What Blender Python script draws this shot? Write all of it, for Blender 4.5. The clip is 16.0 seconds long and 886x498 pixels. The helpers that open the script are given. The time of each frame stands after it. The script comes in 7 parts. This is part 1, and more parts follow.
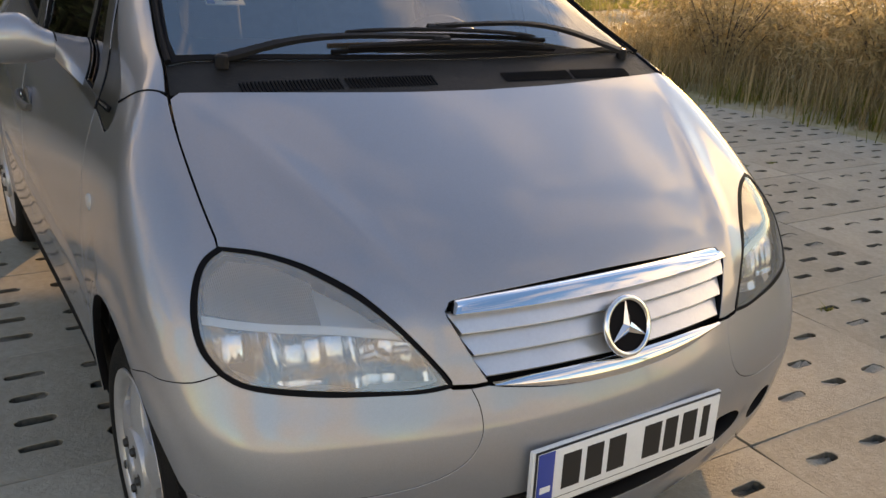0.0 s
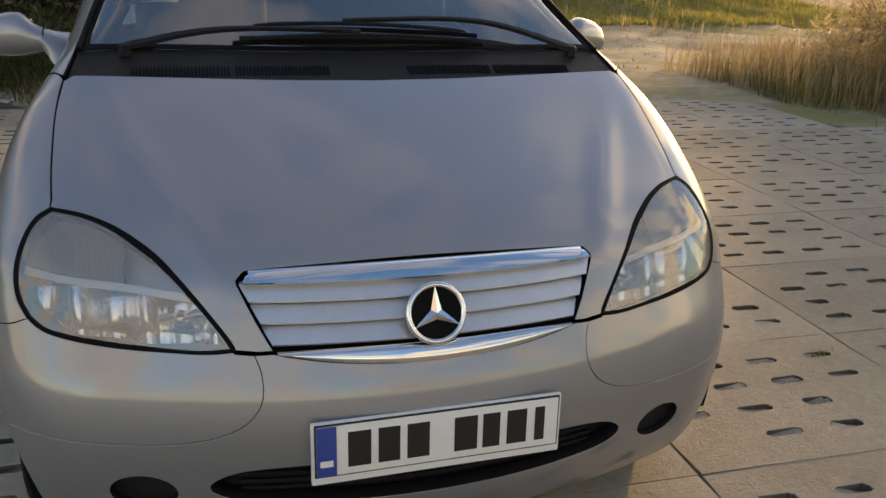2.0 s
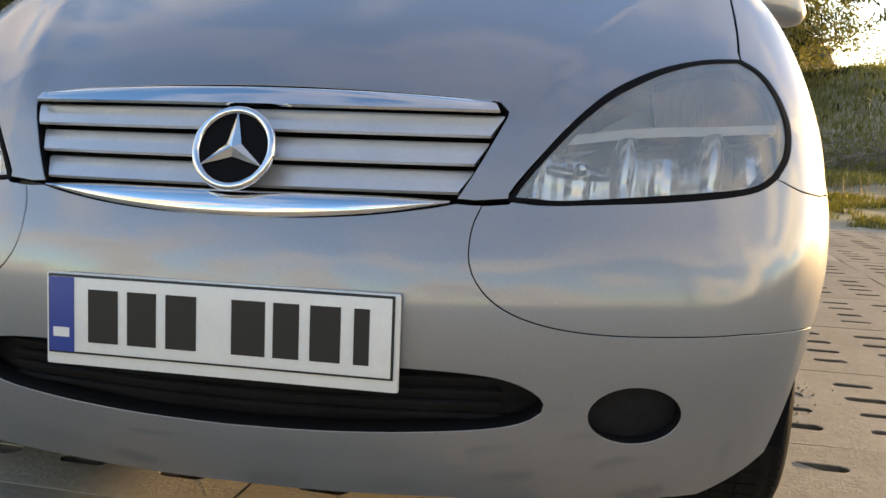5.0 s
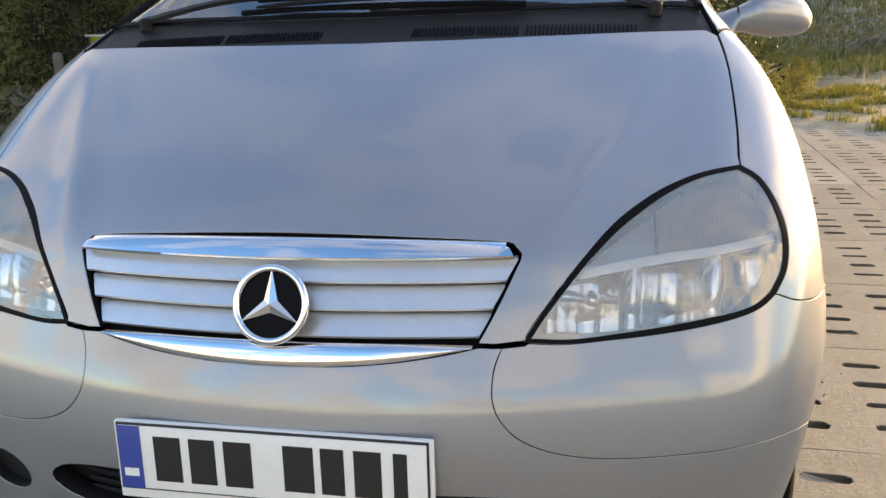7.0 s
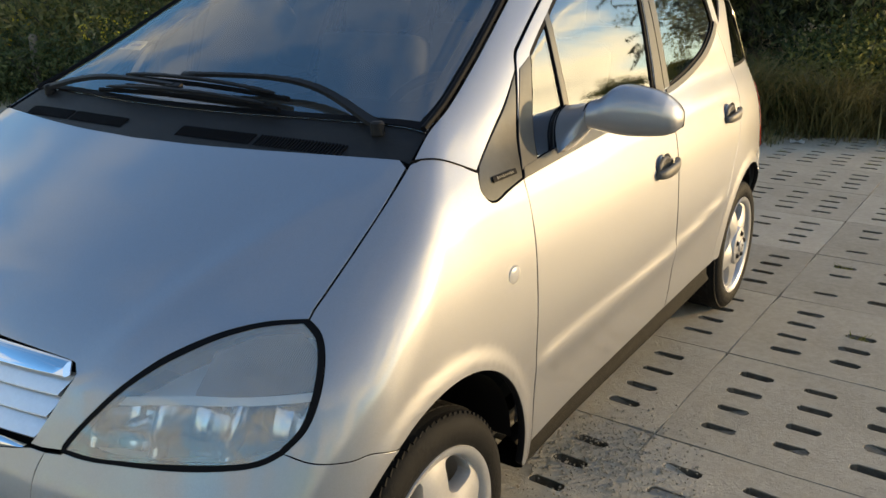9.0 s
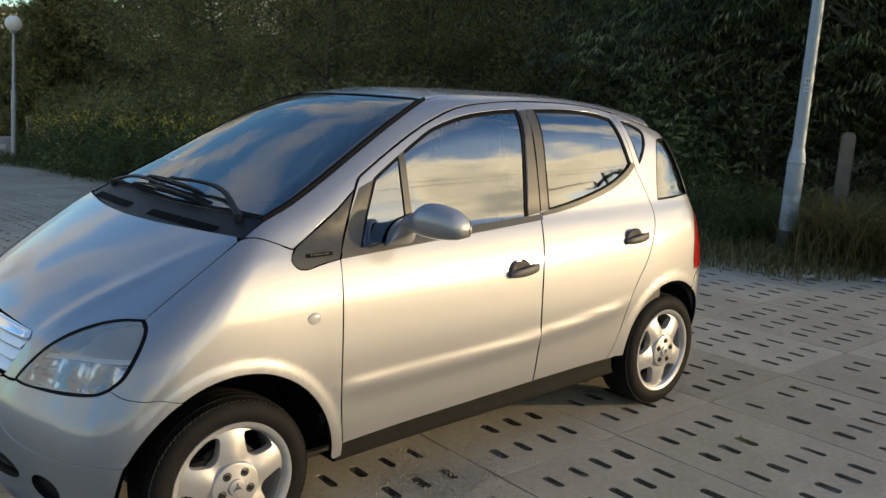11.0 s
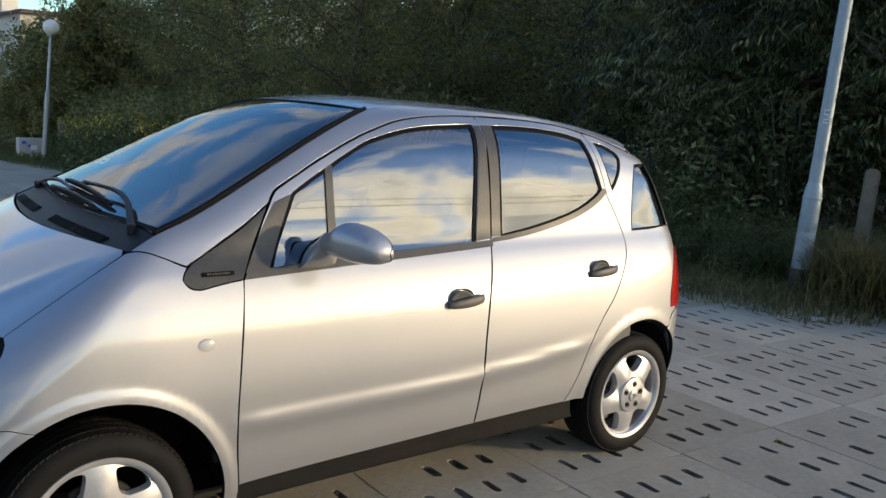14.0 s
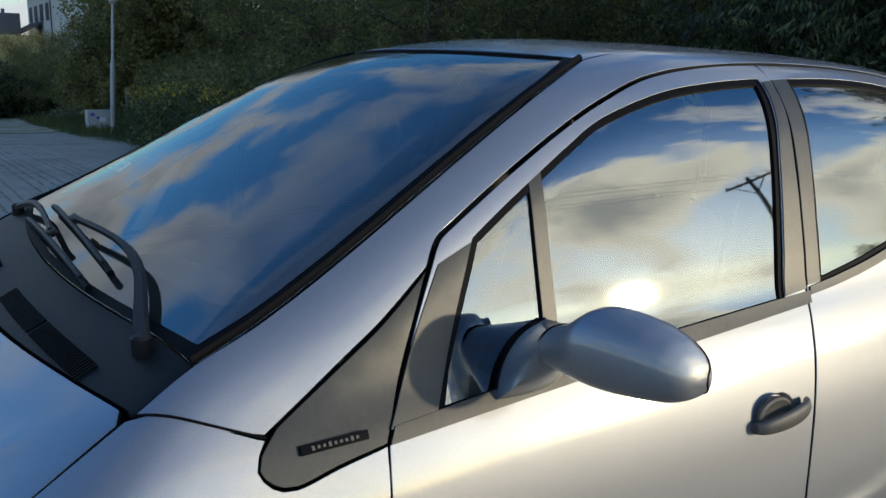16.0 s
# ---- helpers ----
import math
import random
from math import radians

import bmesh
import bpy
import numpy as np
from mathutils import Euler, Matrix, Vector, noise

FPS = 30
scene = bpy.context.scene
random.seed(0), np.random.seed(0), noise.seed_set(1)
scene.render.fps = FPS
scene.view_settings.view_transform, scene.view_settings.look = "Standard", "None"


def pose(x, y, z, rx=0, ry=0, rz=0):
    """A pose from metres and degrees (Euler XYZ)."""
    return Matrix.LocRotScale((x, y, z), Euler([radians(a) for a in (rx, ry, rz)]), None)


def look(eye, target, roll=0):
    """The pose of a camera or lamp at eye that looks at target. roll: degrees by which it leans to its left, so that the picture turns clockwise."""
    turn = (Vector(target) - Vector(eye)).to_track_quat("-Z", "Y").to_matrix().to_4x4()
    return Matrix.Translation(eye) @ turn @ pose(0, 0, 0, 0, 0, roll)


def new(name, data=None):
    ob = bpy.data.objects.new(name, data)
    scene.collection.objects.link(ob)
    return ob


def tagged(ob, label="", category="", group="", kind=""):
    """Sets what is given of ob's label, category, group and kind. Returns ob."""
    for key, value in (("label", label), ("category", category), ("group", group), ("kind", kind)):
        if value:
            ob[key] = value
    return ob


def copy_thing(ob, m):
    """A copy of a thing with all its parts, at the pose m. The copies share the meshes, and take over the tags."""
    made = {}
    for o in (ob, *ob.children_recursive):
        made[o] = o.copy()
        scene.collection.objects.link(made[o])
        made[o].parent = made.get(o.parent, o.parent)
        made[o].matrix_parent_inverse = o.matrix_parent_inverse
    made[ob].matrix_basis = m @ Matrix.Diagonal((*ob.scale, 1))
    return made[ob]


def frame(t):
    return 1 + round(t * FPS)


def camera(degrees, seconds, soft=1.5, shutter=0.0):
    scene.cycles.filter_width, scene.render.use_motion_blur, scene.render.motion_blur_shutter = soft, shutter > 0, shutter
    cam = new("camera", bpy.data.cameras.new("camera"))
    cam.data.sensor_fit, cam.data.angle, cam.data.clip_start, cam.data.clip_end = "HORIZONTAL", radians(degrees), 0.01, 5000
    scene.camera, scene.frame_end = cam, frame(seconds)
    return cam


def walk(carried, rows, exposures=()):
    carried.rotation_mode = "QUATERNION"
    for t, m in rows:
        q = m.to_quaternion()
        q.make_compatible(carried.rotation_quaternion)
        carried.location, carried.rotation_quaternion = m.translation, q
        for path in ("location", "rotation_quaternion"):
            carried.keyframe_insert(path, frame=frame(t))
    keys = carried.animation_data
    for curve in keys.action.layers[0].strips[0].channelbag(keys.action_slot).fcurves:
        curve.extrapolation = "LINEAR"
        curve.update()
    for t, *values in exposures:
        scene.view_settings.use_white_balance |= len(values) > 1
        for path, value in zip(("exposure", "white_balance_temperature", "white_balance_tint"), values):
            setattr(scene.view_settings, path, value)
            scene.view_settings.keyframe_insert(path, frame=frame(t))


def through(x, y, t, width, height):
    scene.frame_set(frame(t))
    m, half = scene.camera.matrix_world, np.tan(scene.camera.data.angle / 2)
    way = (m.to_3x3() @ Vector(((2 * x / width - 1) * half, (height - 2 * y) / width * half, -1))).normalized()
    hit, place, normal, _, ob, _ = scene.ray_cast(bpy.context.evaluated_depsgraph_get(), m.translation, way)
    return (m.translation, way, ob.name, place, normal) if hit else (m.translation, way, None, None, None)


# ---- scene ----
from mathutils.geometry import delaunay_2d_cdt

cam = camera(55.4, 16.0)
PATH = [
    (0, (-1.199, -1.654, 1.414), (-0.153, -0.096, 0.722), 3.7),
    (0.5, (-1.168, -1.839, 1.434), (-0.159, -0.243, 0.775), 3.6),
    (1, (-0.994, -2.043, 1.4), (-0.111, -0.363, 0.77), 3.6),
    (1.5, (-0.785, -2.093, 1.384), (0.012, -0.374, 0.743), 2.9),
    (2, (-0.471, -2.059, 1.388), (0.105, -0.265, 0.718), 2.0),
    (2.5, (-0.137, -2.122, 1.4), (0.13, -0.249, 0.752), 2.8),
    (3, (0.168, -2.147, 1.421), (0.143, -0.25, 0.788), 0.7),
    (3.5, (0.375, -1.953, 1.308), (0.241, -0.024, 0.798), 6.1),
    (4, (0.516, -1.745, 0.95), (0.303, 0.223, 0.663), 4.7),
    (4.5, (0.555, -1.698, 0.729), (0.269, 0.273, 0.542), 2.3),
    (4.7, (0.549, -1.709, 0.717), (0.208, 0.25, 0.498), 2.6),
    (6.8, (0.461, -1.722, 1.011), (-0.002, 0.182, 0.609), -0.9),
    (7, (0.536, -1.742, 1.112), (0.128, 0.146, 0.595), -2.0),
    (7.5, (0.735, -1.774, 1.269), (0.466, 0.099, 0.62), -0.4),
    (8, (1.051, -1.544, 1.338), (0.671, 0.303, 0.672), 3.4),
    (8.5, (1.341, -1.344, 1.373), (0.595, 0.401, 0.741), 1.6),
    (9, (1.7, -1.246, 1.437), (0.648, 0.338, 0.817), -0.5),
    (9.5, (2.098, -1.196, 1.518), (0.873, 0.278, 0.946), 0.0),
    (10, (2.496, -1.087, 1.551), (1.117, 0.29, 1.101), 1.2),
    (10.2, (2.645, -1.096, 1.557), (1.236, 0.262, 1.146), 1.1),
    (12.3, (3.727, -1.336, 1.598), (2.199, -0.105, 1.214), 3.0),
    (12.5, (3.728, -1.342, 1.596), (2.21, -0.096, 1.217), 3.3),
    (13, (3.66, -1.223, 1.585), (2.145, 0.033, 1.227), 3.1),
    (13.5, (3.478, -0.905, 1.568), (1.936, 0.326, 1.238), 3.7),
    (14, (3.217, -0.7, 1.561), (1.68, 0.537, 1.231), 3.9),
    (14.5, (2.83, -0.504, 1.575), (1.312, 0.751, 1.229), 5.0),
    (15, (2.421, -0.264, 1.549), (0.788, 0.845, 1.233), 3.4),
    (15.5, (2.081, -0.157, 1.532), (0.431, 0.92, 1.191), 2.4),
    (16, (1.771, -0.124, 1.531), (0.158, 0.973, 1.09), 1.3),
]
walk(cam, [(t, look(eye, target, roll)) for t, eye, target, roll in PATH], exposures=((0, 1.45, 14500, 22), (1, 1.15, 13600, 18), (2, 1.02, 14200, 20), (2.5, 1.12, 14000, 20), (3.5, 1.72, 13200, 20), (4.5, 1.36, 12000, 16), (7, 1.82, 11600, 17), (7.5, 1.80, 12000, 16), (8.2, 1.42, 9900, 9), (9, 1.05, 9200, 7), (10, 0.58, 8800, 7), (12.5, 0.82, 8000, 10), (14.5, 0.76, 6900, 7), (16, 0.28, 6200, 4)))

# ---- world and sun ----
SUN_AZ, SUN_EL = 46.0, 7.2
to_sun = Vector((math.cos(radians(SUN_AZ)) * math.cos(radians(SUN_EL)), math.sin(radians(SUN_AZ)) * math.cos(radians(SUN_EL)), math.sin(radians(SUN_EL))))
world = bpy.data.worlds.new("world")
scene.world = world
world.use_nodes = True
wt = world.node_tree
sky = wt.nodes.new("ShaderNodeTexSky")
sky.sky_type, sky.sun_disc = "NISHITA", False
sky.sun_elevation, sky.sun_rotation = radians(SUN_EL), radians(90 - SUN_AZ)
sky.air_density, sky.dust_density, sky.ozone_density = 1.0, 0.5, 3.6
# broken clouds over the sky, lit by the same low sun
coord = wt.nodes.new("ShaderNodeTexCoord")
split = wt.nodes.new("ShaderNodeSeparateXYZ")
wt.links.new(coord.outputs["Generated"], split.inputs[0])
raise_z = wt.nodes.new("ShaderNodeMath")
raise_z.operation, raise_z.inputs[1].default_value = "ADD", 1.2
wt.links.new(split.outputs["Z"], raise_z.inputs[0])
flat = wt.nodes.new("ShaderNodeVectorMath")
flat.operation = "DIVIDE"
wt.links.new(coord.outputs["Generated"], flat.inputs[0])
wt.links.new(raise_z.outputs[0], flat.inputs[1])
cloud = wt.nodes.new("ShaderNodeTexNoise")
cloud.inputs["Scale"].default_value, cloud.inputs["Detail"].default_value, cloud.inputs["Roughness"].default_value = 7.6, 10.0, 0.53
cloud.inputs["Distortion"].default_value = 0.25
wt.links.new(flat.outputs[0], cloud.inputs["Vector"])
cover = wt.nodes.new("ShaderNodeValToRGB")
cover.color_ramp.elements[0].position, cover.color_ramp.elements[1].position = 0.470, 0.575
# more cover low over the horizon
low = wt.nodes.new("ShaderNodeMapRange")
low.inputs["From Min"].default_value, low.inputs["From Max"].default_value = 0.0, 0.28
low.inputs["To Min"].default_value, low.inputs["To Max"].default_value = 0.05, 0.0
wt.links.new(split.outputs["Z"], low.inputs["Value"])
packed = wt.nodes.new("ShaderNodeMath")
wt.links.new(cloud.outputs["Fac"], packed.inputs[0])
wt.links.new(low.outputs["Result"], packed.inputs[1])
wt.links.new(packed.outputs[0], cover.inputs["Fac"])
# clouds glow towards the sun and are duller away from it
aim = wt.nodes.new("ShaderNodeVectorMath")
aim.operation, aim.inputs[1].default_value = "DOT_PRODUCT", to_sun
wt.links.new(coord.outputs["Generated"], aim.inputs[0])
ahead = wt.nodes.new("ShaderNodeMapRange")
ahead.inputs["From Min"].default_value, ahead.inputs["From Max"].default_value = -0.2, 1.0
wt.links.new(aim.outputs["Value"], ahead.inputs["Value"])
sharp = wt.nodes.new("ShaderNodeMath")
sharp.operation, sharp.inputs[1].default_value = "POWER", 1.6
wt.links.new(ahead.outputs["Result"], sharp.inputs[0])
lit = wt.nodes.new("ShaderNodeMix")
lit.data_type = "RGBA"
lit.inputs[6].default_value, lit.inputs[7].default_value = (4.6, 4.65, 4.8, 1), (18, 16.6, 13.4, 1)
wt.links.new(sharp.outputs[0], lit.inputs[0])
tone = wt.nodes.new("ShaderNodeMix")
tone.data_type, tone.blend_type = "RGBA", "MULTIPLY"
tone.inputs[7].default_value = (0.42, 0.45, 0.52, 1)
wt.links.new(lit.outputs[2], tone.inputs[6])
thick = wt.nodes.new("ShaderNodeValToRGB")
thick.color_ramp.elements[0].position, thick.color_ramp.elements[1].position = 0.55, 0.72
wt.links.new(cloud.outputs["Fac"], thick.inputs["Fac"])
wt.links.new(thick.outputs["Color"], tone.inputs[0])
# thinner cover overhead
thin = wt.nodes.new("ShaderNodeMapRange")
thin.inputs["From Min"].default_value, thin.inputs["From Max"].default_value = 0.34, 0.66
thin.inputs["To Min"].default_value, thin.inputs["To Max"].default_value = 1.0, 0.14
wt.links.new(split.outputs["Z"], thin.inputs["Value"])
veil = wt.nodes.new("ShaderNodeMath")
veil.operation = "MULTIPLY"
wt.links.new(cover.outputs["Color"], veil.inputs[0])
wt.links.new(thin.outputs["Result"], veil.inputs[1])
cloudy = wt.nodes.new("ShaderNodeMix")
cloudy.data_type = "RGBA"
wt.links.new(veil.outputs[0], cloudy.inputs[0])
deep = wt.nodes.new("ShaderNodeHueSaturation")
deep.inputs["Saturation"].default_value, deep.inputs["Value"].default_value = 1.12, 2.35
deep.inputs["Hue"].default_value = 0.508
wt.links.new(sky.outputs["Color"], deep.inputs["Color"])
wt.links.new(deep.outputs["Color"], cloudy.inputs[6])
wt.links.new(tone.outputs[2], cloudy.inputs[7])
wt.links.new(cloudy.outputs[2], wt.nodes["Background"].inputs["Color"])
wt.nodes["Background"].inputs["Strength"].default_value = 0.122
sun = new("sun", bpy.data.lights.new("sun", "SUN"))
sun.data.energy, sun.data.angle, sun.data.color = 2.15, radians(1.3), (1.0, 0.79, 0.54)
sun.matrix_world = look(to_sun * 50, (0, 0, 0))

# ---- materials ----
def principled(name, base, rough=0.5, metal=0.0, coat=0.0, spec=0.5):
    m = bpy.data.materials.new(name)
    m.use_nodes = True
    b = m.node_tree.nodes["Principled BSDF"]
    b.inputs["Base Color"].default_value = (*base, 1)
    b.inputs["Roughness"].default_value = rough
    b.inputs["Metallic"].default_value = metal
    b.inputs["Coat Weight"].default_value = coat
    b.inputs["Coat Roughness"].default_value = 0.04
    b.inputs["Specular IOR Level"].default_value = spec
    return m


def node(m, kind, **values):
    n = m.node_tree.nodes.new(kind)
    for key, value in values.items():
        n.inputs[key.replace("_", " ")].default_value = value
    return n


def link(m, a, out, b, into):
    m.node_tree.links.new(a.outputs[out], b.inputs[into])


def varied(name, colors, scale, rough=0.7, bump=0.0, bump_scale=40.0, metal=0.0, coat=0.0, fine=6.0, mix=0.5, spec=0.5, per=""):
    """A surface with colour at two scales and fine relief. per: 'object' or 'island' shifts the tone piece by piece."""
    m = principled(name, colors[0], rough, metal, coat, spec)
    b = m.node_tree.nodes["Principled BSDF"]
    co = node(m, "ShaderNodeTexCoord")
    big = node(m, "ShaderNodeTexNoise", Scale=scale, Detail=6.0, Roughness=0.6)
    small = node(m, "ShaderNodeTexNoise", Scale=scale * fine, Detail=5.0, Roughness=0.65)
    for n in (big, small):
        link(m, co, "Object", n, "Vector")
    blend = node(m, "ShaderNodeMix")
    blend.inputs[0].default_value = mix
    link(m, big, "Fac", blend, 2)
    link(m, small, "Fac", blend, 3)
    last = blend
    if per:
        shift = node(m, "ShaderNodeObjectInfo") if per == "object" else node(m, "ShaderNodeNewGeometry")
        add = node(m, "ShaderNodeMath")
        add.operation = "MULTIPLY_ADD"
        add.inputs[1].default_value = 0.22
        link(m, shift, "Random" if per == "object" else "Random Per Island", add, 0)
        link(m, blend, 0, add, 2)
        last = node(m, "ShaderNodeMath")
        last.operation = "SUBTRACT"
        last.inputs[1].default_value = 0.11
        link(m, add, 0, last, 0)
    ramp = node(m, "ShaderNodeValToRGB")
    el = ramp.color_ramp.elements
    el[0].position, el[1].position = 0.3, 0.7
    el[0].color, el[1].color = (*colors[0], 1), (*colors[-1], 1)
    for i, c in enumerate(colors[1:-1]):
        e = el.new(0.3 + 0.4 * (i + 1) / (len(colors) - 1))
        e.color = (*c, 1)
    link(m, last, 0, ramp, "Fac")
    link(m, ramp, "Color", b, "Base Color")
    if bump:
        grain = node(m, "ShaderNodeTexNoise", Scale=bump_scale, Detail=5.0, Roughness=0.7)
        link(m, co, "Object", grain, "Vector")
        bp = node(m, "ShaderNodeBump", Strength=bump, Distance=0.01)
        link(m, grain, "Fac", bp, "Height")
        link(m, bp, "Normal", b, "Normal")
    return m


def paint_material():
    m = principled("silver_paint", (0.30, 0.308, 0.33), 0.52, 0.74, 1.0)
    b = m.node_tree.nodes["Principled BSDF"]
    b.inputs["Coat IOR"].default_value = 1.82
    co = node(m, "ShaderNodeTexCoord")
    dust = node(m, "ShaderNodeTexNoise", Scale=7.0, Detail=8.0, Roughness=0.7)
    flake = node(m, "ShaderNodeTexNoise", Scale=900.0, Detail=1.0)
    link(m, co, "Object", dust, "Vector")
    link(m, co, "Object", flake, "Vector")
    r = node(m, "ShaderNodeMapRange")
    r.inputs["To Min"].default_value, r.inputs["To Max"].default_value = 0.49, 0.56
    link(m, dust, "Fac", r, "Value")
    link(m, r, "Result", b, "Roughness")
    rc = node(m, "ShaderNodeMapRange")
    rc.inputs["To Min"].default_value, rc.inputs["To Max"].default_value = 0.07, 0.13
    link(m, dust, "Fac", rc, "Value")
    link(m, rc, "Result", b, "Coat Roughness")
    ramp = node(m, "ShaderNodeValToRGB")
    ramp.color_ramp.elements[0].position, ramp.color_ramp.elements[1].position = 0.35, 0.65
    ramp.color_ramp.elements[0].color = (0.265, 0.272, 0.294, 1)
    ramp.color_ramp.elements[1].color = (0.315, 0.323, 0.345, 1)
    link(m, flake, "Fac", ramp, "Fac")
    link(m, ramp, "Color", b, "Base Color")
    return m


def glass_material(name, tint, ior, gloss_rough=0.0, haze=0.0, film=0.0):
    m = bpy.data.materials.new(name)
    m.use_nodes = True
    t = m.node_tree
    t.nodes.remove(t.nodes["Principled BSDF"])
    out = t.nodes["Material Output"]
    clear = node(m, "ShaderNodeBsdfTransparent", Color=(*tint, 1))
    gloss = node(m, "ShaderNodeBsdfGlossy", Roughness=gloss_rough)
    fres = node(m, "ShaderNodeFresnel", IOR=ior)
    mixer = node(m, "ShaderNodeMixShader")
    link(m, fres, "Fac", mixer, 0)
    if haze:
        dull = node(m, "ShaderNodeBsdfDiffuse", Color=(0.78, 0.78, 0.76, 1))
        co = node(m, "ShaderNodeTexCoord")
        wave = node(m, "ShaderNodeTexWave", Scale=50.0, Distortion=0.2)
        wave.bands_direction = "X"
        link(m, co, "Object", wave, "Vector")
        bp = node(m, "ShaderNodeBump", Strength=0.5, Distance=0.004)
        link(m, wave, "Fac", bp, "Height")
        link(m, bp, "Normal", dull, "Normal")
        cloudy_lens = node(m, "ShaderNodeTexNoise", Scale=9.0, Detail=6.0)
        link(m, co, "Object", cloudy_lens, "Vector")
        amount = node(m, "ShaderNodeMapRange")
        amount.inputs["To Min"].default_value, amount.inputs["To Max"].default_value = haze * .5, haze * 1.5
        link(m, cloudy_lens, "Fac", amount, "Value")
        milky = node(m, "ShaderNodeMixShader")
        link(m, amount, "Result", milky, 0)
        link(m, clear, 0, milky, 1)
        link(m, dull, 0, milky, 2)
        clear = milky
    if film:
        # thin road dust, in streaks
        co = node(m, "ShaderNodeTexCoord")
        streak = node(m, "ShaderNodeTexNoise", Scale=5.0, Detail=8.0, Roughness=0.7)
        link(m, co, "Object", streak, "Vector")
        amount = node(m, "ShaderNodeMapRange")
        amount.inputs["To Min"].default_value, amount.inputs["To Max"].default_value = film * .4, film * 1.6
        link(m, streak, "Fac", amount, "Value")
        powder = node(m, "ShaderNodeBsdfDiffuse", Color=(0.55, 0.53, 0.48, 1))
        dusty = node(m, "ShaderNodeMixShader")
        link(m, amount, "Result", dusty, 0)
        link(m, clear, 0, dusty, 1)
        link(m, powder, 0, dusty, 2)
        clear = dusty
    link(m, clear, 0, mixer, 1)
    link(m, gloss, 0, mixer, 2)
    link(m, mixer, 0, out, "Surface")
    return m


PAINT = paint_material()
SCREEN_GLASS = glass_material("screen_glass", (0.62, 0.69, 0.69), 2.8, 0.03, 0.0, 0.06)
GLASS = glass_material("car_glass", (0.55, 0.61, 0.60), 3.1, 0.02)
LENS = glass_material("lamp_lens", (0.93, 0.95, 0.95), 2.0, 0.03, 0.26)
BLACK_TRIM = varied("black_trim", [(0.009, 0.009, 0.010), (0.022, 0.022, 0.024)], 9.0, 0.45, 0.15, 300.0, spec=0.12)
COWL_BLACK = varied("cowl_plastic", [(0.010, 0.010, 0.011), (0.022, 0.021, 0.020)], 6.0, 0.5, 0.2, 200.0, spec=0.14)
SILL_BLACK = varied("sill_plastic", [(0.006, 0.006, 0.006), (0.012, 0.011, 0.010)], 9.0, 0.6, 0.2, 200.0, spec=0.06)
RUBBER = varied("tyre_rubber", [(0.008, 0.008, 0.008), (0.018, 0.017, 0.016)], 14.0, 0.6, 0.3, 160.0, spec=0.08)
SEAL = principled("black_seal", (0.006, 0.006, 0.007), 0.6, spec=0.06)
GREY_TRIM = varied("grey_trim", [(0.040, 0.039, 0.037), (0.062, 0.060, 0.056)], 12.0, 0.38, 0.04, 260.0, spec=0.35)
PANE_DARK = principled("dark_pane", (0.01, 0.012, 0.013), 0.05)
CORNER_GREY = varied("corner_plastic", [(0.022, 0.022, 0.021), (0.045, 0.044, 0.041)], 16.0, 0.3, 0.02, 260.0, spec=0.35)
HANDLE_GREY = varied("handle_grey", [(0.065, 0.061, 0.055), (0.10, 0.094, 0.085)], 14.0, 0.5, 0.15, 260.0)
CHROME = principled("chrome", (0.80, 0.80, 0.80), 0.07, 1.0)
ALLOY = varied("alloy_rim", [(0.40, 0.40, 0.405), (0.50, 0.50, 0.505)], 25.0, 0.40, 0.0, metal=0.55, coat=0.4)
SILVER_SLAT = varied("grille_silver", [(0.62, 0.63, 0.65), (0.72, 0.73, 0.74)], 20.0, 0.30, metal=0.6, coat=0.6)
BOLT = principled("wheel_bolt_steel", (0.045, 0.040, 0.034), 0.4, 0.6)
STEEL_DARK = principled("dark_steel", (0.05, 0.048, 0.045), 0.55, 0.8)


def ribbed(name, base, rough, metal, pitch, depth):
    """Moulded plastic or foil with fine upright ribs."""
    m = principled(name, base, rough, metal)
    co = node(m, "ShaderNodeTexCoord")
    wave = node(m, "ShaderNodeTexWave", Scale=pitch, Distortion=0.4)
    wave.bands_direction = "X"
    link(m, co, "Object", wave, "Vector")
    bp = node(m, "ShaderNodeBump", Strength=depth, Distance=0.004)
    link(m, wave, "Fac", bp, "Height")
    link(m, bp, "Normal", m.node_tree.nodes["Principled BSDF"], "Normal")
    return m


REFLECTOR = ribbed("lamp_reflector", (0.90, 0.91, 0.92), 0.16, 0.95, 26.0, 0.08)
LAMP_WHITE = principled("lamp_grey_plastic", (0.84, 0.85, 0.85), 0.30, 0.25)
REPEATER = principled("repeater_lens", (0.44, 0.43, 0.41), 0.25)
AMBER = ribbed("indicator_ribs", (0.50, 0.40, 0.36), 0.3, 0.3, 90.0, 0.8)
RED_LENS = principled("red_lens", (0.33, 0.012, 0.010), 0.15, 0.0, 0.5)
PLATE_WHITE = varied("plate_white", [(0.72, 0.72, 0.70), (0.80, 0.80, 0.78)], 20.0, 0.4)
PLATE_BLUE = principled("plate_blue", (0.02, 0.06, 0.30), 0.4)
INK = principled("black_ink", (0.012, 0.012, 0.012), 0.5)
CLOTH = varied("seat_cloth", [(0.055, 0.057, 0.06), (0.10, 0.10, 0.105)], 30.0, 0.9, 0.3, 400.0)
DASH = varied("dash_plastic", [(0.07, 0.07, 0.072), (0.10, 0.10, 0.10)], 30.0, 0.6, 0.2, 300.0)
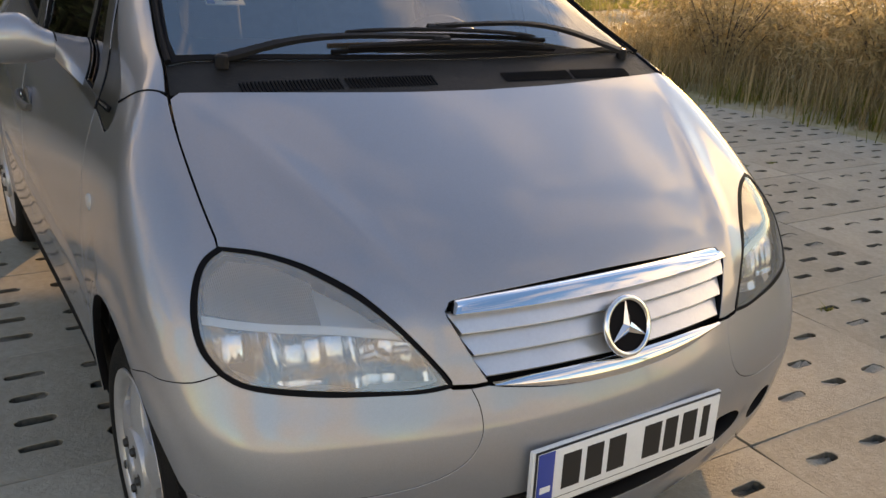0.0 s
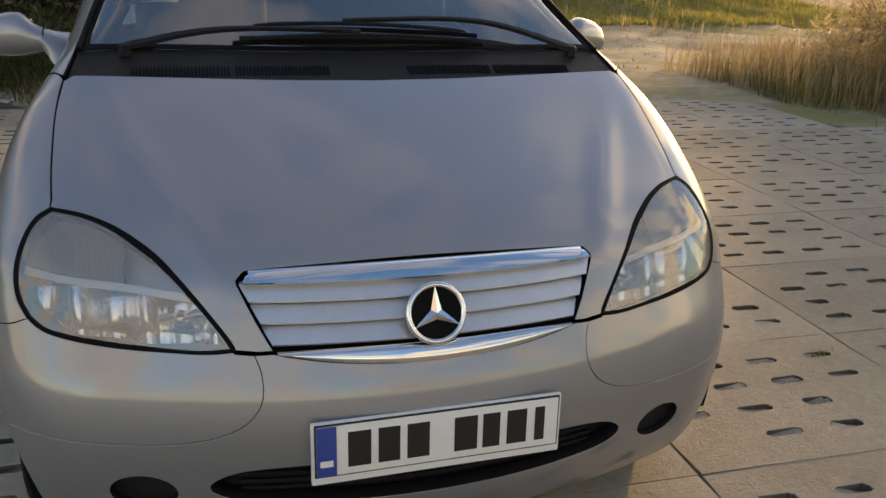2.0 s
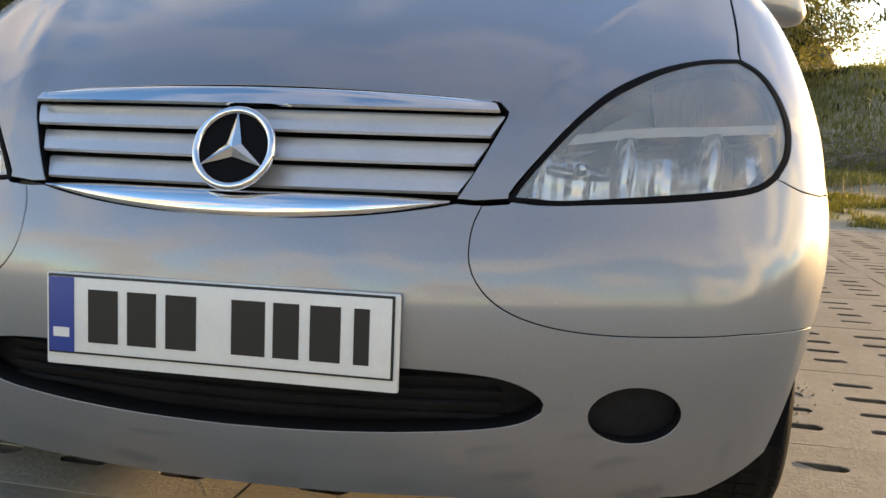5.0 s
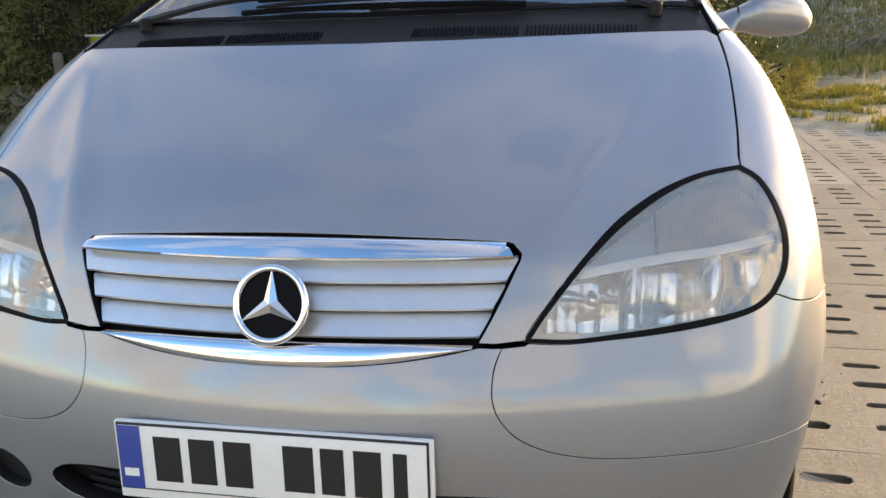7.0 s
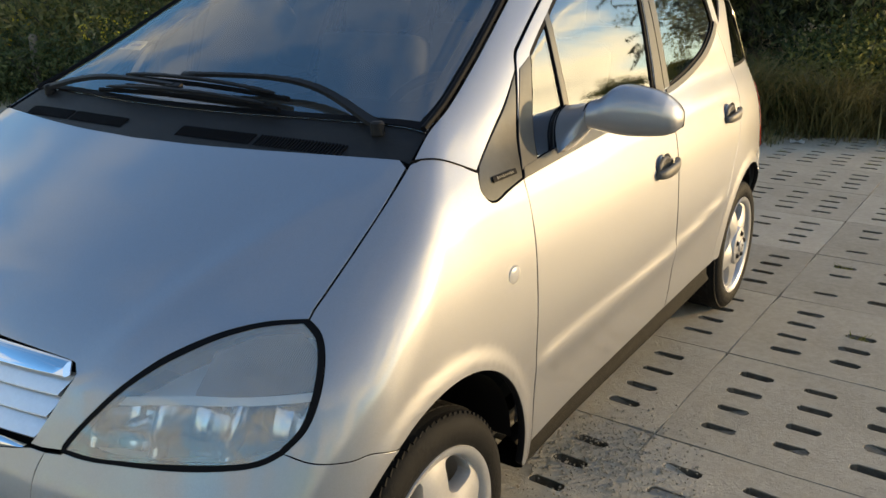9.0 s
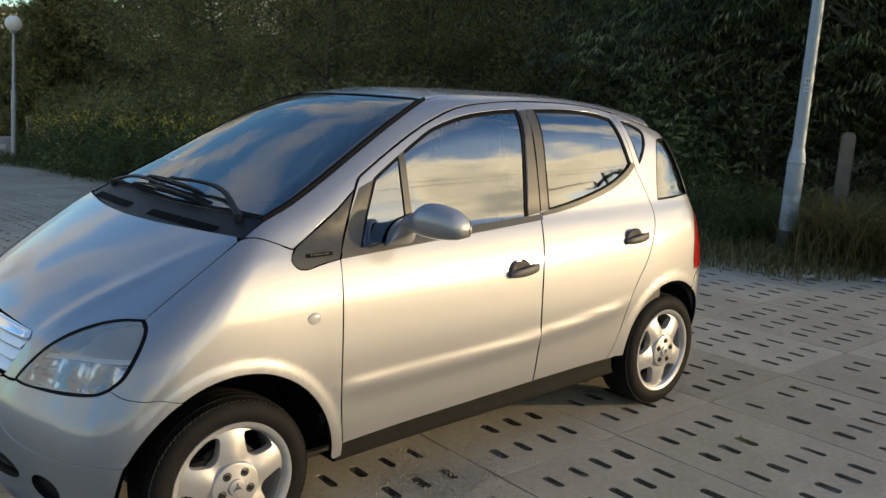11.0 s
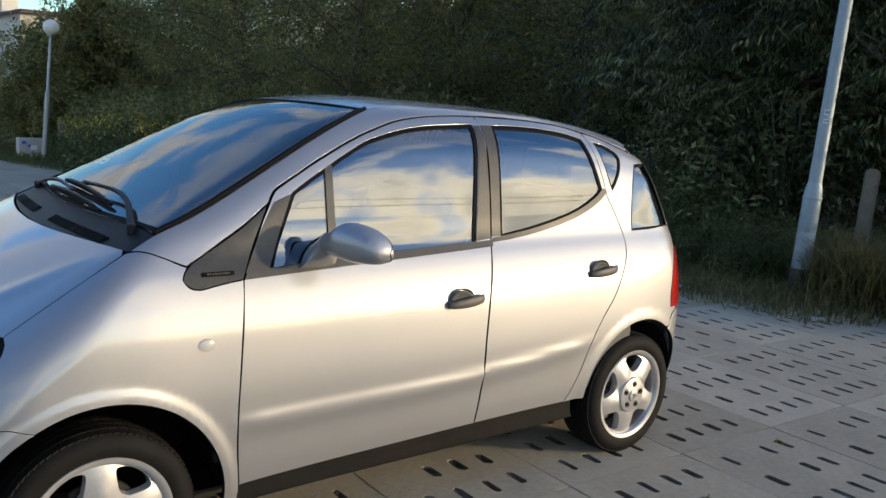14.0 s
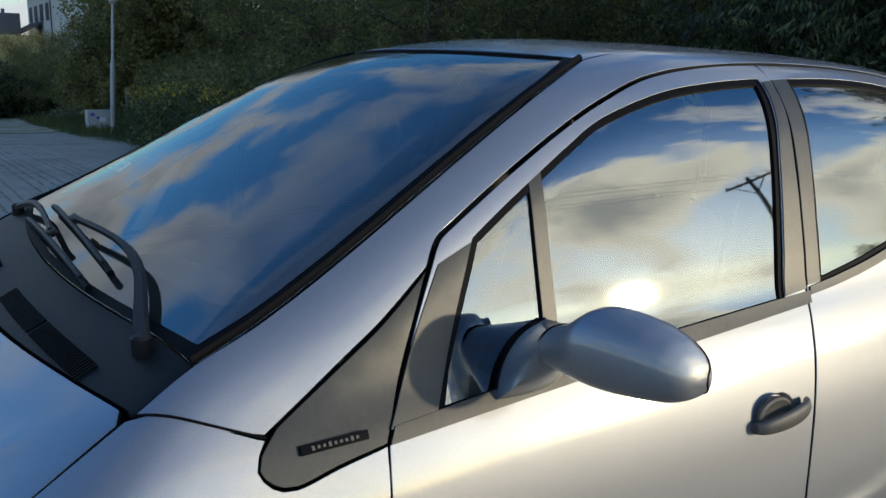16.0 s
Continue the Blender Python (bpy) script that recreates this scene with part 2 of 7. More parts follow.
PALE_TRIM = varied("pale_interior", [(0.40, 0.39, 0.36), (0.48, 0.47, 0.44)], 20.0, 0.75)

# ---- building tools ----
def thing(name, label, category, at=(0, 0, 0), group="", kind=""):
    """An empty at a thing's base, which parents its parts."""
    ob = new(name)
    ob.location = at
    return tagged(ob, label, category, group, kind)


def put(name, me, material, parent=None, label=""):
    me.materials.clear()
    for mt in (material if isinstance(material, (list, tuple)) else [material]):
        me.materials.append(mt)
    ob = new(name, me)
    if parent is not None:
        ob.parent = parent
    if label:
        tagged(ob, label)
    return ob


def part(name, bm, material, parent=None, label="", smooth=True):
    """A bmesh as one mesh object under a thing or a part."""
    me = bpy.data.meshes.new(name)
    bmesh.ops.recalc_face_normals(bm, faces=bm.faces)
    bm.to_mesh(me)
    bm.free()
    if smooth:
        me.polygons.foreach_set("use_smooth", [True] * len(me.polygons))
        me.set_sharp_from_angle(angle=radians(38))
    return put(name, me, material, parent, label)


def box(bm, size, m=None, bevel=0.0, seg=2):
    """Adds a bevelled block, size in metres, at the pose m."""
    r = bmesh.ops.create_cube(bm, size=1.0)
    vs = r["verts"]
    bmesh.ops.scale(bm, vec=size, verts=vs)
    if bevel:
        es = list({e for v in vs for e in v.link_edges})
        b = bmesh.ops.bevel(bm, geom=es, offset=bevel, segments=seg, affect="EDGES", profile=0.6)
        vs = list({v for v in b["verts"]} | {v for v in vs if v.is_valid})
    if m is not None:
        bmesh.ops.transform(bm, matrix=m, verts=vs)
    return vs


def spin(bm, profile, steps=48, m=None, closed=False):
    """Adds a turned shape round the local z axis; profile: (radius, height) pairs."""
    rings = []
    for r, h in profile:
        rings.append([bm.verts.new((r * math.cos(2 * math.pi * i / steps), r * math.sin(2 * math.pi * i / steps), h)) for i in range(steps)] if r > 1e-6
                     else [bm.verts.new((0, 0, h))])
    pairs = list(zip(rings, rings[1:])) + ([(rings[-1], rings[0])] if closed else [])
    for a, b in pairs:
        for i in range(steps):
            j = (i + 1) % steps
            if len(a) == 1 and len(b) == 1:
                continue
            if len(a) == 1:
                bm.faces.new((a[0], b[i], b[j]))
            elif len(b) == 1:
                bm.faces.new((a[i], a[j], b[0]))
            else:
                bm.faces.new((a[i], a[j], b[j], b[i]))
    vs = [v for ring in rings for v in ring]
    if m is not None:
        bmesh.ops.transform(bm, matrix=m, verts=vs)
    return vs


def tube(bm, points, radii, sides=8, caps=True):
    """Adds a round bar along points; radii: one number or one for each point."""
    pts = [Vector(p) for p in points]
    rr = radii if isinstance(radii, (list, tuple)) else [radii] * len(pts)
    rings, side = [], None
    for i, p in enumerate(pts):
        d = (pts[min(i + 1, len(pts) - 1)] - pts[max(i - 1, 0)]).normalized()
        side = (side - d * side.dot(d)).normalized() if side else d.orthogonal().normalized()
        up = d.cross(side)
        rings.append([bm.verts.new(p + (side * math.cos(a) + up * math.sin(a)) * rr[i]) for a in (2 * math.pi * k / sides for k in range(sides))])
    for a, b in zip(rings, rings[1:]):
        for k in range(sides):
            bm.faces.new((a[k], a[(k + 1) % sides], b[(k + 1) % sides], b[k]))
    if caps:
        bm.faces.new(rings[0][::-1])
        bm.faces.new(rings[-1])


def smooth_line(points, step=0.012):
    """A smooth line through points, evenly divided."""
    P = np.array(points, float)
    if len(P) == 2:
        n = max(2, int(np.linalg.norm(P[1] - P[0]) / step))
        return P[0] + (P[1] - P[0]) * np.linspace(0, 1, n + 1)[:, None]
    Q = np.vstack([2 * P[0] - P[1], P, 2 * P[-1] - P[-2]])
    out = []
    for i in range(1, len(Q) - 2):
        a, b, c, d = Q[i - 1:i + 3]
        n = max(1, int(np.linalg.norm(c - b) / step))
        s = (np.arange(n) / n)[:, None]
        out.append(.5 * (2 * b + (c - a) * s + (2 * a - 5 * b + 4 * c - d) * s**2 + (3 * b - a - 3 * c + d) * s**3))
    return np.vstack(out + [P[-1:]])


def outline(*runs, step=0.012):
    """A closed line from runs that are smooth in themselves and meet in corners."""
    return np.vstack([smooth_line(r, step)[:-1] for r in runs])


def both_sides(half):
    """A closed line from its left half, which starts and ends in the middle."""
    h = np.array(half)
    other = h[::-1] * [-1, 1, 1]
    return np.vstack([h, other[1:-1]]) if abs(h[0, 0]) < 1e-6 and abs(h[-1, 0]) < 1e-6 else np.vstack([h, other])


def inside(pts, loop):
    x, y = pts[:, 0:1], pts[:, 1:2]
    a, b = loop, np.roll(loop, -1, 0)
    cross = (a[:, 1] > y) != (b[:, 1] > y)
    with np.errstate(divide="ignore", invalid="ignore"):
        at = a[:, 0] + (y - a[:, 1]) / (b[:, 1] - a[:, 1]) * (b[:, 0] - a[:, 0])
    return (np.sum(cross & (x < at), 1) % 2) == 1


def area(loop):
    a, b = loop, np.roll(loop, -1, 0)
    return .5 * np.sum(a[:, 0] * b[:, 1] - b[:, 0] * a[:, 1])


def shrink(loop, d):
    """Moves a counter-clockwise line inwards by d."""
    t = np.roll(loop, -1, 0) - np.roll(loop, 1, 0)
    t /= np.maximum(np.linalg.norm(t, axis=1, keepdims=True), 1e-9)
    return loop + np.stack([-t[:, 1], t[:, 0]], 1) * d


def fill(loops, step):
    """Triangles of a flat region: the first line bounds it, the others are holes."""
    lo, hi = loops[0].min(0), loops[0].max(0)
    gx, gy = np.meshgrid(np.arange(lo[0], hi[0], step), np.arange(lo[1], hi[1], step * .87))
    gx = gx + (np.arange(gx.shape[0]) % 2)[:, None] * step / 2
    g = np.stack([gx.ravel(), gy.ravel()], 1)
    ok = inside(g, loops[0])
    for h in loops[1:]:
        ok &= ~inside(g, h)
    g = g[ok]
    edge = np.vstack(loops)
    if len(g):
        near = np.min(np.sum((g[:, None] - edge[None]) ** 2, 2), 1)
        g = g[near > (step * .45) ** 2]
    verts = np.vstack([edge, g])
    edges, n = [], 0
    for l in loops:
        edges += [(n + i, n + (i + 1) % len(l)) for i in range(len(l))]
        n += len(l)
    co, _, faces, *_ = delaunay_2d_cdt([Vector(v) for v in verts], edges, [], 0, 1e-7)
    co = np.array([tuple(c) for c in co])
    F = np.array([f for f in faces if len(f) == 3])
    mid = co[F].mean(1)
    ok = inside(mid, loops[0])
    for h in loops[1:]:
        ok &= ~inside(mid, h)
    F = F[ok]
    a = (co[F[:, 1]] - co[F[:, 0]])
    b = (co[F[:, 2]] - co[F[:, 0]])
    flip = a[:, 0] * b[:, 1] - a[:, 1] * b[:, 0] < 0
    F[flip] = F[flip][:, ::-1]
    return co, F


def panel(name, origin, axis, loops, material, parent, gap=0.002, depth=0.02, sink=0.0, step=0.035, flip=False, label="", lift=None):
    """A sheet of the car's skin inside the given lines, with its edges turned in. flip: its mirror image on the other side."""
    O, A = np.array(origin, float), np.array(axis, float)
    A /= np.linalg.norm(A)
    U = np.cross([0, 0, 1], A)
    U /= np.linalg.norm(U)
    V = np.cross(A, U)
    flat, dist = [], 1.0
    for k, l in enumerate(loops):
        d = np.asarray(l, float) - O
        w = d @ A
        dist = w.mean() if k == 0 else dist
        p = np.stack([d @ U / w, d @ V / w], 1)
        if (area(p) < 0) != (k > 0):
            p = p[::-1]
        flat.append(shrink(p, gap / dist))
    co, F = fill(flat, step / dist)
    way = A + U * co[:, 0:1] + V * co[:, 1:2]
    way /= np.linalg.norm(way, axis=1, keepdims=True)
    P = cast(np.repeat(O[None], len(way), 0), way)
    N = normal(P)
    P = P - N * sink
    if lift is not None:
        g = np.stack([(lift(P + np.eye(3)[i] * .002) - lift(P - np.eye(3)[i] * .002)) / .004 for i in range(3)], 1)
        g -= (g * N).sum(1, keepdims=True) * N
        P = P + N * lift(P)[:, None]
        N = N - g
        N /= np.linalg.norm(N, axis=1, keepdims=True)
    verts, norms, faces, slot = [P], [N], [F], [np.zeros(len(F), int)]
    n = len(P)
    start = 0
    for p in flat:
        idx = np.arange(start, start + len(p))
        start += len(p)
        q, nn = P[idx], N[idx]
        t = np.roll(q, -1, 0) - np.roll(q, 1, 0)
        out = np.cross(t, nn)
        out /= np.maximum(np.linalg.norm(out, axis=1, keepdims=True), 1e-9)
        m = len(q)
        soft = nn * .7 + out * .7
        verts += [q, q + out * .0006 - nn * .0016, q - nn * depth]
        norms += [nn, soft, out]
        i = np.arange(m)
        j = (i + 1) % m
        for r in (0, 1):
            a, b = n + r * m, n + (r + 1) * m
            faces += [np.stack([a + i, b + i, b + j], 1), np.stack([a + i, b + j, a + j], 1)]
            slot.append(np.full(2 * m, r))
        n += 3 * m
    X, Nn, Fc = np.vstack(verts), np.vstack(norms), np.vstack(faces)
    if flip:
        X, Nn, Fc = X * [-1, 1, 1], Nn * [-1, 1, 1], Fc[:, ::-1]
    me = bpy.data.meshes.new(name)
    me.from_pydata(X.tolist(), [], Fc.tolist())
    me.polygons.foreach_set("use_smooth", [True] * len(me.polygons))
    me.normals_split_custom_set_from_vertices([tuple(v) for v in Nn])
    ob = put(name, me, [material, SEAL], parent, label)
    me.polygons.foreach_set("material_index", np.concatenate(slot))
    return ob


def flank(*yz):
    """Points on the car's left flank from (y, z) pairs."""
    q = np.array(yz, float)
    o = np.stack([np.zeros(len(q)), q[:, 0], q[:, 1]], 1)
    return cast(o, np.repeat([[1., 0, 0]], len(q), 0))


def crown(*xy):
    """Points on the car's upper side from (x, y) pairs."""
    q = np.array(xy, float)
    o = np.stack([q[:, 0], q[:, 1], np.full(len(q), .6)], 1)
    return cast(o, np.repeat([[0, 0, 1.]], len(q), 0))


def face(*xz):
    """Points on the car's front from (x, z) pairs."""
    q = np.array(xz, float)
    o = np.stack([q[:, 0], np.full(len(q), .3), q[:, 1]], 1)
    return cast(o, np.repeat([[0, -1., 0]], len(q), 0))


def back(*xz):
    q = np.array(xz, float)
    o = np.stack([q[:, 0], np.full(len(q), 1.8), q[:, 1]], 1)
    return cast(o, np.repeat([[0, 1., 0]], len(q), 0))


def ring_of(c, rx, rz, n=40, power=2.0, where=None):
    a = np.linspace(0, 2 * np.pi, n, endpoint=False)
    f = lambda v: np.sign(v) * np.abs(v) ** (2 / power)
    return (where or flank)(*zip(c[0] + rx * f(np.cos(a)), c[1] + rz * f(np.sin(a))))

# ---- the shape of the car ----
def curve(pairs):
    """A smooth function through (place, value) pairs."""
    xs = np.array([p[0] for p in pairs], float)
    ys = np.array([p[1] for p in pairs], float)
    d = np.diff(ys) / np.diff(xs)
    m = np.concatenate(([d[0]], (d[:-1] + d[1:]) / 2, [d[-1]]))
    flat = d[:-1] * d[1:] <= 0
    m[1:-1][flat] = 0
    for i in range(len(d)):
        lim = 3 * abs(d[i])
        m[i], m[i + 1] = np.clip(m[i], -lim, lim), np.clip(m[i + 1], -lim, lim)

    def f(q):
        q = np.asarray(q, float)
        i = np.clip(np.searchsorted(xs, q) - 1, 0, len(d) - 1)
        h = xs[i + 1] - xs[i]
        s = (q - xs[i]) / h
        inside = ((2 * s**3 - 3 * s**2 + 1) * ys[i] + (s**3 - 2 * s**2 + s) * h * m[i]
                  + (3 * s**2 - 2 * s**3) * ys[i + 1] + (s**3 - s**2) * h * m[i + 1])
        return np.where(s < 0, ys[0] + m[0] * (q - xs[0]), np.where(s > 1, ys[-1] + m[-1] * (q - xs[-1]), inside))
    return f


def smax(a, b, r):
    h = np.maximum(r - np.abs(a - b), 0) / r
    return np.maximum(a, b) + h * h * r / 4


WIDTH = curve([(.1, .79), (.2, .822), (.35, .845), (.5, .855), (.62, .858), (.75, .851), (.85, .838), (.93, .817),
               (1.0, .788), (1.06, .758), (1.15, .730), (1.3, .682), (1.45, .626), (1.55, .585), (1.65, .54)])
PLAN = curve([(-.75, .05), (-.45, -.004), (-.27, -.030), (-.1, -.034), (.1, -.027), (.35, -.010), (.8, .004), (1.6, .006), (2.1, .012), (2.4, .018), (2.7, .045), (3, .11)])
TOP = curve([(-.75, .70), (-.58, .80), (-.45, .868), (-.25, .962), (0, 1.078), (.15, 1.145), (.4, 1.285), (.65, 1.42), (.85, 1.513), (1.0, 1.556),
             (1.3, 1.586), (1.7, 1.582), (2.1, 1.566), (2.4, 1.528), (2.7, 1.462), (3.0, 1.34)])
DROP = curve([(-.6, .10), (-.26, .085), (.1, .038), (.5, .066), (1, .075), (2.0, .08), (2.6, .09)])
NOSE = curve([(.1, .50), (.22, .57), (.35, .605), (.45, .615), (.54, .604), (.635, .566), (.70, .543), (.765, .52), (.9, .40), (1.1, .1)])
TAIL = curve([(.1, 2.82), (.25, 2.91), (.45, 2.945), (.65, 2.945), (.87, 2.925), (1.03, 2.90), (1.2, 2.83), (1.41, 2.72), (1.5, 2.65), (1.65, 2.48)])


def body(p):
    """The car's outer skin: negative inside, positive outside."""
    x, y, z = np.abs(p[..., 0]), p[..., 1], p[..., 2]
    side = (x - WIDTH(z) + PLAN(y)) * .95
    # soft crease along the doors, rising to the back
    line = .528 + .044 * (y - .8) ** 2
    side = side - .006 * np.exp(-((z - line) / np.where(z > line, .022, .045)) ** 2) * np.clip((y - .38) / .12, 0, 1) * np.clip((2.15 - y) / .2, 0, 1)
    # flared lips round the wheel arches
    for cy, r in ((-.004, .382), (2.43, .365)):
        u = np.clip((r + .055 - np.hypot(y - cy, z - .29)) / .040, 0, 1)
        side = side - .006 * u * u * (3 - 2 * u)
    top = (z - TOP(y) + DROP(y) * (x / .72) ** 2.2) * .87
    nose = -(y + NOSE(z)) + .27 * x ** 2.0
    tail = (y - TAIL(z)) + .22 * x ** 2.4
    f = smax(side, top, (.13 + .03 * np.clip((.45 - y) / .55, 0, 1)) * (1 - .45 * np.exp(-((y - .12) / .15) ** 2)))
    f = smax(f, nose, .16)
    return smax(f, tail, .14)


def normal(p):
    e = 1e-3
    n = np.stack([body(p + np.eye(3)[i] * e) - body(p - np.eye(3)[i] * e) for i in range(3)], -1)
    return n / np.linalg.norm(n, axis=-1, keepdims=True)


def cast(origin, way, far=2.2):
    """The skin along rays that start inside."""
    lo = np.zeros(len(origin))
    hi = np.full(len(origin), far)
    for _ in range(40):
        mid = (lo + hi) / 2
        out = body(origin + way * mid[:, None]) > 0
        hi, lo = np.where(out, mid, hi), np.where(out, lo, mid)
    return origin + way * hi[:, None]

# ---- ground ----
LOT = np.array([(-60, -30), (5.6, -30), (5.7, 3.0), (5.5, 4.3), (4.8, 5.3), (3.4, 6.4), (2.2, 7.1), (.9, 7.3), (.3, 6.9), (-.25, 5.95), (-1.5, 5.85), (-2.6, 7.4), (-4, 8.1), (-6.2, 8.4), (-7.6, 7.0),
                (-9.6, 5.4), (-12.8, 5.05), (-17, 5.1), (-21, 5.6), (-27, 5.5), (-60, 7.0)], float)


def fall(x):
    """The lot falls gently away to the west."""
    return -.052 * np.clip(-4 - np.asarray(x, float), 0, 46)


def beyond(p):
    """Metres past the paved lot's edge (negative on the lot)."""
    p = np.atleast_2d(np.asarray(p, float))
    a, b = LOT, np.roll(LOT, -1, 0)
    ab = b - a
    t = np.clip(((p[:, None] - a) * ab).sum(2) / (ab * ab).sum(1), 0, 1)
    d = np.linalg.norm(p[:, None] - (a + ab * t[..., None]), axis=2).min(1)
    return np.where(inside(p, LOT), -d, d)


def ripple(x, y, s):
    return np.sin(x * 1.7 * s + 1.3 * np.sin(y * 1.1 * s)) * np.sin(y * 1.9 * s + 1.7 * np.sin(x * .8 * s + 2))


def height(p):
    """The ground's height; the lot's bed lies a little lower."""
    p = np.atleast_2d(np.asarray(p, float))
    x, y = p[:, 0], p[:, 1]
    d = beyond(p)
    edge = np.clip(d / .5 + .5, 0, 1)
    h = -.065 + .085 * edge
    out = np.clip(d, 0, 6) / 6
    h = h + out * (.06 * ripple(x, y, .5) + .05 * ripple(y, x, 1.3) + .05)
    h = h + 2.3 * np.exp(-((x - 10) / 7.0) ** 2 - ((y - 27) / 8.0) ** 2) + 1.65 * np.exp(-((x - 5.6) / 5.0) ** 2 - ((y - 20.5) / 3.4) ** 2)
    h = h + .55 * np.clip((x - 6.5) / 4, 0, 1) * np.clip((6 - y) / 3, 0, 1)
    h = h + .35 * np.clip((y - 8.3) / 3, 0, 1) * np.clip((1.5 - x) / 3, 0, 1)
    return h + fall(x)


def ground_material():
    m = varied("ground_earth", [(0.18, 0.145, 0.095), (0.38, 0.32, 0.22), (0.54, 0.47, 0.35)], 0.55, 0.95, 0.6, 22.0, fine=9.0)
    b = m.node_tree.nodes["Principled BSDF"]
    ramp = next(n for n in m.node_tree.nodes if n.type == "VALTORGB")
    co = next(n for n in m.node_tree.nodes if n.type == "TEX_COORD")
    moss = node(m, "ShaderNodeTexNoise", Scale=0.35, Detail=8.0, Roughness=0.7)
    link(m, co, "Object", moss, "Vector")
    where = node(m, "ShaderNodeValToRGB")
    where.color_ramp.elements[0].position, where.color_ramp.elements[1].position = 0.50, 0.60
    link(m, moss, "Fac", where, "Fac")
    mixer = node(m, "ShaderNodeMix")
    mixer.data_type = "RGBA"
    link(m, where, "Color", mixer, 0)
    link(m, ramp, "Color", mixer, 6)
    mixer.inputs[7].default_value = (0.24, 0.22, 0.085, 1)
    link(m, mixer, 2, b, "Base Color")
    return m


EARTH = ground_material()
xs = np.concatenate([-np.geomspace(400, 37, 12), np.arange(-36, -25, .5), np.arange(-25, 25.1, .25), np.geomspace(26, 400, 14)])
ys = np.concatenate([-np.geomspace(400, 31, 10), np.arange(-30, -8, 1.0), np.arange(-8, 32.1, .25), np.geomspace(33, 400, 14)])
gx, gy = np.meshgrid(xs, ys)
pts = np.stack([gx.ravel(), gy.ravel()], 1)
hz = np.concatenate([height(c) for c in np.array_split(pts, 60)])
hz = np.where(np.abs(pts).max(1) > 60, -.1 + fall(pts[:, 0]), hz)
nx, ny = len(xs), len(ys)
i, j = np.meshgrid(np.arange(nx - 1), np.arange(ny - 1))
a = (j * nx + i).ravel()
me = bpy.data.meshes.new("ground")
me.from_pydata(np.column_stack([pts, hz]).tolist(), [], np.stack([a, a + 1, a + nx + 1, a + nx], 1).tolist())
me.polygons.foreach_set("use_smooth", [True] * len(me.polygons))
ground = tagged(put("ground", me, EARTH), "sandy earth with moss and worn tracks", "ground", kind="structure")

# ---- the car ----
car = thing("car", "silver compact hatchback car with dusty paint parked on concrete slabs", "car")
SIDE = (0.0, 1.0, 0.7)
ARCH_F, ARCH_R = (-.004, .29, .382), (2.43, .29, .365)


def arc(c, a0, a1, n=14):
    """Points of a wheel arch on the flank, by angle from the tail, upwards."""
    a = np.radians(np.linspace(a0, a1, n))
    return flank(*zip(c[0] + c[2] * np.cos(a), c[1] + c[2] * np.sin(a)))


def sides(name, origin, axis, loops, material, parent_of, **kw):
    made = []
    for i, flip in enumerate((False, True)):
        made.append(panel(name, origin, axis, loops, material, parent_of[i] if isinstance(parent_of, (list, tuple)) else parent_of, flip=flip, **kw))
    return made


# lines that panels share
DOOR_FRONT = [(.448, .984), (.432, .86), (.420, .72), (.413, .58), (.415, .45), (.428, .315)]
DOOR_MID = [(1.522, 1.05), (1.492, .93), (1.470, .82), (1.455, .68), (1.453, .58), (1.444, .45), (1.432, .335)]
DOOR_BACK = [(1.945, .335), (1.985, .385), (2.03, .47), (2.075, .58), (2.14, .685), (2.215, .775), (2.275, .87), (2.325, .965), (2.335, 1.05), (2.30, 1.14), (2.262, 1.215)]
EDGE = [(.724, .115), (.704, .20), (.688, .31), (.655, .48), (.612, .68), (.572, .85), (.53, .98), (.486, 1.078)]
ROOF_EDGE = [(.486, 1.078), (.468, 1.2), (.458, 1.4), (.452, 1.7), (.448, 2.0), (.44, 2.25), (.43, 2.50)]
HOOD_BACK = [(0, .0), (.2, .010), (.38, .034), (.56, .070), (.70, .105)]
LAMP_TOP = [(.735, -.226, .857), (.672, -.268, .853), (.614, -.312, .838), (.565, -.356, .815), (.525, -.398, .789), (.482, -.450, .747), (.443, -.494, .699), (.414, -.525, .660), (.398, -.538, .634)]
LAMP_LOW = [(.398, -.538, .634), (.46, -.530, .630), (.53, -.505, .632), (.63, -.470, .637), (.715, -.428, .645), (.765, -.395, .655), (.792, -.365, .672)]
LAMP_OUT = [(.792, -.365, .672), (.807, -.325, .705), (.806, -.29, .750), (.792, -.255, .800), (.770, -.233, .838), (.735, -.226, .857)]

# bonnet
hood_half = np.vstack([smooth_line(crown(*HOOD_BACK))[:-1], smooth_line(np.vstack([crown((.70, .105), (.722, .095))]))[:-1],
                       smooth_line(crown((.722, .095), (.735, 0), (.738, -.08), (.738, -.16), (.735, -.222)))[:-1],
                       smooth_line(LAMP_TOP)[:-1], smooth_line(face((.398, .634), (.352, .630)))[:-1], smooth_line(face((.352, .630), (.326, .632)))[:-1],
                       smooth_line(face((.326, .632), (.352, .68), (.378, .735), (.386, .757), (.372, .771), (.33, .776), (.2, .783), (0, .788)))])


def hood_lift(p):
    """The bonnet's two soft ridges that run from the grille to the screen."""
    x, y = np.abs(p[:, 0]), p[:, 1]
    mid = .425 + (y + .45) * .46
    d = (x - mid) / .042
    return .0065 * np.exp(-d * d) * np.clip((y + .52) / .12, 0, 1) * np.clip((.08 - y) / .25, 0, 1)


hood = panel("hood", (0, .30, .35), (0, -.62, .78), [both_sides(hood_half)], PAINT, car, lift=hood_lift, step=.016)

